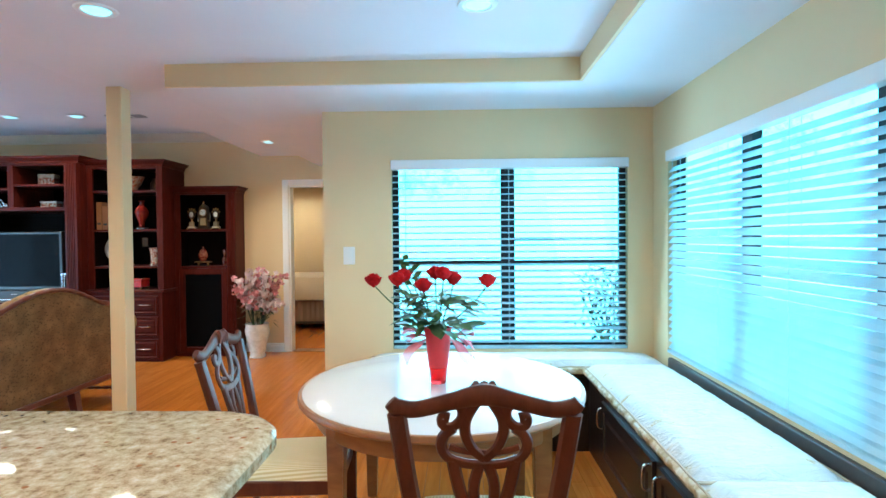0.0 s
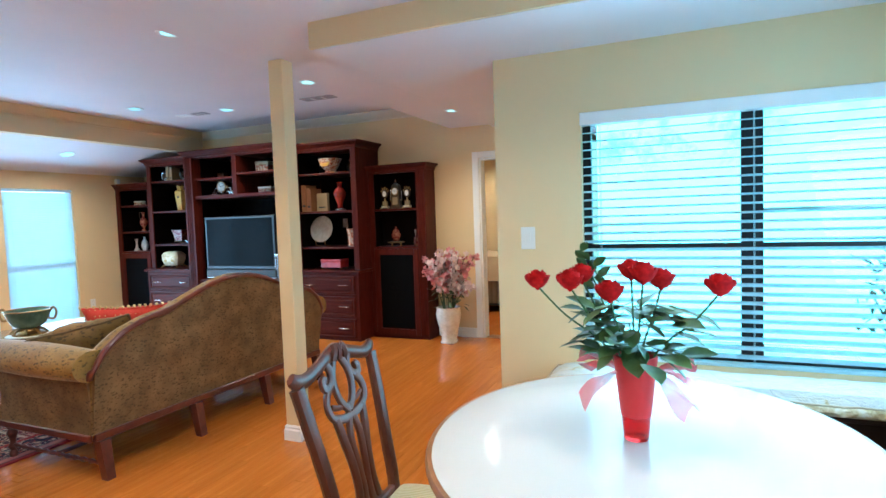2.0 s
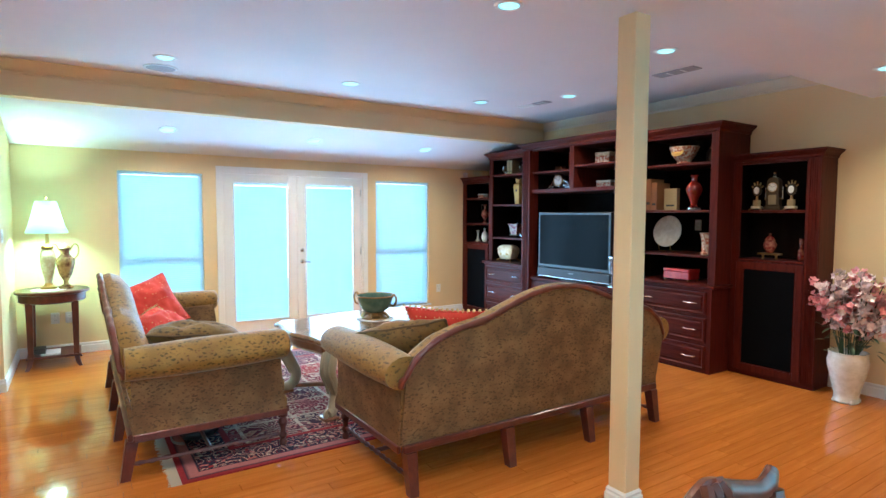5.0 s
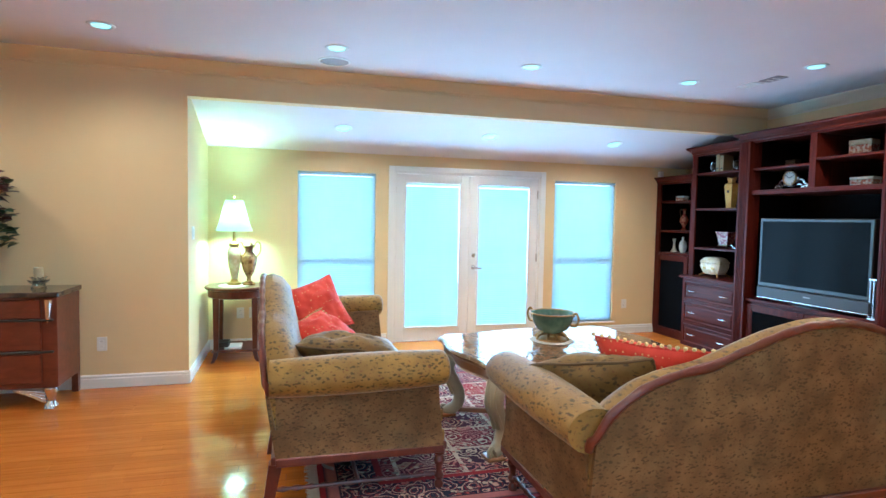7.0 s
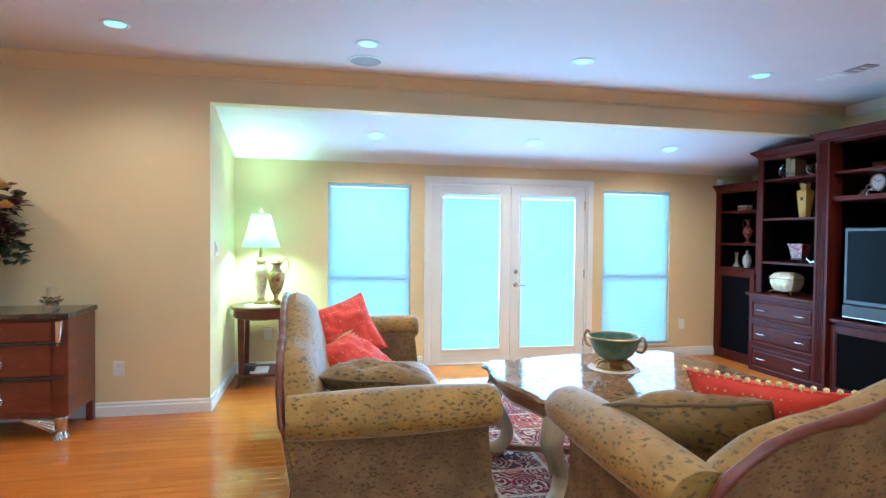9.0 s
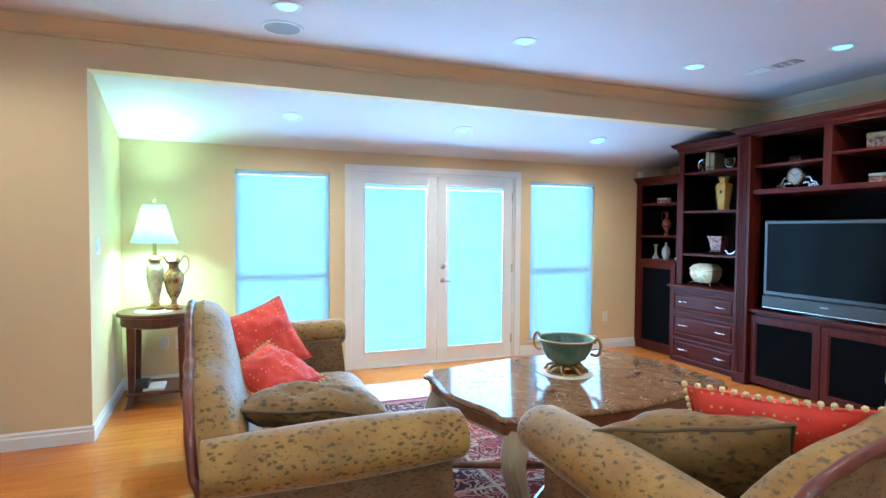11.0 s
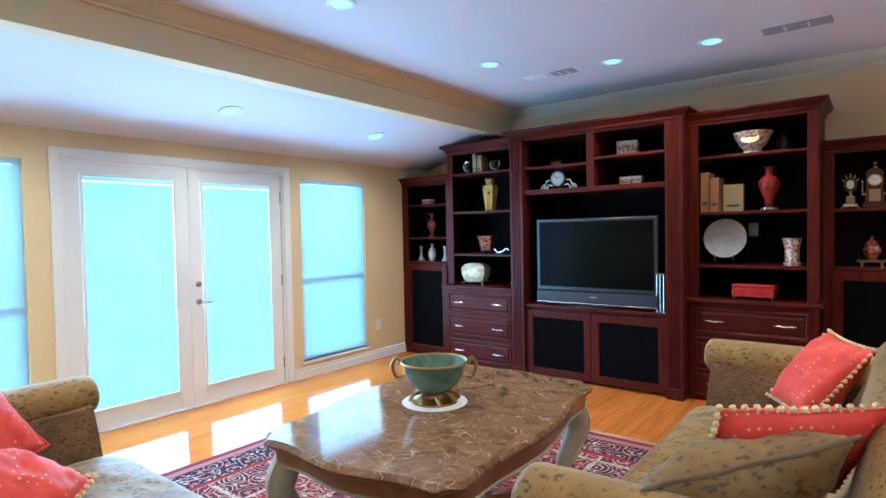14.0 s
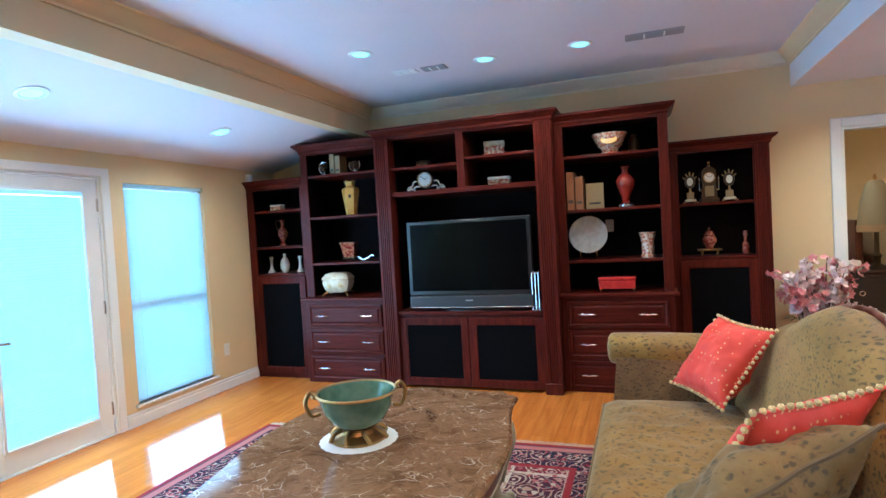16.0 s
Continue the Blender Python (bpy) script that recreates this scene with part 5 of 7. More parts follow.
    bm.faces.new([g[k] for k in rim])
    part("seat", bm, SEAT, ch, "cream striped upholstered seat", True)
    return ch


make_chair(pose(0.01, 2.04, 0), "carved mahogany dining chair with pierced splat, pushed under the table")
make_chair(pose(-0.785, 2.63, 0, 0, 0, -86), "carved mahogany dining chair with pierced splat and cream striped seat")

# window bench
bench = thing("window_bench", pose(0, 0, 0), "dark wood corner bench built in under the nook windows", "bench")
part("body", boxed(0.80, 0.6, 0.0, XE - 0.003, 4.207, 0.50, 0.003), DARKBENCH, bench)
part("body", boxed(-0.68, 3.90, 0.0, 0.799, 4.207, 0.50, 0.003), DARKBENCH, bench)
part("seat_board", boxed(0.775, 0.6, 0.501, XE - 0.003, 4.207, 0.53, 0.005), DARKBENCH, bench)
part("seat_board", boxed(-0.70, 3.88, 0.501, 0.774, 4.207, 0.53, 0.005), DARKBENCH, bench)
part("back_ledge", boxed(1.296, 1.15, 0.531, XE - 0.004, 3.84, 0.645, 0.004), DARKBENCH, bench, "dark ledge under the window")
for y0, y1 in ((0.70, 1.60), (1.66, 2.56), (2.62, 3.52)):
    bm = B()
    rings = [[(0.80 - o, y0 + i, 0.08 + i), (0.80 - o, y1 - i, 0.08 + i), (0.80 - o, y1 - i, 0.45 - i), (0.80 - o, y0 + i, 0.45 - i)] for i, o in ((0, 0.0), (0.003, 0.018), (0.05, 0.018), (0.06, 0.010), (0.08, 0.010), (0.10, 0.016))]
    d = part("bench_door", loft(bm, rings), DARKBENCH, bench)
    for yy in (y0 + 0.04, y1 - 0.04):
        part("wire_handle", sweep(B(), curve_pts([(0.782, yy, 0.42), (0.755, yy, 0.41), (0.75, yy, 0.36), (0.755, yy, 0.31), (0.782, yy, 0.30)], 4), 0.005, 6), CHROME, d, "", True)
for x0, x1 in ((-0.62, -0.02), (0.04, 0.66)):
    rings = [[(x0 + i, 3.90 - o, 0.08 + i), (x1 - i, 3.90 - o, 0.08 + i), (x1 - i, 3.90 - o, 0.45 - i), (x0 + i, 3.90 - o, 0.45 - i)] for i, o in ((0, 0.0), (0.003, 0.016), (0.05, 0.016), (0.06, 0.008), (0.1, 0.014))]
    part("bench_door", loft(B(), rings), DARKBENCH, bench)


def cushion_fabric():
    m = mat("pale_brocade", (0.66, 0.62, 0.52), 0.55, 0, 0.4)
    c = ramp(m, noise_fac(m, coords(m, (5, 9, 9)), 1.2, 5, 0.6, 0.8), [(0.50, (0.56, 0.54, 0.50)), (0.60, (0.60, 0.55, 0.45)), (0.66, (0.46, 0.31, 0.13)), (0.70, (0.60, 0.52, 0.38))])
    base(m, c)
    bump(m, noise_fac(m, coords(m, (1, 2.2, 1)), 11, 5, 0.6, 1.2), 0.8, 0.02)
    return m


BROCADE = cushion_fabric()


def ruche_fabric():
    m = mat("ruched_brocade", (0.6, 0.5, 0.3), 0.6, 0, 0.4)
    v = coords(m)
    base(m, ramp(m, noise_fac(m, v, 16, 4, 0.6), [(0.35, (0.36, 0.24, 0.10)), (0.5, (0.60, 0.50, 0.32)), (0.62, (0.68, 0.64, 0.55))]))
    return m


RUCHE = ruche_fabric()


def bench_cushion(x0, y0, x1, y1, label, seed):
    cu = thing("bench_cushion", pose(0, 0, 0.531), label, "cushion", "bench cushions")
    bm = B()
    nx, ny = max(8, round((x1 - x0) / 0.05)), max(8, round((y1 - y0) / 0.05))
    g = {}
    for i in range(nx + 1):
        for j in range(ny + 1):
            u, v = i / nx * 2 - 1, j / ny * 2 - 1
            d = max(0, (1 - u ** 10) * (1 - v ** 10)) ** 0.4
            px, py = x0 + (x1 - x0) * i / nx, y0 + (y1 - y0) * j / ny
            ruck = 0.006 * noise.noise((px * 9 + seed, py * 9, 0)) + 0.004 * noise.noise((px * 25, py * 25, seed))
            g[i, j] = bm.verts.new((px, py, 0.045 + 0.045 * d + ruck))
    rim = [(i, 0) for i in range(nx)] + [(nx, j) for j in range(ny)] + [(i, ny) for i in range(nx, 0, -1)] + [(0, j) for j in range(ny, 0, -1)]
    lows, mids = [], []
    for k in rim:
        p = g[k].co
        nrm = Vector((-1 if k[0] == 0 else 1 if k[0] == nx else 0, -1 if k[1] == 0 else 1 if k[1] == ny else 0, 0))
        puff = 0.010 + 0.008 * noise.noise((p.x * 30, p.y * 30, seed))
        mids.append(bm.verts.new((p.x + nrm.x * puff * 0.6, p.y + nrm.y * puff * 0.6, 0.03)))
        lows.append(bm.verts.new((p.x, p.y, 0.0005)))
    for i in range(nx):
        for j in range(ny):
            bm.faces.new((g[i, j], g[i + 1, j], g[i + 1, j + 1], g[i, j + 1]))
    m = len(rim)
    for k in range(m):
        j = (k + 1) % m
        bm.faces.new((g[rim[k]], g[rim[j]], mids[j], mids[k]))
        bm.faces.new((mids[k], mids[j], lows[j], lows[k]))
    line = [g[k].co + Vector((0, 0, 0.004)) for k in rim]
    # gathered border round the sides
    edge, along = [], 0.0
    for p, q in zip(line, line[1:] + line[:1]):
        steps = max(1, round((q - p).length / 0.011))
        for i in range(steps):
            c = p.lerp(q, i / steps)
            d = (q - p).normalized()
            o = Vector((d.y, -d.x, 0))
            s = along + (q - p).length * i / steps
            pleat = [0.007 + 0.007 * noise.noise((s * 55, z * 1.5, seed)) + 0.005 * noise.noise((s * 18, z, seed + 5)) for z in (0, 1, 2)]
            edge.append([c + Vector((0, 0, -0.002)), c + o * (0.006 + pleat[0]) + Vector((0, 0, -0.012)), c + o * (0.009 + pleat[1]) + Vector((0, 0, -0.024)), c + o * (0.005 + pleat[2]) + Vector((0, 0, -0.040)), Vector((c.x, c.y, 0.0006))])
        along += (q - p).length
    ruche = B()
    cols = [[ruche.verts.new(p) for p in col] for col in edge]
    for a, b in zip(cols, cols[1:] + cols[:1]):
        for k in range(4):
            ruche.faces.new((a[k], a[k + 1], b[k + 1], b[k]))
    part("ruched_border", ruche, RUCHE, cu, "gathered gold and cream border", True)
    bm.faces.new(lows)
    part("cover", bm, BROCADE, cu, "", True)
    part("piping", sweep(B(), line, 0.005, 6, closed=True), PIPING2, cu, "", True)


PIPING2 = mat("beige_piping", (0.45, 0.36, 0.24), 0.8)
bench_cushion(0.76, 0.62, 1.29, 2.10, "pale brocade seat cushion with ruched piped edge on the bench", 2.0)
bench_cushion(0.76, 2.108, 1.29, 3.85, "pale brocade seat cushion with ruched piped edge on the bench", 4.0)
bench_cushion(-0.70, 3.86, 1.30, 4.19, "pale brocade seat cushion along the nook window", 6.0)

# roses in a red glass vase
def leaf_mat(name, a, b, scale=14, r=0.4, spec=0.5):
    m = mat(name, a, r, 0, spec)
    base(m, ramp(m, noise_fac(m, coords(m), scale, 4), [(0.35, a), (0.65, b)]))
    return m


REDGLASS = glass_mat("red_glass", (0.75, 0.03, 0.03), 0.05)
REDWRAP = mat("red_wrap", (0.72, 0.025, 0.03), 0.4)
ROSE = leaf_mat("rose_petal", (0.42, 0.004, 0.006), (0.66, 0.010, 0.012), 60, 0.75, 0.15)
STEM = mat("green_stem", (0.05, 0.12, 0.03), 0.5)


LEAF = leaf_mat("rose_leaf", (0.045, 0.095, 0.022), (0.10, 0.17, 0.05))


def organza():
    m = bpy.data.materials.new("red_organza")
    m.use_nodes = True
    b = m.node_tree.nodes["Principled BSDF"]
    b.inputs["Base Color"].default_value = (0.85, 0.10, 0.14, 1)
    b.inputs["Roughness"].default_value = 0.6
    b.inputs["Alpha"].default_value = 0.7
    return m


def leaf(bm, base_p, tip, width, normal):
    """A folded pointed leaf."""
    a, t = Vector(base_p), Vector(tip)
    d = t - a
    side = d.cross(Vector(normal)).normalized() * width
    up = side.cross(d).normalized() * width * 0.25
    mid = []
    for f, w in ((0.0, 0.05), (0.25, 0.8), (0.5, 1.0), (0.75, 0.7), (1.0, 0.02)):
        c = a + d * f - up * (f * f) * 1.4
        mid.append((bm.verts.new(c + side * w + up * w), bm.verts.new(c), bm.verts.new(c - side * w + up * w)))
    for p, q in zip(mid, mid[1:]):
        bm.faces.new((p[0], p[1], q[1], q[0]))
        bm.faces.new((p[1], p[2], q[2], q[1]))


rv = thing("rose_vase", pose(-0.162, 2.80, 0.7515), "red glass vase of red roses with a sheer bow", "vase")
part("glass", lathe(B(), [(0.0355, 0.0), (0.0375, 0.004), (0.045, 0.085), (0.0425, 0.086), (0.035, 0.014), (0.004, 0.012)], seg=28), REDGLASS, rv, "dark red glass foot", True)
part("wrap", lathe(B(), [(0.0445, 0.075), (0.047, 0.09), (0.066, 0.262), (0.063, 0.264), (0.046, 0.10), (0.004, 0.09)], seg=28), REDWRAP, rv, "red foil wrap", True)
ORG = organza()
for k, (a, up) in enumerate(((150, 0.02), (205, -0.03), (180, 0.06), (20, 0.0), (-25, -0.03), (5, 0.05))):
    ca, sa = math.cos(radians(a)), math.sin(radians(a))
    bm = B()
    n = 7
    rows = []
    for i in range(n + 1):
        f = i / n
        r = 0.058 + 0.11 * f
        w = 0.012 + 0.055 * f
        rows.append([bm.verts.new((r * ca - s * w * sa, r * sa + s * w * ca, 0.215 + up * f * 1.5 - 0.05 * f * f + 0.02 * math.sin(9 * s + 5 * f + k) * f)) for s in (-1, -0.5, 0, 0.5, 1)])
    for p, q in zip(rows, rows[1:]):
        for j in range(4):
            bm.faces.new((p[j], p[j + 1], q[j + 1], q[j]))
    part("bow_loop", bm, ORG, rv, "sheer red organza ribbon", True)
rr = random.Random(11)
HEADS = [(-0.315, 0.06, 0.482), (-0.185, -0.05, 0.495), (-0.165, 0.05, 0.505), (-0.015, 0.08, 0.515), (0.03, -0.06, 0.52), (0.075, 0.05, 0.49), (0.235, -0.03, 0.485), (-0.06, -0.10, 0.47)]
for hx, hy, hz in HEADS:
    st = part("stem", sweep(B(), curve_pts([(hx * 0.1, hy * 0.1, 0.1), (hx * 0.25, hy * 0.25, 0.27), (hx * 0.7, hy * 0.7, hz - 0.11), (hx, hy, hz - 0.02)], 4), 0.0032, 6), STEM, rv)
    bloom = part("rose_bloom", lathe(B(), [(0.003, -0.034), (0.010, -0.026), (0.012, -0.014), (0.008, 0.02), (0.004, 0.036)], hx, hy, hz, 10), ROSE, rv, "red rose bloom", True)
    for ring, (cnt, r, hgt) in enumerate(((3, 0.010, 0.058), (4, 0.018, 0.057), (5, 0.026, 0.052), (5, 0.032, 0.042))):
        for k in range(cnt):
            a0 = 2 * math.pi * (k + 0.37 * ring) / cnt
            bm = B()
            rows = []
            for f in (0, 0.25, 0.5, 0.75, 1.0):
                rad = r * (0.42 + 0.72 * math.sin(2.1 * f + 0.15)) + (0.012 * f ** 5 if ring > 2 else 0.004 * f ** 4)
                z = hz - 0.024 + hgt * f
                rows.append([bm.verts.new((hx + rad * math.cos(a0 + s), hy + rad * math.sin(a0 + s), z - (0.010 * s * s if f > 0.7 else 0) + 0.003 * math.sin(5 * s + k) * f)) for s in (-0.85, -0.55, -0.2, 0.2, 0.55, 0.85)])
            for p, q in zip(rows, rows[1:]):
                for j in range(5):
                    bm.faces.new((p[j], p[j + 1], q[j + 1], q[j]))
            part("petal", bm, ROSE, bloom, "", True)
for k in range(85):
    a = rr.uniform(0, 2 * math.pi)
    r0, z0 = rr.uniform(0.02, 0.13), rr.uniform(0.25, 0.43)
    L = rr.uniform(0.07, 0.115)
    bp = Vector((r0 * math.cos(a) * 1.15, r0 * math.sin(a), z0))
    d = Vector((math.cos(a + rr.uniform(-0.6, 0.6)), math.sin(a + rr.uniform(-0.6, 0.6)), rr.uniform(-0.7, 0.5))).normalized()
    bm = B()
    leaf(bm, bp, bp + d * L, L * 0.32, (rr.uniform(-0.4, 0.4), rr.uniform(-0.4, 0.4), 1))
    sweep(bm, [bp - d * 0.03 * 1, bp], 0.0015, 5)
    part("leaf", bm, LEAF, rv, "", True)
for dx, z1 in ((-0.17, 0.58), (-0.14, 0.55)):
    part("stem", sweep(B(), curve_pts([(dx * 0.2, 0.02, 0.2), (dx * 0.6, 0.05, 0.42), (dx, 0.06, z1)], 4), 0.0025, 6), STEM, rv)
    for k in range(6):
        bm = B()
        bp = Vector((dx * (0.75 + 0.05 * k), 0.06, 0.46 + (z1 - 0.46) * k / 5))
        leaf(bm, bp, bp + Vector((rr.uniform(-0.05, 0.05), rr.uniform(-0.03, 0.03), 0.03)), 0.014, (0, 1, 0.3))
        part("leaf", bm, LEAF, rv)


# ---- ornaments on the shelves ----
def glaze(name, a, b, scale=20, r=0.2, metal=0.0):
    m = mat(name, a, r, metal)
    v = coords(m)
    base(m, ramp(m, noise_fac(m, v, scale, 4), [(0.42, a), (0.58, b)]))
    return m


CREAM = glaze("cream_porcelain", (0.68, 0.60, 0.44), (0.58, 0.47, 0.30))
WHITEPOT = glaze("white_porcelain", (0.76, 0.75, 0.70), (0.66, 0.64, 0.58))
REDPOT = glaze("red_lustre_glaze", (0.22, 0.016, 0.010), (0.11, 0.010, 0.008), 10, 0.15)
YELLOWPOT = glaze("ochre_glaze", (0.58, 0.36, 0.10), (0.48, 0.27, 0.06), 8)
IMARI = glaze("imari_pattern", (0.62, 0.54, 0.42), (0.38, 0.10, 0.05), 42)
CRIMSON = glaze("crimson_pattern", (0.16, 0.014, 0.014), (0.30, 0.11, 0.06), 36)
SILVER = mat("silver_metal", (0.66, 0.66, 0.66), 0.22, 1.0)
DIAL = mat("clock_dial", (0.76, 0.74, 0.66), 0.4)
INK = mat("black_ink", (0.02, 0.02, 0.02), 0.5)
BRONZE = mat("dark_bronze", (0.07, 0.045, 0.025), 0.35, 0.8)
PAGES = painted("book_cloth_tan", (0.27, 0.19, 0.09), 0.7)
FOLDER = painted("folder_orange", (0.22, 0.085, 0.03), 0.6)
REDBOX = glaze("red_lacquer", (0.50, 0.03, 0.025), (0.40, 0.02, 0.02), 12, 0.25)


def turned(name, x, y, z, profile, material, label, category="vase", group="", seg=24):
    t = thing(name, pose(x, y, z + 0.0006), label, category, group)
    part("body", lathe(B(), profile, seg=seg), material, t, "", True)
    return t


WV = "white bud vases"
SLIM = [(0.04, 0), (0.042, 0.01), (0.022, 0.04), (0.014, 0.09), (0.016, 0.14), (0.026, 0.175), (0.022, 0.176), (0.01, 0.14), (0.003, 0.13)]
for x in (-7.685, -7.315):
    turned("bud_vase", x, 6.96, 1.10, SLIM, WHITEPOT, "slender white porcelain bud vase", "vase", WV)
turned("bottle_vase", -7.51, 6.96, 1.10, [(0.028, 0), (0.03, 0.006), (0.048, 0.05), (0.052, 0.09), (0.038, 0.14), (0.016, 0.165), (0.014, 0.195), (0.02, 0.205), (0.012, 0.205), (0.003, 0.18)], WHITEPOT, "round white porcelain bottle vase")
ew = turned("ewer", -7.52, 6.97, 1.39, [(0.036, 0), (0.038, 0.012), (0.016, 0.04), (0.02, 0.06), (0.055, 0.11), (0.058, 0.14), (0.04, 0.18), (0.018, 0.21), (0.018, 0.26), (0.03, 0.285), (0.026, 0.286), (0.003, 0.24)], CRIMSON, "dark red ewer with a curved handle", "ewer")
part("handle", sweep(B(), curve_pts([(-0.02, 0, 0.27), (-0.065, 0, 0.285), (-0.085, 0, 0.25), (-0.06, 0, 0.17)], 5), 0.007, 7), BRONZE, ew, "", True)


def lidded_box(name, x, y, z, w, d, h, material, label, rot=0.0, lid=None, feet=False):
    t = thing(name, pose(x, y, z + 0.0006, 0, 0, rot), label, "box")
    f = 0.02 if feet else 0.0
    part("body", boxed(-w / 2, -d / 2, f, w / 2, d / 2, f + h * 0.68, 0.006, 2), material, t)
    part("lid", boxed(-w / 2 - 0.004, -d / 2 - 0.004, f + h * 0.685, w / 2 + 0.004, d / 2 + 0.004, f + h, 0.010, 2), lid or material, t)
    if feet:
        for sx in (-1, 1):
            for sy in (-1, 1):
                part("foot", lathe(B(), [(0.006, 0), (0.009, 0.01), (0.008, 0.021)], sx * (w / 2 - 0.015), sy * (d / 2 - 0.015), 0, 10), BRASS, t)
    return t


lidded_box("trinket_box", -7.55, 6.95, 1.775, 0.13, 0.09, 0.07, IMARI, "small patterned porcelain box with a pale lid", 6, WHITEPOT)
lidded_box("trinket_box", -5.775, 6.84, 2.068, 0.12, 0.08, 0.055, BRONZE, "small dark bronze box on brass feet", -4, BRONZE, True)
lidded_box("trinket_box", -5.03, 6.84, 1.84, 0.20, 0.11, 0.085, IMARI, "oval painted porcelain box with a pale lid", 4, WHITEPOT)
lidded_box("jewel_box", -4.03, 6.84, 0.853, 0.30, 0.17, 0.105, REDBOX, "red lacquered box on small brass feet", -3, REDBOX, True)
jar = lidded_box("tea_jar", -5.065, 6.85, 2.108, 0.185, 0.13, 0.145, IMARI, "square cream floral jar with a hinged lid", 10, CREAM)

# casket with swelling sides
cas = thing("casket", pose(-6.79, 6.84, 0.8536, 0, 0, 5), "cream painted bombe casket with brass feet and corners", "box")
rings = []
for wx, wy, z in ((0.10, 0.07, 0.035), (0.125, 0.085, 0.07), (0.145, 0.10, 0.13), (0.14, 0.095, 0.165), (0.15, 0.105, 0.172), (0.148, 0.10, 0.185), (0.115, 0.075, 0.225), (0.07, 0.045, 0.24)):
    rings.append([(wx * c - 0.012 * (1 if c > 0 else -1) * (abs(s) > 0.99), wy * s, z) for c, s in ((-1, -0.75), (-0.85, -1), (0.85, -1), (1, -0.75), (1, 0.75), (0.85, 1), (-0.85, 1), (-1, 0.75))])
part("body", loft(B(), rings), CREAM, cas, "", True)
for sx in (-1, 1):
    for sy in (-1, 1):
        part("foot", sweep(B(), curve_pts([(sx * 0.09, sy * 0.06, 0.045), (sx * 0.125, sy * 0.085, 0.025), (sx * 0.14, sy * 0.095, 0.006)], 3), 0.009, 7), BRASS, cas, "", True)
    part("medallion", lathe(B(), [(0.026, -0.003), (0.024, 0.003), (0.004, 0.004)], 0, 0, 0, 16), BRASS, cas).matrix_basis = pose(sx * 0.06, -0.094, 0.115, 90, 0, 0)

# bookends with two books
for x, q in ((-6.885, 1), (-6.53, -1)):
    be = thing("bookend", pose(x, 6.86, 2.0906), "silver ring bookend on a small foot", "bookend", "silver bookends")
    part("ring", sweep(B(), [(0.06 * math.cos(a), 0, 0.085 + 0.06 * math.sin(a)) for a in [0.6 * q + math.pi * (0 if q > 0 else 1) + 4.4 * i / 20 for i in range(21)]], 0.008, 8), SILVER, be, "", True)
    part("globe", lathe(B(), [(0.004, -0.04), (0.028, -0.028), (0.04, 0), (0.028, 0.028), (0.004, 0.04)], 0, 0, 0.085, 18), BRONZE, be, "", True)
    part("foot", lathe(B(), [(0.04, 0), (0.04, 0.008), (0.012, 0.02), (0.012, 0.04)]), SILVER, be, "", True)


def book(x, y, z, w, d, h, material, label, rot=0.0, group="shelved books"):
    b = thing("book", pose(x, y, z + 0.0006, 0, 0, rot), label, "book", group)
    part("cover", boxed(-w / 2, -d / 2, 0, -w / 2 + 0.003, d / 2, h), material, b)
    part("cover", boxed(w / 2 - 0.003, -d / 2, 0, w / 2, d / 2, h), material, b)
    part("spine", boxed(-w / 2 + 0.003, -d / 2 - 0.001, 0, w / 2 - 0.003, -d / 2 + 0.003, h), material, b)
    part("pages", boxed(-w / 2 + 0.003, -d / 2 + 0.004, 0.004, w / 2 - 0.003, d / 2 - 0.004, h - 0.004), mat("paper", (0.62, 0.56, 0.44), 0.8), b)
    part("spine_label", boxed(-w * 0.32, -d / 2 - 0.0022, h * 0.18, w * 0.32, -d / 2 - 0.0008, h * 0.26), INK, b)


book(-6.745, 6.85, 2.09, 0.05, 0.14, 0.205, PAGES, "tan cloth-bound book between silver bookends")
book(-6.682, 6.85, 2.09, 0.055, 0.14, 0.185, PAGES, "tan cloth-bound book between silver bookends")
book(-4.385, 6.86, 1.572, 0.065, 0.22, 0.33, FOLDER, "tall orange-brown album standing on the shelf")
book(-4.312, 6.86, 1.572, 0.065, 0.22, 0.285, FOLDER, "tall orange-brown album standing on the shelf")
book(-4.19, 6.88, 1.572, 0.15, 0.05, 0.225, PAGES, "tan framed book propped on the shelf")

# ochre hexagonal vase
yv = thing("square_vase", pose(-6.59, 6.85, 1.6686, 0, 0, 20), "tall ochre hexagonal vase with a dark emblem", "vase")
rings = [[(r * math.cos(a), r * math.sin(a), z) for a in [2 * math.pi * i / 6 for i in range(6)]] for r, z in ((0.058, 0), (0.060, 0.012), (0.056, 0.018), (0.088, 0.25), (0.080, 0.275), (0.045, 0.29), (0.042, 0.33), (0.052, 0.345), (0.040, 0.344), (0.030, 0.29))]
part("body", loft(B(), rings), YELLOWPOT, yv)
part("emblem", boxed(-0.012, -0.004, 0, 0.012, 0.0, 0.04), INK, yv, "dark emblem").matrix_basis = pose(0.0, -0.072, 0.175, -9, 0, 0)
for q in (-1, 1):
    part("handle", sweep(B(), curve_pts([(q * 0.03, 0, 0.30), (q * 0.05, 0, 0.345), (q * 0.02, 0, 0.36)], 4), 0.007, 6), BRASS, yv, "", True)

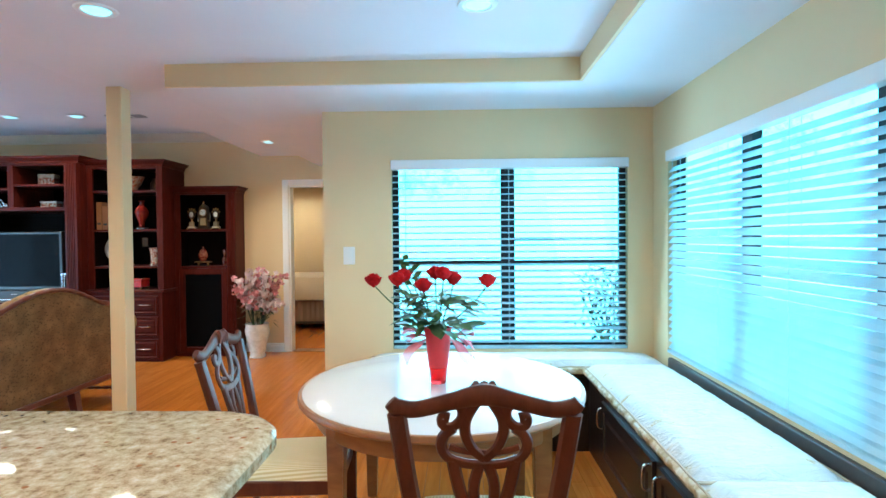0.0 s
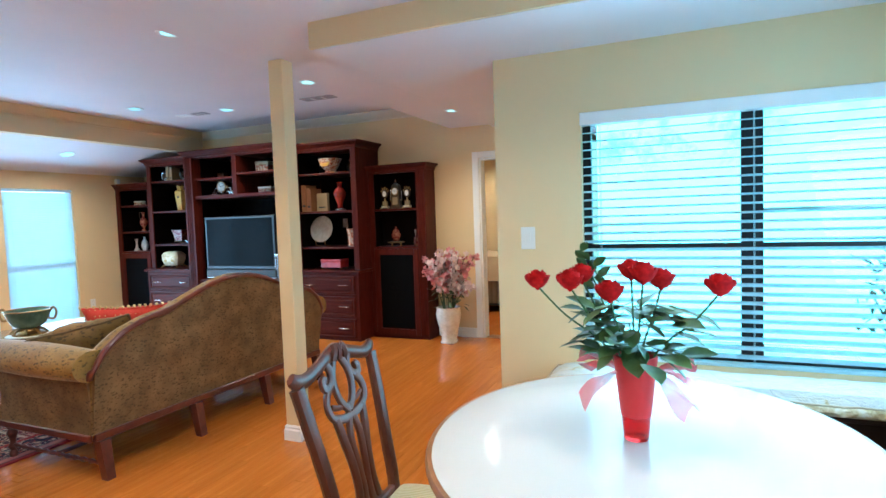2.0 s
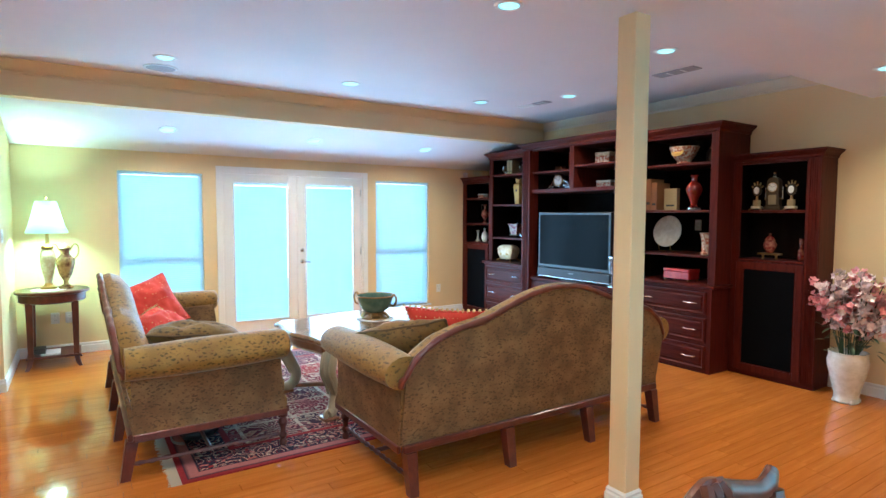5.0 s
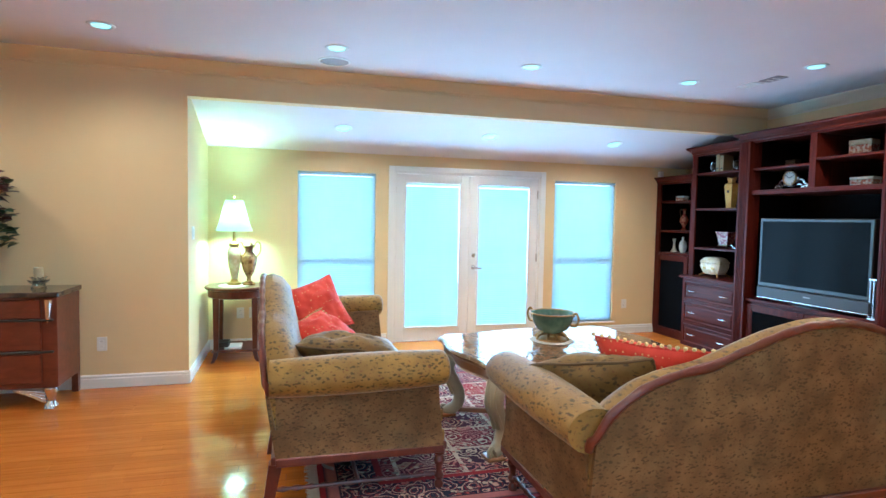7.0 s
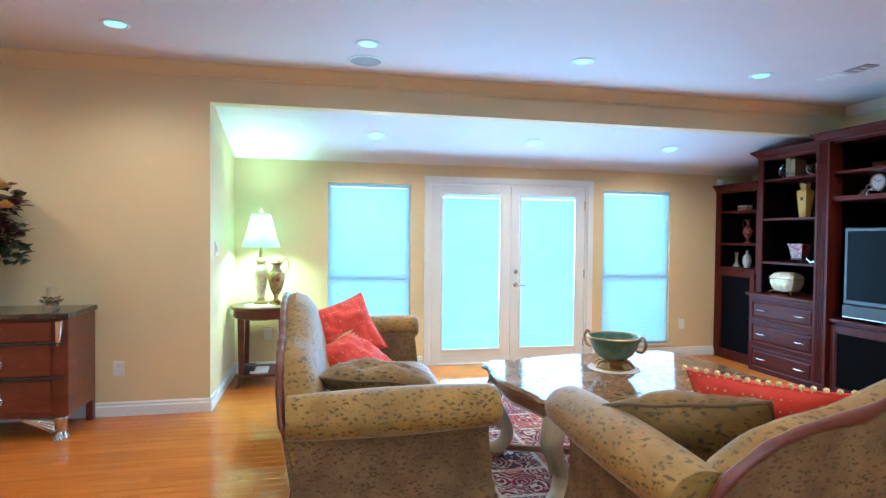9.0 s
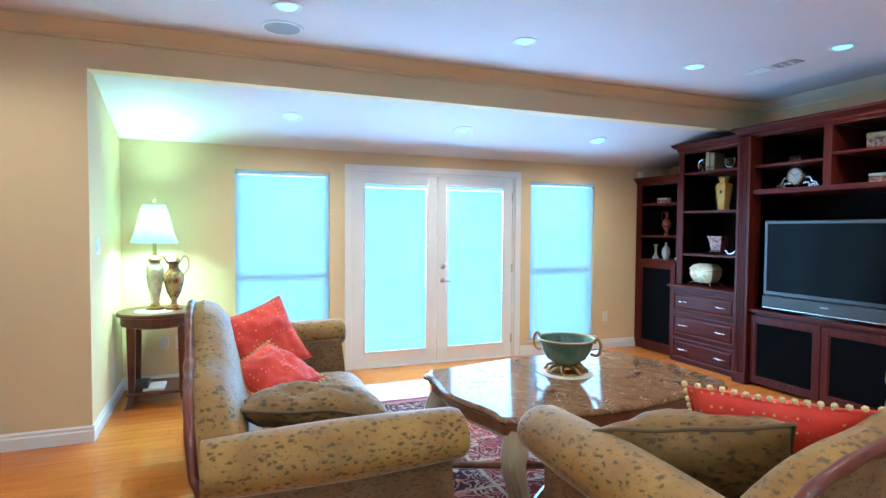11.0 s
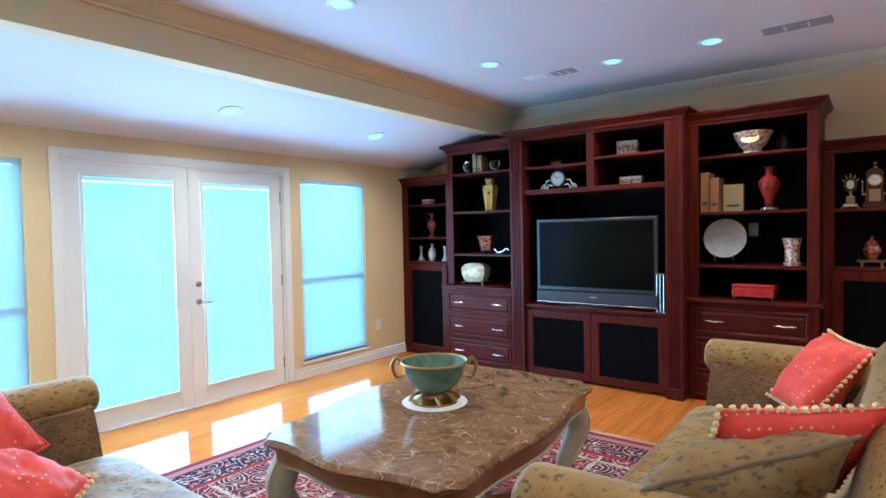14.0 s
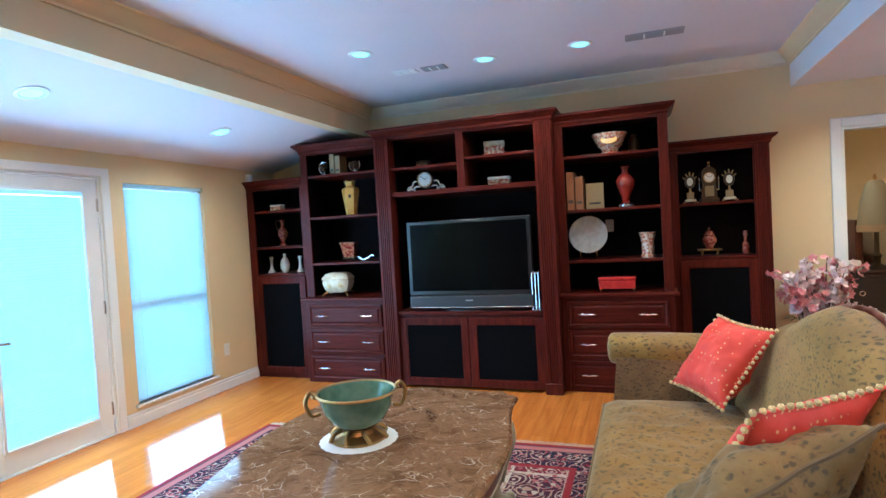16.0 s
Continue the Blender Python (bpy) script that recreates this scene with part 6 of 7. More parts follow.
pl = thing("planter", pose(-6.64, 6.85, 1.2006, 0, 0, 12), "crimson patterned square planter on a bronze stand", "planter")
part("pot", loft(B(), [[(sx * w, sy * w, z) for sx, sy in ((-1, -1), (1, -1), (1, 1), (-1, 1))] for w, z in ((0.052, 0.045), (0.072, 0.175), (0.080, 0.178), (0.080, 0.195), (0.070, 0.195), (0.06, 0.12))]), CRIMSON, pl)
part("stand", boxed(-0.06, -0.06, 0.03, 0.06, 0.06, 0.045, 0.004), BRONZE, pl)
for sx in (-1, 1):
    for sy in (-1, 1):
        part("foot", sweep(B(), [(sx * 0.05, sy * 0.05, 0.04), (sx * 0.07, sy * 0.07, 0.006)], 0.008, 6), BRONZE, pl)
sc = thing("scroll_ornament", pose(-6.46, 6.84, 1.2006), "small curled brass ornament", "ornament")
part("scroll", sweep(B(), curve_pts([(-0.08, 0, 0.05), (-0.03, 0, 0.012), (0.03, 0, 0.03), (0.07, 0, 0.055), (0.10, 0, 0.045)], 4), 0.008, 7), SILVER, sc, "", True)


def dial(parent, x, y, z, r):
    part("dial", lathe(B(), [(r, -0.004), (r, 0.002), (0.003, 0.003)], 0, 0, 0, 28), DIAL, parent, "pale clock dial").matrix_basis = pose(x, y, z, 90, 0, 0)
    part("bezel", sweep(B(), [(x + r * math.cos(a), y - 0.003, z + r * math.sin(a)) for a in [2 * math.pi * i / 24 for i in range(24)]], r * 0.09, 6, closed=True), BRASS, parent, "", True)
    for ang, L in ((60, 0.6), (-50, 0.8)):
        a = radians(ang)
        part("clock_hand", sweep(B(), [(x, y - 0.006, z), (x + r * L * math.sin(a), y - 0.006, z + r * L * math.cos(a))], r * 0.035, 5), INK, parent)
    for k in range(12):
        a = 2 * math.pi * k / 12
        part("hour_mark", boxed(-0.0018, -0.001, -r * 0.08, 0.0018, 0.001, r * 0.08), INK, parent).matrix_basis = pose(x + r * 0.8 * math.sin(a), y - 0.0045, z + r * 0.8 * math.cos(a), 0, math.degrees(a), 0)


ck = thing("mantel_clock", pose(-5.745, 6.80, 1.8406, 0, 0, 4), "silver mantel clock with scrolled sides and a round white dial", "clock")
part("case", lathe(B(), [(0.080, -0.03), (0.085, -0.02), (0.085, 0.02), (0.075, 0.03)], 0, 0, 0, 32), SILVER, ck, "", True).matrix_basis = pose(0, 0, 0.115, 90, 0, 0)
dial(ck, 0, -0.031, 0.115, 0.068)
part("base", boxed(-0.19, -0.035, 0, 0.19, 0.035, 0.014, 0.005, 2), SILVER, ck)
for q in (-1, 1):
    for pts in ([(0.08, 0.10), (0.12, 0.10), (0.14, 0.06), (0.17, 0.055), (0.19, 0.02)], [(0.06, 0.05), (0.10, 0.055), (0.12, 0.03), (0.105, 0.015)], [(0.13, 0.02), (0.145, 0.04), (0.165, 0.03), (0.16, 0.015)]):
        part("scroll", sweep(B(), curve_pts([(q * a, 0, z) for a, z in pts], 4), 0.010, 7), SILVER, ck, "", True)
part("finial", lathe(B(), [(0.02, 0), (0.008, 0.015), (0.014, 0.025), (0.002, 0.04)], 0, 0, 0.195, 12), SILVER, ck, "", True)

fb = turned("footed_dish", -4.045, 6.86, 2.035, [(0.075, 0), (0.077, 0.012), (0.065, 0.02), (0.068, 0.04), (0.10, 0.07), (0.145, 0.165), (0.15, 0.175), (0.138, 0.172), (0.09, 0.08), (0.004, 0.06)], IMARI, "porcelain footed bowl with a gilt medallion", "bowl", seg=10)
part("medallion", lathe(B(), [(0.058, -0.002), (0.056, 0.003), (0.004, 0.004)], 0, 0, 0, 24, 1.2, 0.75), YELLOWPOT, fb, "golden oval medallion").matrix_basis = pose(0, -0.118, 0.115, 68, 0, 0)
turned("dark_vase", -3.85, 7.02, 2.035, [(0.03, 0), (0.05, 0.06), (0.045, 0.12), (0.02, 0.15), (0.028, 0.17), (0.02, 0.17), (0.003, 0.14)], BRONZE, "small dark bronze vase")
rvz = turned("baluster_vase", -3.93, 6.87, 1.572, [(0.060, 0), (0.062, 0.02), (0.044, 0.035), (0.03, 0.05), (0.04, 0.10), (0.075, 0.18), (0.082, 0.22), (0.06, 0.265), (0.028, 0.29), (0.026, 0.325), (0.042, 0.35), (0.034, 0.35), (0.003, 0.30)], REDPOT, "glossy red baluster vase on a silver foot")
part("foot", lathe(B(), [(0.064, 0), (0.066, 0.022), (0.048, 0.036), (0.04, 0.036)], 0, 0, 0.0004, 24), SILVER, rvz, "pierced silver foot", True)
pt = thing("display_plate", pose(-4.268, 6.955, 1.1326), "large white porcelain plate on a display stand", "plate")
part("plate", lathe(B(), [(0.10, 0.0), (0.105, 0.004), (0.165, 0.026), (0.168, 0.03), (0.16, 0.03), (0.10, 0.010), (0.004, 0.008)], 0, 0, 0, 40), WHITEPOT, pt, "", True).matrix_basis = pose(0, 0, 0.212, 78, 0, 0)
for q in (-1, 1):
    part("stand_arm", sweep(B(), curve_pts([(q * 0.07, 0.06, 0.006), (q * 0.07, -0.03, 0.008), (q * 0.07, -0.062, 0.03), (q * 0.07, -0.068, 0.075)], 4), 0.005, 6), BRASS, pt, "", True)
wj = turned("beaker_vase", -3.77, 6.86, 1.132, [(0.058, 0), (0.06, 0.02), (0.048, 0.03), (0.05, 0.06), (0.05, 0.13), (0.066, 0.20), (0.072, 0.215), (0.062, 0.215), (0.045, 0.14), (0.003, 0.10)], IMARI, "cream and brown flared beaker vase", seg=8)

# clock set on the last cabinet
for x in (-3.405, -3.10):
    g = thing("garniture", pose(x, 7.06, 1.5706), "small ornate black and brass side clock ornament", "ornament", "clock side pieces")
    part("base", boxed(-0.045, -0.03, 0.012, 0.045, 0.03, 0.035, 0.005), CREAM, g)
    for sx in (-1, 1):
        part("foot", sweep(B(), [(sx * 0.03, -0.02, 0.016), (sx * 0.06, -0.028, 0.005)], 0.007, 6), BRASS, g)
    part("pedestal", boxed(-0.028, -0.02, 0.035, 0.028, 0.02, 0.095, 0.004), PAGES, g)
    part("stem", lathe(B(), [(0.012, 0.095), (0.008, 0.12), (0.012, 0.14)]), BRASS, g, "", True)
    part("oval", lathe(B(), [(0.046, -0.012), (0.05, 0.0), (0.046, 0.012)], 0, 0, 0, 24, 0.85, 1.15), BRONZE, g).matrix_basis = pose(0, 0, 0.185, 90, 0, 0)
    part("face", lathe(B(), [(0.032, -0.003), (0.030, 0.003), (0.003, 0.004)], 0, 0, 0, 24, 0.8, 1.1), DIAL, g, "pale oval face").matrix_basis = pose(0, -0.0125, 0.185, 90, 0, 0)
    for k in range(5):
        a = radians(30 + 30 * k)
        part("ray", sweep(B(), [(0.044 * math.cos(a), 0, 0.185 + 0.055 * math.sin(a)), (0.062 * math.cos(a), 0, 0.185 + 0.085 * math.sin(a))], 0.006, 6), BRASS, g)
tc = thing("table_clock", pose(-3.255, 7.07, 1.5706), "tall black and brass table clock with a round dial", "clock")
part("base", boxed(-0.075, -0.04, 0, 0.075, 0.04, 0.035, 0.006), BRONZE, tc)
part("body", loft(B(), [[(sx * w, sy * 0.032, z) for sx, sy in ((-1, -1), (1, -1), (1, 1), (-1, 1))] for w, z in ((0.06, 0.035), (0.055, 0.12), (0.05, 0.15), (0.055, 0.2), (0.052, 0.27), (0.03, 0.295), (0.016, 0.30))]), BRONZE, tc)
part("panel", boxed(-0.035, -0.036, 0.05, 0.035, -0.031, 0.14, 0.004), PAGES, tc, "gilt lower panel")
dial(tc, 0, -0.034, 0.21, 0.042)
part("finial", lathe(B(), [(0.016, 0.298), (0.022, 0.315), (0.012, 0.33), (0.020, 0.345), (0.003, 0.36)]), SILVER, tc, "", True)
for q in (-1, 1):
    part("column", lathe(B(), [(0.008, 0.11), (0.006, 0.13), (0.006, 0.19), (0.009, 0.20), (0.003, 0.215)], q * 0.075, 0, 0, 10), SILVER, tc, "", True)
    part("bracket", boxed(q * 0.066 - 0.012, -0.012, 0.100, q * 0.066 + 0.012, 0.012, 0.112), BRASS, tc)
tp = thing("porcelain_group", pose(-3.27, 7.06, 1.1156), "small red and gilt lidded urn on a footed tray", "ornament")
part("tray", boxed(-0.095, -0.045, 0.04, 0.095, 0.045, 0.056, 0.005), BRASS, tp)
for q in (-1, 1):
    part("tray_leg", lathe(B(), [(0.014, 0), (0.008, 0.012), (0.012, 0.041)], q * 0.06, 0, 0, 12), BRASS, tp, "", True)
part("urn", lathe(B(), [(0.025, 0.056), (0.03, 0.07), (0.055, 0.11), (0.058, 0.14), (0.04, 0.17), (0.046, 0.175), (0.03, 0.205), (0.008, 0.215), (0.012, 0.23), (0.003, 0.24)]), CRIMSON, tp, "", True)
bo = turned("small_bottle", -2.995, 7.05, 1.115, [(0.022, 0), (0.026, 0.01), (0.026, 0.09), (0.012, 0.11), (0.012, 0.15), (0.018, 0.155), (0.018, 0.2), (0.003, 0.2)], CRIMSON, "small red bottle with a white cap", "bottle")

# ---- white floor vase of pink blossom ----
fv = thing("floor_vase", pose(-2.54, 6.90, 0), "white footed floor vase of pink silk blossom beside the cabinet", "vase")
part("vase", lathe(B(), [(0.085, 0), (0.095, 0.012), (0.09, 0.03), (0.088, 0.06), (0.11, 0.16), (0.142, 0.29), (0.146, 0.34), (0.135, 0.39), (0.142, 0.415), (0.13, 0.415), (0.12, 0.36), (0.003, 0.30)], seg=32), WHITEPOT, fv, "", True)
for k in range(4):
    a = math.pi / 4 + k * math.pi / 2
    part("foot", lathe(B(), [(0.012, 0), (0.02, 0.01), (0.014, 0.03)], 0.088 * math.cos(a), 0.088 * math.sin(a), 0, 10), WHITEPOT, fv, "", True)
PINK = [leaf_mat("blossom_pink", (0.58, 0.17, 0.19), (0.70, 0.32, 0.32)), leaf_mat("blossom_pale", (0.68, 0.50, 0.50), (0.74, 0.62, 0.60))]
DARKLEAF = leaf_mat("dark_leaf", (0.02, 0.05, 0.025), (0.05, 0.09, 0.04))
rr = random.Random(21)


def blossom(bm, c, r, rnd):
    """Five cupped petals."""
    n = Vector((rnd.uniform(-1, 1), rnd.uniform(-1, 0.6), rnd.uniform(-0.2, 1))).normalized()
    u = n.orthogonal().normalized()
    v = n.cross(u)
    for k in range(5):
        a = 2 * math.pi * k / 5 + rnd.uniform(-0.2, 0.2)
        d = u * math.cos(a) + v * math.sin(a)
        s = n.cross(d)
        p = [c, c + d * r * 0.55 + s * r * 0.42 + n * r * 0.22, c + d * r + n * r * 0.42 + s * r * 0.1, c + d * r * 0.55 - s * r * 0.42 + n * r * 0.22]
        bm.faces.new([bm.verts.new(q) for q in p])


for k in range(30):
    a = rr.uniform(0, 2 * math.pi)
    spread = rr.uniform(0.04, 0.28)
    top = rr.uniform(0.70, 1.12) - spread * 0.45
    tip = Vector((spread * math.cos(a) * 1.25, spread * math.sin(a) * 0.62, top))
    low = Vector((0.05 * math.cos(a), 0.05 * math.sin(a), 0.36))
    line = curve_pts([low, low.lerp(tip, 0.5) + Vector((0, 0, 0.07)), tip], 5)
    sp = part("spray", sweep(B(), line, 0.004, 5), DARKLEAF, fv, "thin green blossom stem")
    bm = B()
    for q in range(28):
        f = 0.38 + 0.62 * rr.random()
        c = low.lerp(tip, f) + Vector((rr.gauss(0, 0.033), rr.gauss(0, 0.028), 0.07 * math.sin(math.pi * f) + rr.gauss(0, 0.022)))
        blossom(bm, c, rr.uniform(0.026, 0.042), rr)
    part("blossom", bm, PINK[k % 2], sp, "cluster of pink blossom")
for k in range(40):
    a = rr.uniform(0, 2 * math.pi)
    c = Vector((rr.uniform(0.05, 0.21) * math.cos(a), rr.uniform(0.04, 0.13) * math.sin(a), rr.uniform(0.40, 0.66)))
    bm = B()
    leaf(bm, c, c + Vector((0.07 * math.cos(a), 0.07 * math.sin(a), rr.uniform(-0.06, 0.05))), 0.017, (0, 0, 1))
    part("leaf", bm, DARKLEAF, fv)

# ---- corner table with lamp ----
et = thing("corner_table", pose(-7.40, 1.43, 0), "round dark wood side table with tapered legs and a low shelf", "side table")
part("tabletop", lathe(B(), [(0.298, 0.722), (0.314, 0.730), (0.316, 0.745), (0.308, 0.757)], seg=40), MAHOG, et, "", True)
part("apron", lathe(B(), [(0.268, 0.64), (0.284, 0.65), (0.284, 0.7218)], seg=40), MAHOG, et, "", True)
for sx in (-1, 1):
    for sy in (-1, 1):
        part("leg", loft(B(), [[(sx * 0.185 + sx * o + a * r, sy * 0.185 + sy * o + b * r, z) for a, b in ((-1, -1), (1, -1), (1, 1), (-1, 1))] for r, z, o in ((0.016, 0.0, 0.035), (0.020, 0.03, 0.016), (0.022, 0.1, 0.0), (0.031, 0.65, 0.0))]), MAHOG, et)
part("low_shelf", boxed(-0.225, -0.225, 0.10, 0.225, 0.225, 0.122, 0.006), MAHOG, et)
for k, (w, d, h, m, lab) in enumerate(((0.22, 0.16, 0.02, PLASTIC, "white paper stack lying on the low shelf"), (0.16, 0.12, 0.05, INK, "small black device lying on the low shelf"))):
    b = thing("paper_stack" if k == 0 else "cable_box", pose(-7.33 + 0.02 * k, 1.40 - 0.10 * k, 0.1226 + (0.0205 if k else 0)), lab, "paper" if k == 0 else "device")
    part("body", boxed(-w / 2, -d / 2, 0, w / 2, d / 2, h, 0.003), m, b)
dl = thing("doily", pose(-7.36, 1.40, 0.7575), "round white doily on the side table", "doily")
part("lace", lathe(B(), [(0.15, 0.0), (0.15, 0.002), (0.01, 0.003)], seg=32), bpy.data.materials["white_lace"], dl)

SHADE = bpy.data.materials.new("lamp_shade")
SHADE.use_nodes = True
sn = SHADE.node_tree.nodes
sd, stl, smx = sn.new("ShaderNodeBsdfDiffuse"), sn.new("ShaderNodeBsdfTranslucent"), sn.new("ShaderNodeMixShader")
sd.inputs["Color"].default_value = stl.inputs["Color"].default_value = (0.66, 0.80, 0.80, 1)
smx.inputs["Fac"].default_value = 0.75
link(SHADE, sd.outputs[0], smx.inputs[1]), link(SHADE, stl.outputs[0], smx.inputs[2]), link(SHADE, smx.outputs[0], sn["Material Output"].inputs["Surface"])
lp = thing("table_lamp", pose(-7.42, 1.40, 0.7608), "cream porcelain table lamp with a white bell shade, lit", "lamp")
part("base", lathe(B(), [(0.07, 0), (0.072, 0.02), (0.04, 0.035), (0.03, 0.06)], seg=28), BRASS, lp, "", True)
part("body", lathe(B(), [(0.03, 0.06), (0.035, 0.10), (0.06, 0.22), (0.068, 0.32), (0.06, 0.37), (0.035, 0.395)], seg=28), CREAM, lp, "", True)
part("collar", lathe(B(), [(0.035, 0.395), (0.055, 0.41), (0.05, 0.43), (0.02, 0.45), (0.012, 0.56)], seg=24), BRASS, lp, "", True)
part("shade", lathe(B(), [(0.182, 0.56), (0.15, 0.64), (0.125, 0.74), (0.105, 0.82), (0.088, 0.875), (0.086, 0.874), (0.103, 0.82), (0.122, 0.74), (0.147, 0.64), (0.179, 0.561)], seg=36), SHADE, lp, "white bell-shaped fabric shade", True)
for f in lp.children:
    if f.name.startswith("shade"):
        bm = bmesh.new()
        bm.from_mesh(f.data)
        bmesh.ops.delete(bm, geom=[q for q in bm.faces if len(q.verts) > 4], context="FACES")
        bm.to_mesh(f.data)
        bm.free()
part("finial", lathe(B(), [(0.004, 0.86), (0.004, 0.90), (0.014, 0.91), (0.004, 0.93)], seg=12), BRASS, lp, "", True)
part("harp", sweep(B(), curve_pts([(-0.012, 0, 0.56), (-0.05, 0, 0.68), (0, 0, 0.87), (0.05, 0, 0.68), (0.012, 0, 0.56)], 5), 0.003, 5), BRASS, lp)
bulb = new("table_lamp_bulb", bpy.data.lights.new("table_lamp_bulb", "POINT"))
bulb.data.energy, bulb.data.color, bulb.data.shadow_soft_size = 105.0, (0.52, 1.0, 0.66), 0.10
bulb.location = (-7.42, 1.40, 1.47)

ur = turned("two_handled_urn", -7.40, 1.545, 0.7575, [(0.055, 0), (0.058, 0.015), (0.02, 0.04), (0.018, 0.07), (0.05, 0.13), (0.072, 0.22), (0.072, 0.26), (0.05, 0.29), (0.035, 0.31), (0.035, 0.35), (0.05, 0.365), (0.03, 0.39), (0.008, 0.405), (0.003, 0.41)], glaze("brown_gilt_glaze", (0.14, 0.06, 0.025), (0.42, 0.26, 0.10), 14), "brown and gilt two-handled porcelain urn", "urn")
ur.scale = (1.12, 1.12, 1.12)
for q in (-1, 1):
    part("handle", sweep(B(), curve_pts([(0, q * 0.065, 0.26), (0, q * 0.10, 0.31), (0, q * 0.10, 0.38), (0, q * 0.07, 0.40), (0, q * 0.038, 0.34)], 4), 0.007, 7), BRASS, ur, "gilt scroll handle", True)

# ---- chest of drawers on silver claw feet ----
CHESTTOP = glaze("chest_dark_marble", (0.05, 0.035, 0.03), (0.12, 0.08, 0.06), 7, 0.1)
CHESTRED = wood("chest_mahogany", (0.10, 0.018, 0.010), (0.22, 0.05, 0.028), (10, 3, 10), 0.3, 0.05, 0.3)
cd = thing("chest_of_drawers", pose(-6.495, 0.268, 0), "red mahogany chest with dark top, ring pulls and silver claw feet", "chest of drawers")
part("body", boxed(0.0, -1.30, 0.16, 0.47, 0, 0.845, 0.004), CHESTRED, cd)
part("top", boxed(0.0, -1.32, 0.846, 0.50, 0.02, 0.885, 0.008, 2), CHESTTOP, cd, "polished dark marble top")
part("back_post", boxed(0.0, -0.05, 0.0, 0.05, -0.002, 0.16), CHESTRED, cd)
part("back_post", boxed(0.0, -1.30, 0.0, 0.05, -1.25, 0.16), CHESTRED, cd)
for z0, z1 in ((0.69, 0.83), (0.45, 0.67), (0.20, 0.42)):
    d = part("drawer", boxed(0.471, -1.20, z0, 0.49, -0.10, z1, 0.006), CHESTRED, cd)
    for y in (-0.42, -0.88):
        part("rosette", lathe(B(), [(0.022, -0.004), (0.018, 0.004), (0.003, 0.006)], 0, 0, 0, 16), SILVER, d).matrix_basis = pose(0.494, y, (z0 + z1) / 2 + 0.02, 0, 90, 0)
        if z1 < 0.7:
            part("ring_pull", sweep(B(), [(0.503, y + 0.03 * math.sin(a), (z0 + z1) / 2 - 0.018 + 0.034 * math.cos(a)) for a in [2 * math.pi * i / 20 for i in range(20)]], 0.005, 6, closed=True), SILVER, d, "silver ring pull", True)
for z in (0.44, 0.68):
    part("moulding", boxed(0.47, -1.28, z - 0.012, 0.497, -0.02, z + 0.004, 0.004), INK, cd)
for y in (-0.055, -1.245):
    part("corner_mount", loft(B(), [[(0.472 + o, y + a * w, z) for o, a in ((0, -1), (0.022, -0.6), (0.022, 0.6), (0, 1))] for w, z in ((0.008, 0.66), (0.02, 0.70), (0.026, 0.80), (0.03, 0.83))]), SILVER, cd, "cast silver corner mount")
    q = 1 if y > -0.5 else -1
    ft = part("claw_foot", lathe(B(), [(0.042, 0.0), (0.046, 0.02), (0.034, 0.04), (0.028, 0.07), (0.04, 0.11), (0.048, 0.14), (0.045, 0.162)], 0.45, y, 0, 18), SILVER, cd, "silver lion paw foot", True)
    for k in (-1, 0, 1):
        part("toe", lathe(B(), [(0.006, 0), (0.014, 0.008), (0.012, 0.022), (0.004, 0.03)], 0.49, y + k * 0.022, 0, 10), SILVER, ft, "", True)
    wing = [(0.47, y - q * 0.03, 0.12), (0.475, y - q * 0.12, 0.14), (0.47, y - q * 0.24, 0.155)]
    for k in range(4):
        part("wing_feather", sweep(B(), curve_pts([(x, yy + q * 0.0, z - 0.022 * k * (1 - i * 0.45)) for i, (x, yy, z) in enumerate(wing)], 4), [0.016, 0.016, 0.015, 0.014, 0.012, 0.010, 0.008, 0.006, 0.004], 7), SILVER, ft, "", True)

ch = thing("crystal_candle_holder", pose(-6.29, 0.055, 0.8856), "faceted crystal candle holder with an ivory candle", "candle holder")
CRYSTAL = glass_mat("crystal", (0.95, 0.97, 0.97), 0.03)
part("dish", lathe(B(), [(0.05, 0), (0.055, 0.008), (0.045, 0.02), (0.04, 0.06), (0.036, 0.06), (0.004, 0.03)], seg=12), CRYSTAL, ch)
for ringk, (r, z, L) in enumerate(((0.05, 0.05, 0.045), (0.04, 0.075, 0.035))):
    for k in range(11):
        a = 2 * math.pi * (k + 0.5 * ringk) / 11
        ca, sa = math.cos(a), math.sin(a)
        bm = B()
        loft(bm, [[(ca * (r * 0.6 + L * f) - sa * w * s, sa * (r * 0.6 + L * f) + ca * w * s, z - 0.02 + 0.035 * f + h * w * 0.6) for s, h in ((-1, 0), (0, 1), (1, 0), (0, -1))] for f, w in ((0, 0.008), (0.6, 0.016), (1.0, 0.003))])
        part("petal", bm, CRYSTAL, ch, "crystal petal")
part("candle", lathe(B(), [(0.032, 0.061), (0.032, 0.16), (0.026, 0.163), (0.003, 0.158)], seg=24), mat("ivory_wax", (0.50, 0.45, 0.30), 0.5), ch, "ivory pillar candle", True)

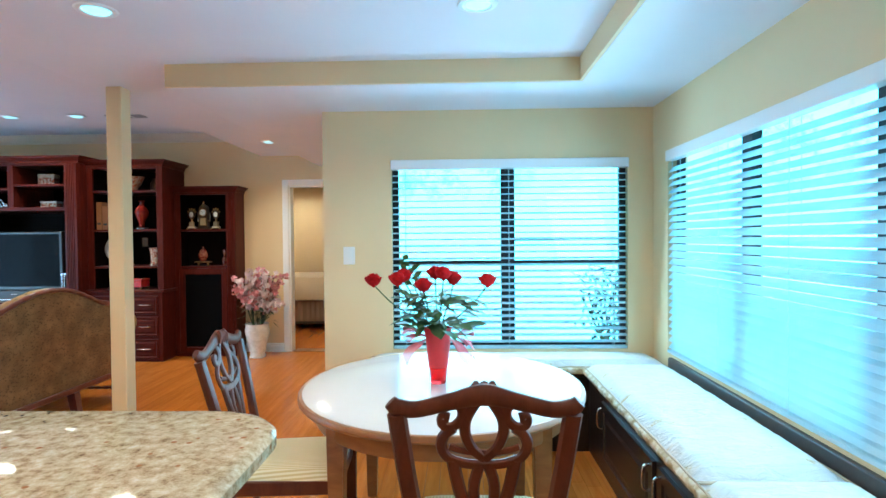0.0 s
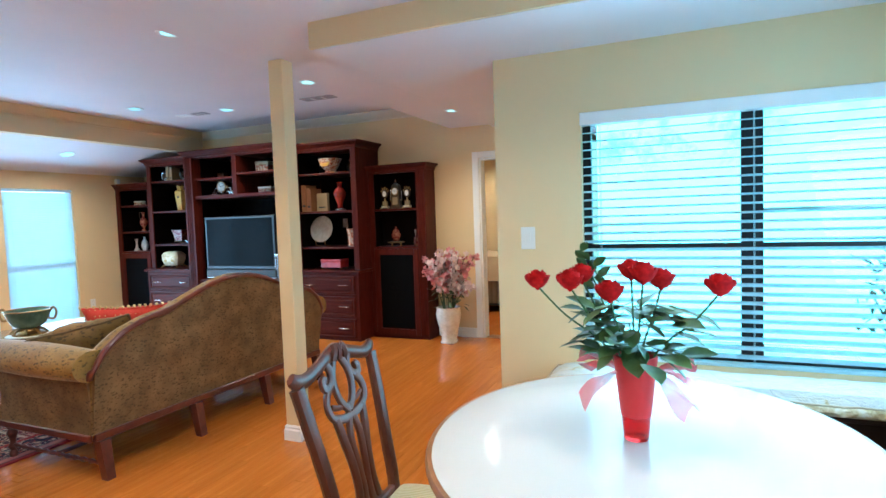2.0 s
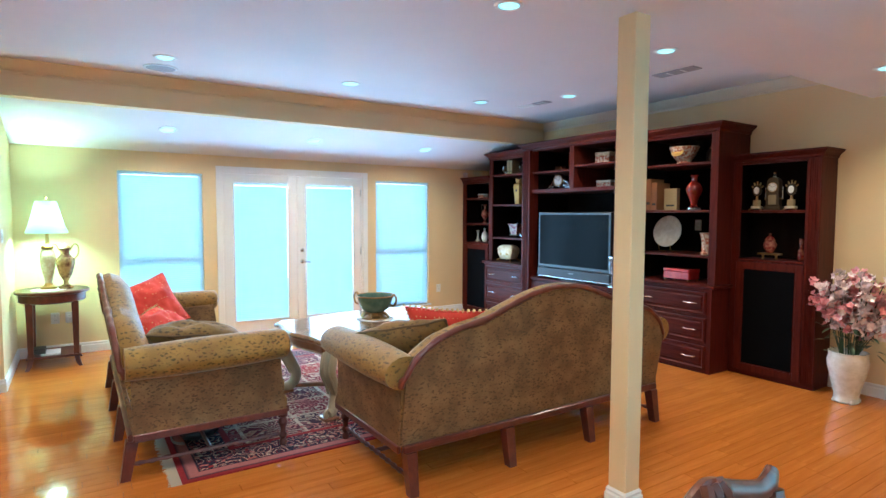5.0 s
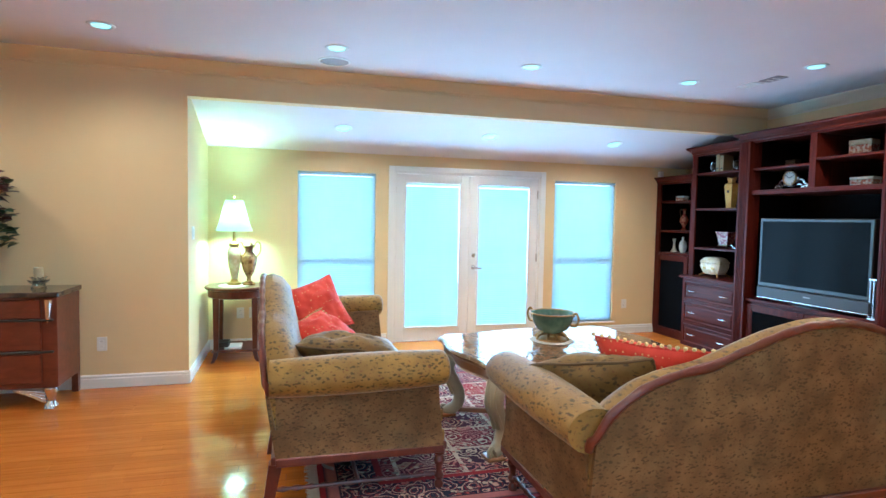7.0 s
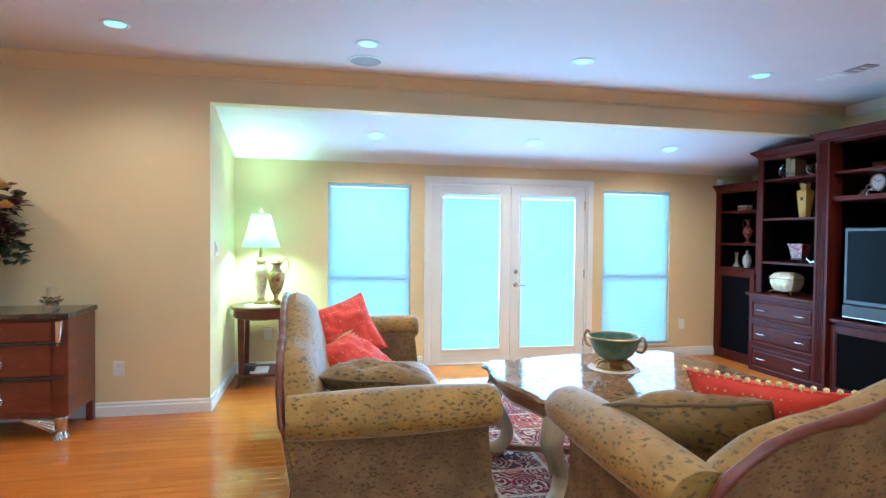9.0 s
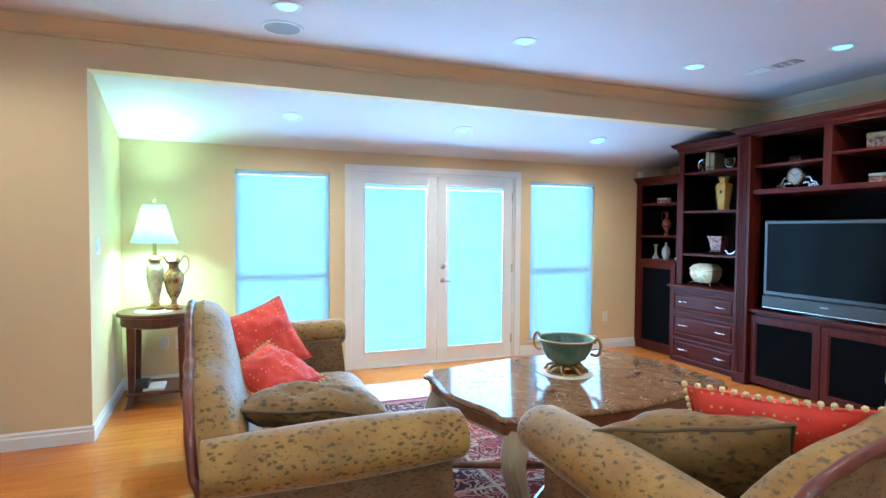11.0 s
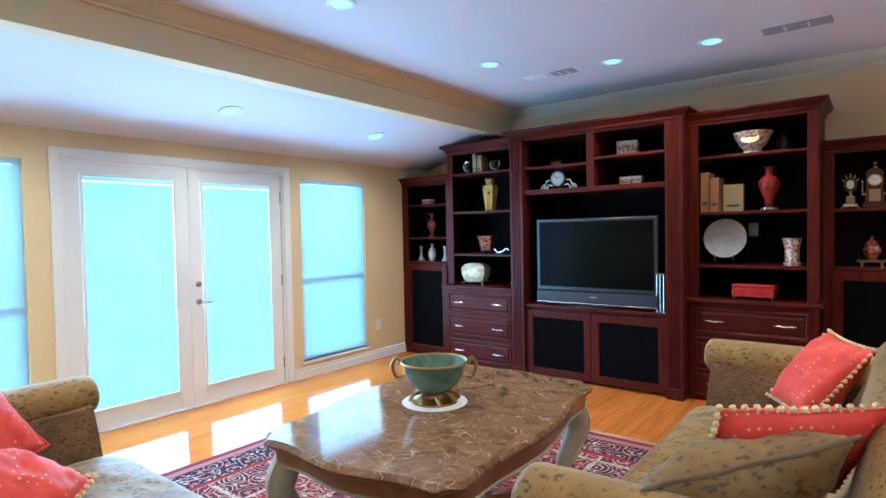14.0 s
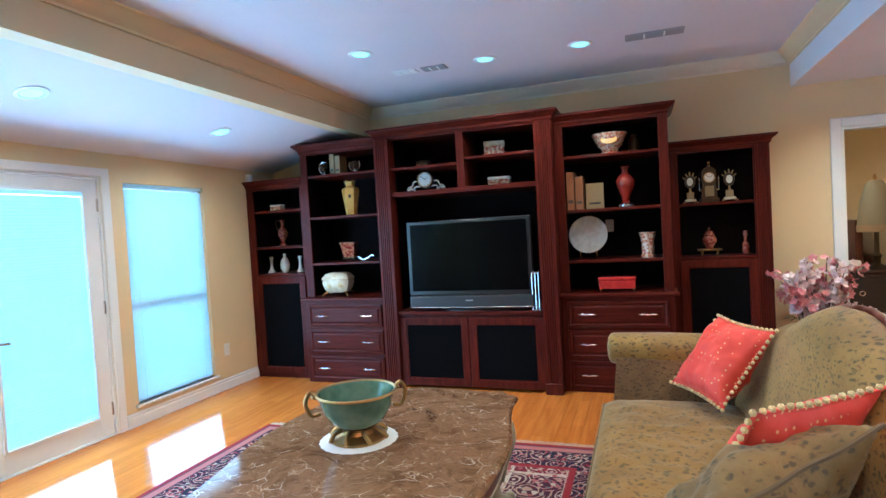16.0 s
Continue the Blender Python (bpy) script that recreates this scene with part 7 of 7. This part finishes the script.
fu = thing("flower_urn", pose(-6.25, -0.37, 0.8856), "cream pedestal urn of dark foliage and yellow roses", "vase")
part("urn", lathe(B(), [(0.09, 0), (0.092, 0.02), (0.05, 0.04), (0.03, 0.07), (0.03, 0.10), (0.05, 0.13), (0.085, 0.22), (0.10, 0.34), (0.105, 0.42), (0.12, 0.435), (0.105, 0.435), (0.004, 0.40)], seg=28), CREAM, fu, "", True)
YROSE = leaf_mat("yellow_petal", (0.68, 0.30, 0.07), (0.74, 0.46, 0.15))
PLUM = leaf_mat("plum_foliage", (0.06, 0.014, 0.012), (0.13, 0.03, 0.026))
rr = random.Random(8)
for k in range(400):
    a, r, z = rr.uniform(0, 6.283), 0.23 * math.sqrt(rr.random()), rr.uniform(0.44, 0.96)
    c = Vector((r * math.cos(a), r * math.sin(a), z - r * 0.6))
    d = Vector((math.cos(a), math.sin(a), rr.uniform(-0.4, 0.9))) * rr.uniform(0.05, 0.09)
    bm = B()
    leaf(bm, c, c + d, 0.036, (rr.uniform(-0.5, 0.5), rr.uniform(-0.5, 0.5), 1))
    part("leaf", bm, DARKLEAF if z < 0.60 or k % 5 == 0 else PLUM, fu)
for k in range(9):
    a = 2 * math.pi * k / 9
    part("stem", sweep(B(), curve_pts([(0.02 * math.cos(a), 0.02 * math.sin(a), 0.40), (0.08 * math.cos(a), 0.08 * math.sin(a), 0.62), (0.15 * math.cos(a), 0.15 * math.sin(a), 0.78)], 4), 0.004, 5), DARKLEAF, fu)
for c, r in ((Vector((0.12, 0.17, 0.88)), 0.075), (Vector((0.14, 0.22, 0.74)), 0.062), (Vector((0.15, -0.12, 0.82)), 0.065), (Vector((0.0, 0.02, 0.98)), 0.06), (Vector((0.18, 0.02, 0.68)), 0.06), (Vector((0.10, -0.20, 0.58)), 0.045)):
    bm = B()
    for ring in range(4):
        for k in range(5):
            a0 = 2 * math.pi * (k + 0.3 * ring) / 5
            rad = r * (0.25 + 0.25 * ring)
            rows = [[bm.verts.new(c + Vector((rad * (0.4 + 0.7 * f) * math.cos(a0 + s), rad * (0.4 + 0.7 * f) * math.sin(a0 + s), r * (0.9 - 0.2 * ring) * f - 0.3 * r))) for s in (-0.8, 0, 0.8)] for f in (0, 0.5, 1)]
            for p, q in zip(rows, rows[1:]):
                for j in range(2):
                    bm.faces.new((p[j], p[j + 1], q[j + 1], q[j]))
    part("rose_bloom", bm, YROSE, fu, "yellow rose bloom", True)

# dark bag pushed under the sofa
bag = thing("bag", pose(-4.62, 2.30, 0.0115, 0, 0, 12), "soft black bag lying on the rug under the sofa", "bag")
bm = bmesh.new()
bmesh.ops.create_icosphere(bm, subdivisions=4, radius=1.0)
for q in bm.verts:
    k = 1 + 0.22 * noise.noise(q.co * 1.7) + 0.08 * noise.noise(q.co * 5.0)
    q.co = Vector((q.co.x * 0.19 * k, q.co.y * 0.13 * k, max(0.0, 0.062 + q.co.z * 0.075 * k)))
part("body", bm, painted("black_nylon", (0.012, 0.012, 0.014), 0.5, 0.3), bag, "", True)
part("strap", sweep(B(), curve_pts([(-0.12, -0.09, 0.11), (-0.05, -0.15, 0.07), (0.04, -0.17, 0.012), (0.13, -0.13, 0.012)], 5), 0.010, 8, 0.4), GREYPLASTIC, bag, "grey webbing strap", True)

# shrub and rail fence outside the nook window
sh = thing("shrub", pose(1.42, 5.55, -0.14), "dark leafy garden shrub outside the nook window", "shrub")
rr = random.Random(31)
for k in range(7):
    a = 2 * math.pi * k / 7
    limb = part("limb", sweep(B(), curve_pts([(0.02 * math.cos(a), 0.02 * math.sin(a), 0), (0.12 * math.cos(a), 0.10 * math.sin(a), 0.55), (0.30 * math.cos(a), 0.22 * math.sin(a), 0.95 + 0.07 * (k % 3))], 5), [0.016 - 0.001 * i for i in range(11)], 6), STEM, sh, "", True)
    bm = B()
    for q in range(70):
        f = rr.uniform(0.3, 1.0)
        c = Vector((0.32 * f * math.cos(a) + rr.gauss(0, 0.08), 0.24 * f * math.sin(a) + rr.gauss(0, 0.07), 0.35 + 0.85 * f + rr.gauss(0, 0.09)))
        d = Vector((rr.uniform(-1, 1), rr.uniform(-1, 1), rr.uniform(-0.6, 0.8))).normalized() * rr.uniform(0.06, 0.10)
        leaf(bm, c, c + d, 0.020, (rr.uniform(-0.5, 0.5), rr.uniform(-0.5, 0.5), 1))
    part("foliage", bm, DARKLEAF, limb, "cluster of narrow dark leaves")
fence = thing("rail_fence", pose(0, 6.6, -0.14), "weathered grey garden rail fence beyond the window", "fence")
WEATHERED = wood("weathered_wood", (0.30, 0.34, 0.36), (0.46, 0.50, 0.52), (3, 20, 20), 0.8, 0.2)
part("rail", boxed(0.52, -0.02, 1.535, 3.2, 0.02, 1.575, 0.004), WEATHERED, fence)
for x in (0.52, 3.2):
    part("post", boxed(x - 0.035, -0.035, 0, x + 0.035, 0.035, 1.60, 0.004), WEATHERED, fence)

# ---- wall plates, vents and ceiling fittings ----
def plate(m, w, h, toggles, label, outlet=False, group="wall plates"):
    p = thing("outlet" if outlet else "light_switch", m, label, "outlet" if outlet else "switch", group)
    part("cover_plate", boxed(-w / 2, -0.006, -h / 2, w / 2, -0.0005, h / 2, 0.003), PLASTIC, p)
    for k in range(toggles):
        x = (k - (toggles - 1) / 2) * 0.046
        if outlet:
            for z in (-0.021, 0.021):
                part("socket", boxed(x - 0.016, -0.008, z - 0.014, x + 0.016, -0.0062, z + 0.014, 0.003), PLASTIC, p)
                for dx in (-0.006, 0.006):
                    part("slot", boxed(x + dx - 0.001, -0.0086, z - 0.004, x + dx + 0.001, -0.0081, z + 0.006), INK, p)
        else:
            part("rocker", boxed(x - 0.016, -0.010, -0.033, x + 0.016, -0.0062, 0.033, 0.003), PLASTIC, p)


plate(pose(-0.863, 4.21, 1.315), 0.085, 0.13, 1, "white rocker light switch on the beige wall")
plate(pose(-6.778, YA, 1.315, 0, 0, 180), 0.12, 0.12, 2, "white double light switch on the alcove wall")
plate(pose(XS, 0.425, 0.375, 0, 0, 90), 0.078, 0.12, 1, "white wall outlet above the skirting", True, "wall outlets")
plate(pose(XW, 1.43, 0.40, 0, 0, 90), 0.078, 0.12, 1, "white wall outlet behind the side table", True, "wall outlets")
plate(pose(XW, 1.56, 0.40, 0, 0, 90), 0.078, 0.12, 1, "white wall outlet behind the side table", True, "wall outlets")
plate(pose(XW, 6.285, 0.395, 0, 0, 90), 0.078, 0.12, 1, "white wall outlet by the window", True, "wall outlets")
plate(pose(-4.095, YN - 0.0235, 1.417), 0.075, 0.115, 1, "ivory wall outlet inside the cabinet back", True, "wall outlets")

sn2 = thing("motion_sensor_housing", pose(-7.755, 6.76, 2.0908), "small white alarm sensor on top of the cabinet", "sensor")
part("body", boxed(-0.03, -0.03, 0, 0.03, 0.03, 0.085, 0.014, 3), PLASTIC, sn2)


def vent(x0, y0, x1, y1, n, label, material=GREYPLASTIC):
    v = thing("ceiling_vent", pose((x0 + x1) / 2, (y0 + y1) / 2, MAIN), label, "vent", "ceiling vents")
    w, d = (x1 - x0) / 2, (y1 - y0) / 2
    bm = B()
    for q in ((-w, -d, w, -d + 0.02), (-w, d - 0.02, w, d), (-w, -d + 0.02, -w + 0.02, d - 0.02), (w - 0.02, -d + 0.02, w, d - 0.02)):
        box(bm, q[0], q[1], -0.008, q[2], q[3], -0.0005)
    part("frame", bm, material, v)
    part("backing", boxed(-w + 0.02, -d + 0.02, -0.002, w - 0.02, d - 0.02, -0.0008), INK, v)
    for k in range(n):
        y = -d + 0.03 + (2 * d - 0.06) * k / (n - 1)
        part("slat", loft(B(), [[(x, y - 0.006, -0.003), (x, y + 0.004, -0.009), (x, y + 0.006, -0.008), (x, y - 0.004, -0.002)] for x in (-w + 0.02, w - 0.02)]), material, v)
    for k in (-1, 1):
        part("bar", boxed(k * w * 0.34 - 0.006, -d + 0.02, -0.010, k * w * 0.34 + 0.006, d - 0.02, -0.004), PLASTIC, v)


vent(-3.87, 6.08, -3.47, 6.22, 6, "grey three-panel ceiling air vent")
vent(-5.45, 6.05, -5.25, 6.17, 5, "small grey ceiling air vent")
vent(-5.70, 6.04, -5.50, 6.16, 5, "small pale ceiling air vent", TRIM)
sp = thing("ceiling_speaker", pose(-6.09, 2.31, MAIN), "round grey in-ceiling loudspeaker grille", "loudspeaker")
part("grille", lathe(B(), [(0.118, -0.001), (0.118, -0.006), (0.08, -0.010), (0.003, -0.011)], seg=36), GREYPLASTIC, sp, "", True)
part("rim", lathe(B(), [(0.119, -0.001), (0.119, -0.008), (0.135, -0.006), (0.138, -0.0005)], seg=36), TRIM, sp, "", True)

# ---- bedroom ----
BEDCLOTH = painted("tan_comforter", (0.50, 0.40, 0.26), 0.85, 0.4)
SKIRTCLOTH = painted("brown_bed_skirt", (0.22, 0.16, 0.12), 0.9, 0.2)
LINEN = painted("white_linen", (0.74, 0.73, 0.68), 0.85, 0.2)
bd = thing("bed", pose(-2.75, 9.65, 0), "made bed with a tan comforter, white pillows and brown skirt", "bed")
part("bed_base", boxed(-1.0, -0.74, 0.10, 1.05, 0.74, 0.42), INK, bd)
for x, y in ((-0.92, -0.66), (0.95, -0.66), (-0.92, 0.66), (0.95, 0.66)):
    part("foot", lathe(B(), [(0.03, 0), (0.035, 0.1)], x, y, 0, 12), INK, bd)
bm = B()
n = 80
pts = [(-1.02 + 2.09 * k / n, -0.755 - 0.010 * math.sin(k * 1.9)) for k in range(n + 1)]
slab(bm, pts + [(1.07, -0.742), (-1.02, -0.742)], 0.14, 0.47)
part("bed_skirt", bm, SKIRTCLOTH, bd, "pleated brown bed skirt")
part("mattress", boxed(-1.0, -0.75, 0.43, 1.05, 0.75, 0.78, 0.06, 3), LINEN, bd)
rings = []
for k in range(31):
    x = -1.05 + 1.95 * k / 30
    w = 0.79 + 0.012 * noise.noise((k * 0.7, 0, 0))
    z = 0.83 + 0.02 * noise.noise((k * 0.5, 3, 0))
    rings.append([(x, -w, 0.48 + 0.015 * noise.noise((k * 0.9, 5, 0))), (x, -w + 0.01, 0.70), (x, -w + 0.10, z), (x, 0, z + 0.03), (x, w - 0.10, z), (x, w, 0.70), (x, w, 0.48), (x, w - 0.03, 0.5), (x, 0, 0.785), (x, -w + 0.03, 0.5)])
part("comforter", loft(B(), rings), BEDCLOTH, bd, "quilted tan comforter", True)
part("headboard", boxed(1.08, -0.80, 0.0, 1.15, 0.80, 1.32, 0.02, 2), MAHOG, bd, "dark red wood headboard")
for y in (-0.38, 0.38):
    bm = B()
    loft(bm, [[(0.72 + w * math.cos(a), y + 0.32 * math.sin(a) * 1.0, z) for a in [2 * math.pi * i / 20 for i in range(20)]] for w, z in ((0.12, 0.862), (0.19, 0.90), (0.20, 0.95), (0.14, 1.0), (0.04, 1.02))])
    part("pillow", bm, LINEN, bd, "white pillow", True)
ns = thing("nightstand", pose(-1.69, 8.50, 0), "dark wood nightstand with ring handles", "nightstand")
part("body", boxed(-0.25, -0.22, 0.04, 0.26, 0.22, 0.80, 0.006), DARKBENCH, ns)
part("top", boxed(-0.27, -0.24, 0.801, 0.28, 0.24, 0.83, 0.008), DARKBENCH, ns)
for z0, z1 in ((0.46, 0.76), (0.10, 0.42)):
    d = part("drawer", boxed(-0.21, -0.236, z0, 0.22, -0.221, z1, 0.005), DARKBENCH, ns)
    part("ring_pull", sweep(B(), [(-0.12 + 0.022 * math.sin(a), -0.247, (z0 + z1) / 2 + 0.022 * math.cos(a)) for a in [2 * math.pi * i / 16 for i in range(16)]], 0.005, 6, closed=True), CHROME, d)
for x in (-0.22, 0.23):
    part("plinth", boxed(x - 0.03, -0.2, 0, x + 0.03, 0.2, 0.04), DARKBENCH, ns)
bl = thing("bedside_lamp", pose(-1.60, 8.50, 0.8306), "tall bedside lamp with an olive bell shade and tassels", "lamp")
part("base", lathe(B(), [(0.09, 0), (0.09, 0.02), (0.03, 0.05), (0.03, 0.10), (0.045, 0.13), (0.022, 0.16), (0.02, 0.50)], seg=20), BRONZE, bl, "", True)
part("shade", lathe(B(), [(0.16, 0.42), (0.155, 0.52), (0.13, 0.68), (0.085, 0.84), (0.06, 0.88)], seg=12), painted("olive_silk", (0.22, 0.19, 0.11), 0.7), bl, "olive silk bell shade", True)
part("tassel_band", lathe(B(), [(0.155, 0.37), (0.16, 0.375), (0.163, 0.44), (0.157, 0.44)], seg=24), painted("bronze_fringe", (0.30, 0.20, 0.10), 0.8), bl)
part("finial", lathe(B(), [(0.006, 0.88), (0.018, 0.91), (0.004, 0.95)], seg=12), BRASS, bl)
tb = thing("tissue_box", pose(-1.86, 8.44, 0.8306), "white tissue box on the nightstand", "box")
part("body", boxed(-0.09, -0.06, 0, 0.09, 0.06, 0.09, 0.005), LINEN, tb)
# downlights out of sight above the doorway, added to brighten the bedroom
for x, y in ((-3.3, 8.4), (-2.2, 8.0), (-3.0, 10.0)):
    downlight(x, y, 2.5)
structure("door_threshold", boxed(-2.2, YN - 0.02, 0.0005, -1.45, YN + T + 0.02, 0.008, 0.003), HONEY, "low wooden threshold of the bedroom doorway", "trim")


# ---- wooden floor, plank by plank ----
structure("floor_base", boxed(-7.92, -2.73, -0.16, 1.46, 10.73, -0.004), JOINT, "dark joints of the wooden floor", "floor")
floor = tagged(new("floor"), "glossy orange-brown hardwood plank floor", "floor", kind="structure")
PW = 0.085
X0, X1, Y0, Y1 = -7.92, 1.46, -2.73, 10.65
GAP = 0.0011
plank_meshes = {}
field = []
count = 0
rng = random.Random(5)


def plank_points(x0, x1, y0, y1):
    lo = [(x0, y0, -0.004), (x1, y0, -0.004), (x1, y1, -0.004), (x0, y1, -0.004)]
    e = 0.0008
    return lo + [(x0 + e, y0 + e, 0), (x1 - e, y0 + e, 0), (x1 - e, y1 - e, 0), (x0 + e, y1 - e, 0)]


QUADS = [(4, 5, 6, 7), (0, 1, 5, 4), (1, 2, 6, 5), (2, 3, 7, 6), (3, 0, 4, 7)]
x = X0
while x < X1:
    y = Y0 + rng.uniform(-0.9, 0)
    while y < Y1:
        L = rng.choice((0.6, 0.8, 1.0, 1.2, 1.5))
        y0, y1 = max(y, Y0), min(y + L, Y1)
        if y1 - y0 > 0.03:
            if -3.2 < x < -0.9 and y0 > 1.0 and y1 < 7.2 and count < 300:
                key = round(y1 - y0, 2)
                if key not in plank_meshes:
                    me = bpy.data.meshes.new("plank")
                    me.from_pydata(plank_points(0, PW - GAP, 0, key - GAP), [], QUADS)
                    me.materials.append(FLOOR)
                    plank_meshes[key] = me
                ob = new("plank", plank_meshes[key])
                ob.parent = floor
                ob.location = (x, y0, 0)
                count += 1
            else:
                field.append((x, min(x + PW, X1) - GAP, y0, y1 - GAP))
        y += L
    x += PW
me = bpy.data.meshes.new("plank_field")
me.from_pydata([p for q in field for p in plank_points(*q)], [], [tuple(8 * k + i for i in f) for k in range(len(field)) for f in QUADS])
me.materials.append(FLOOR)
rest = new("plank_field", me)
rest.parent = floor
tagged(rest, kind="stuff")
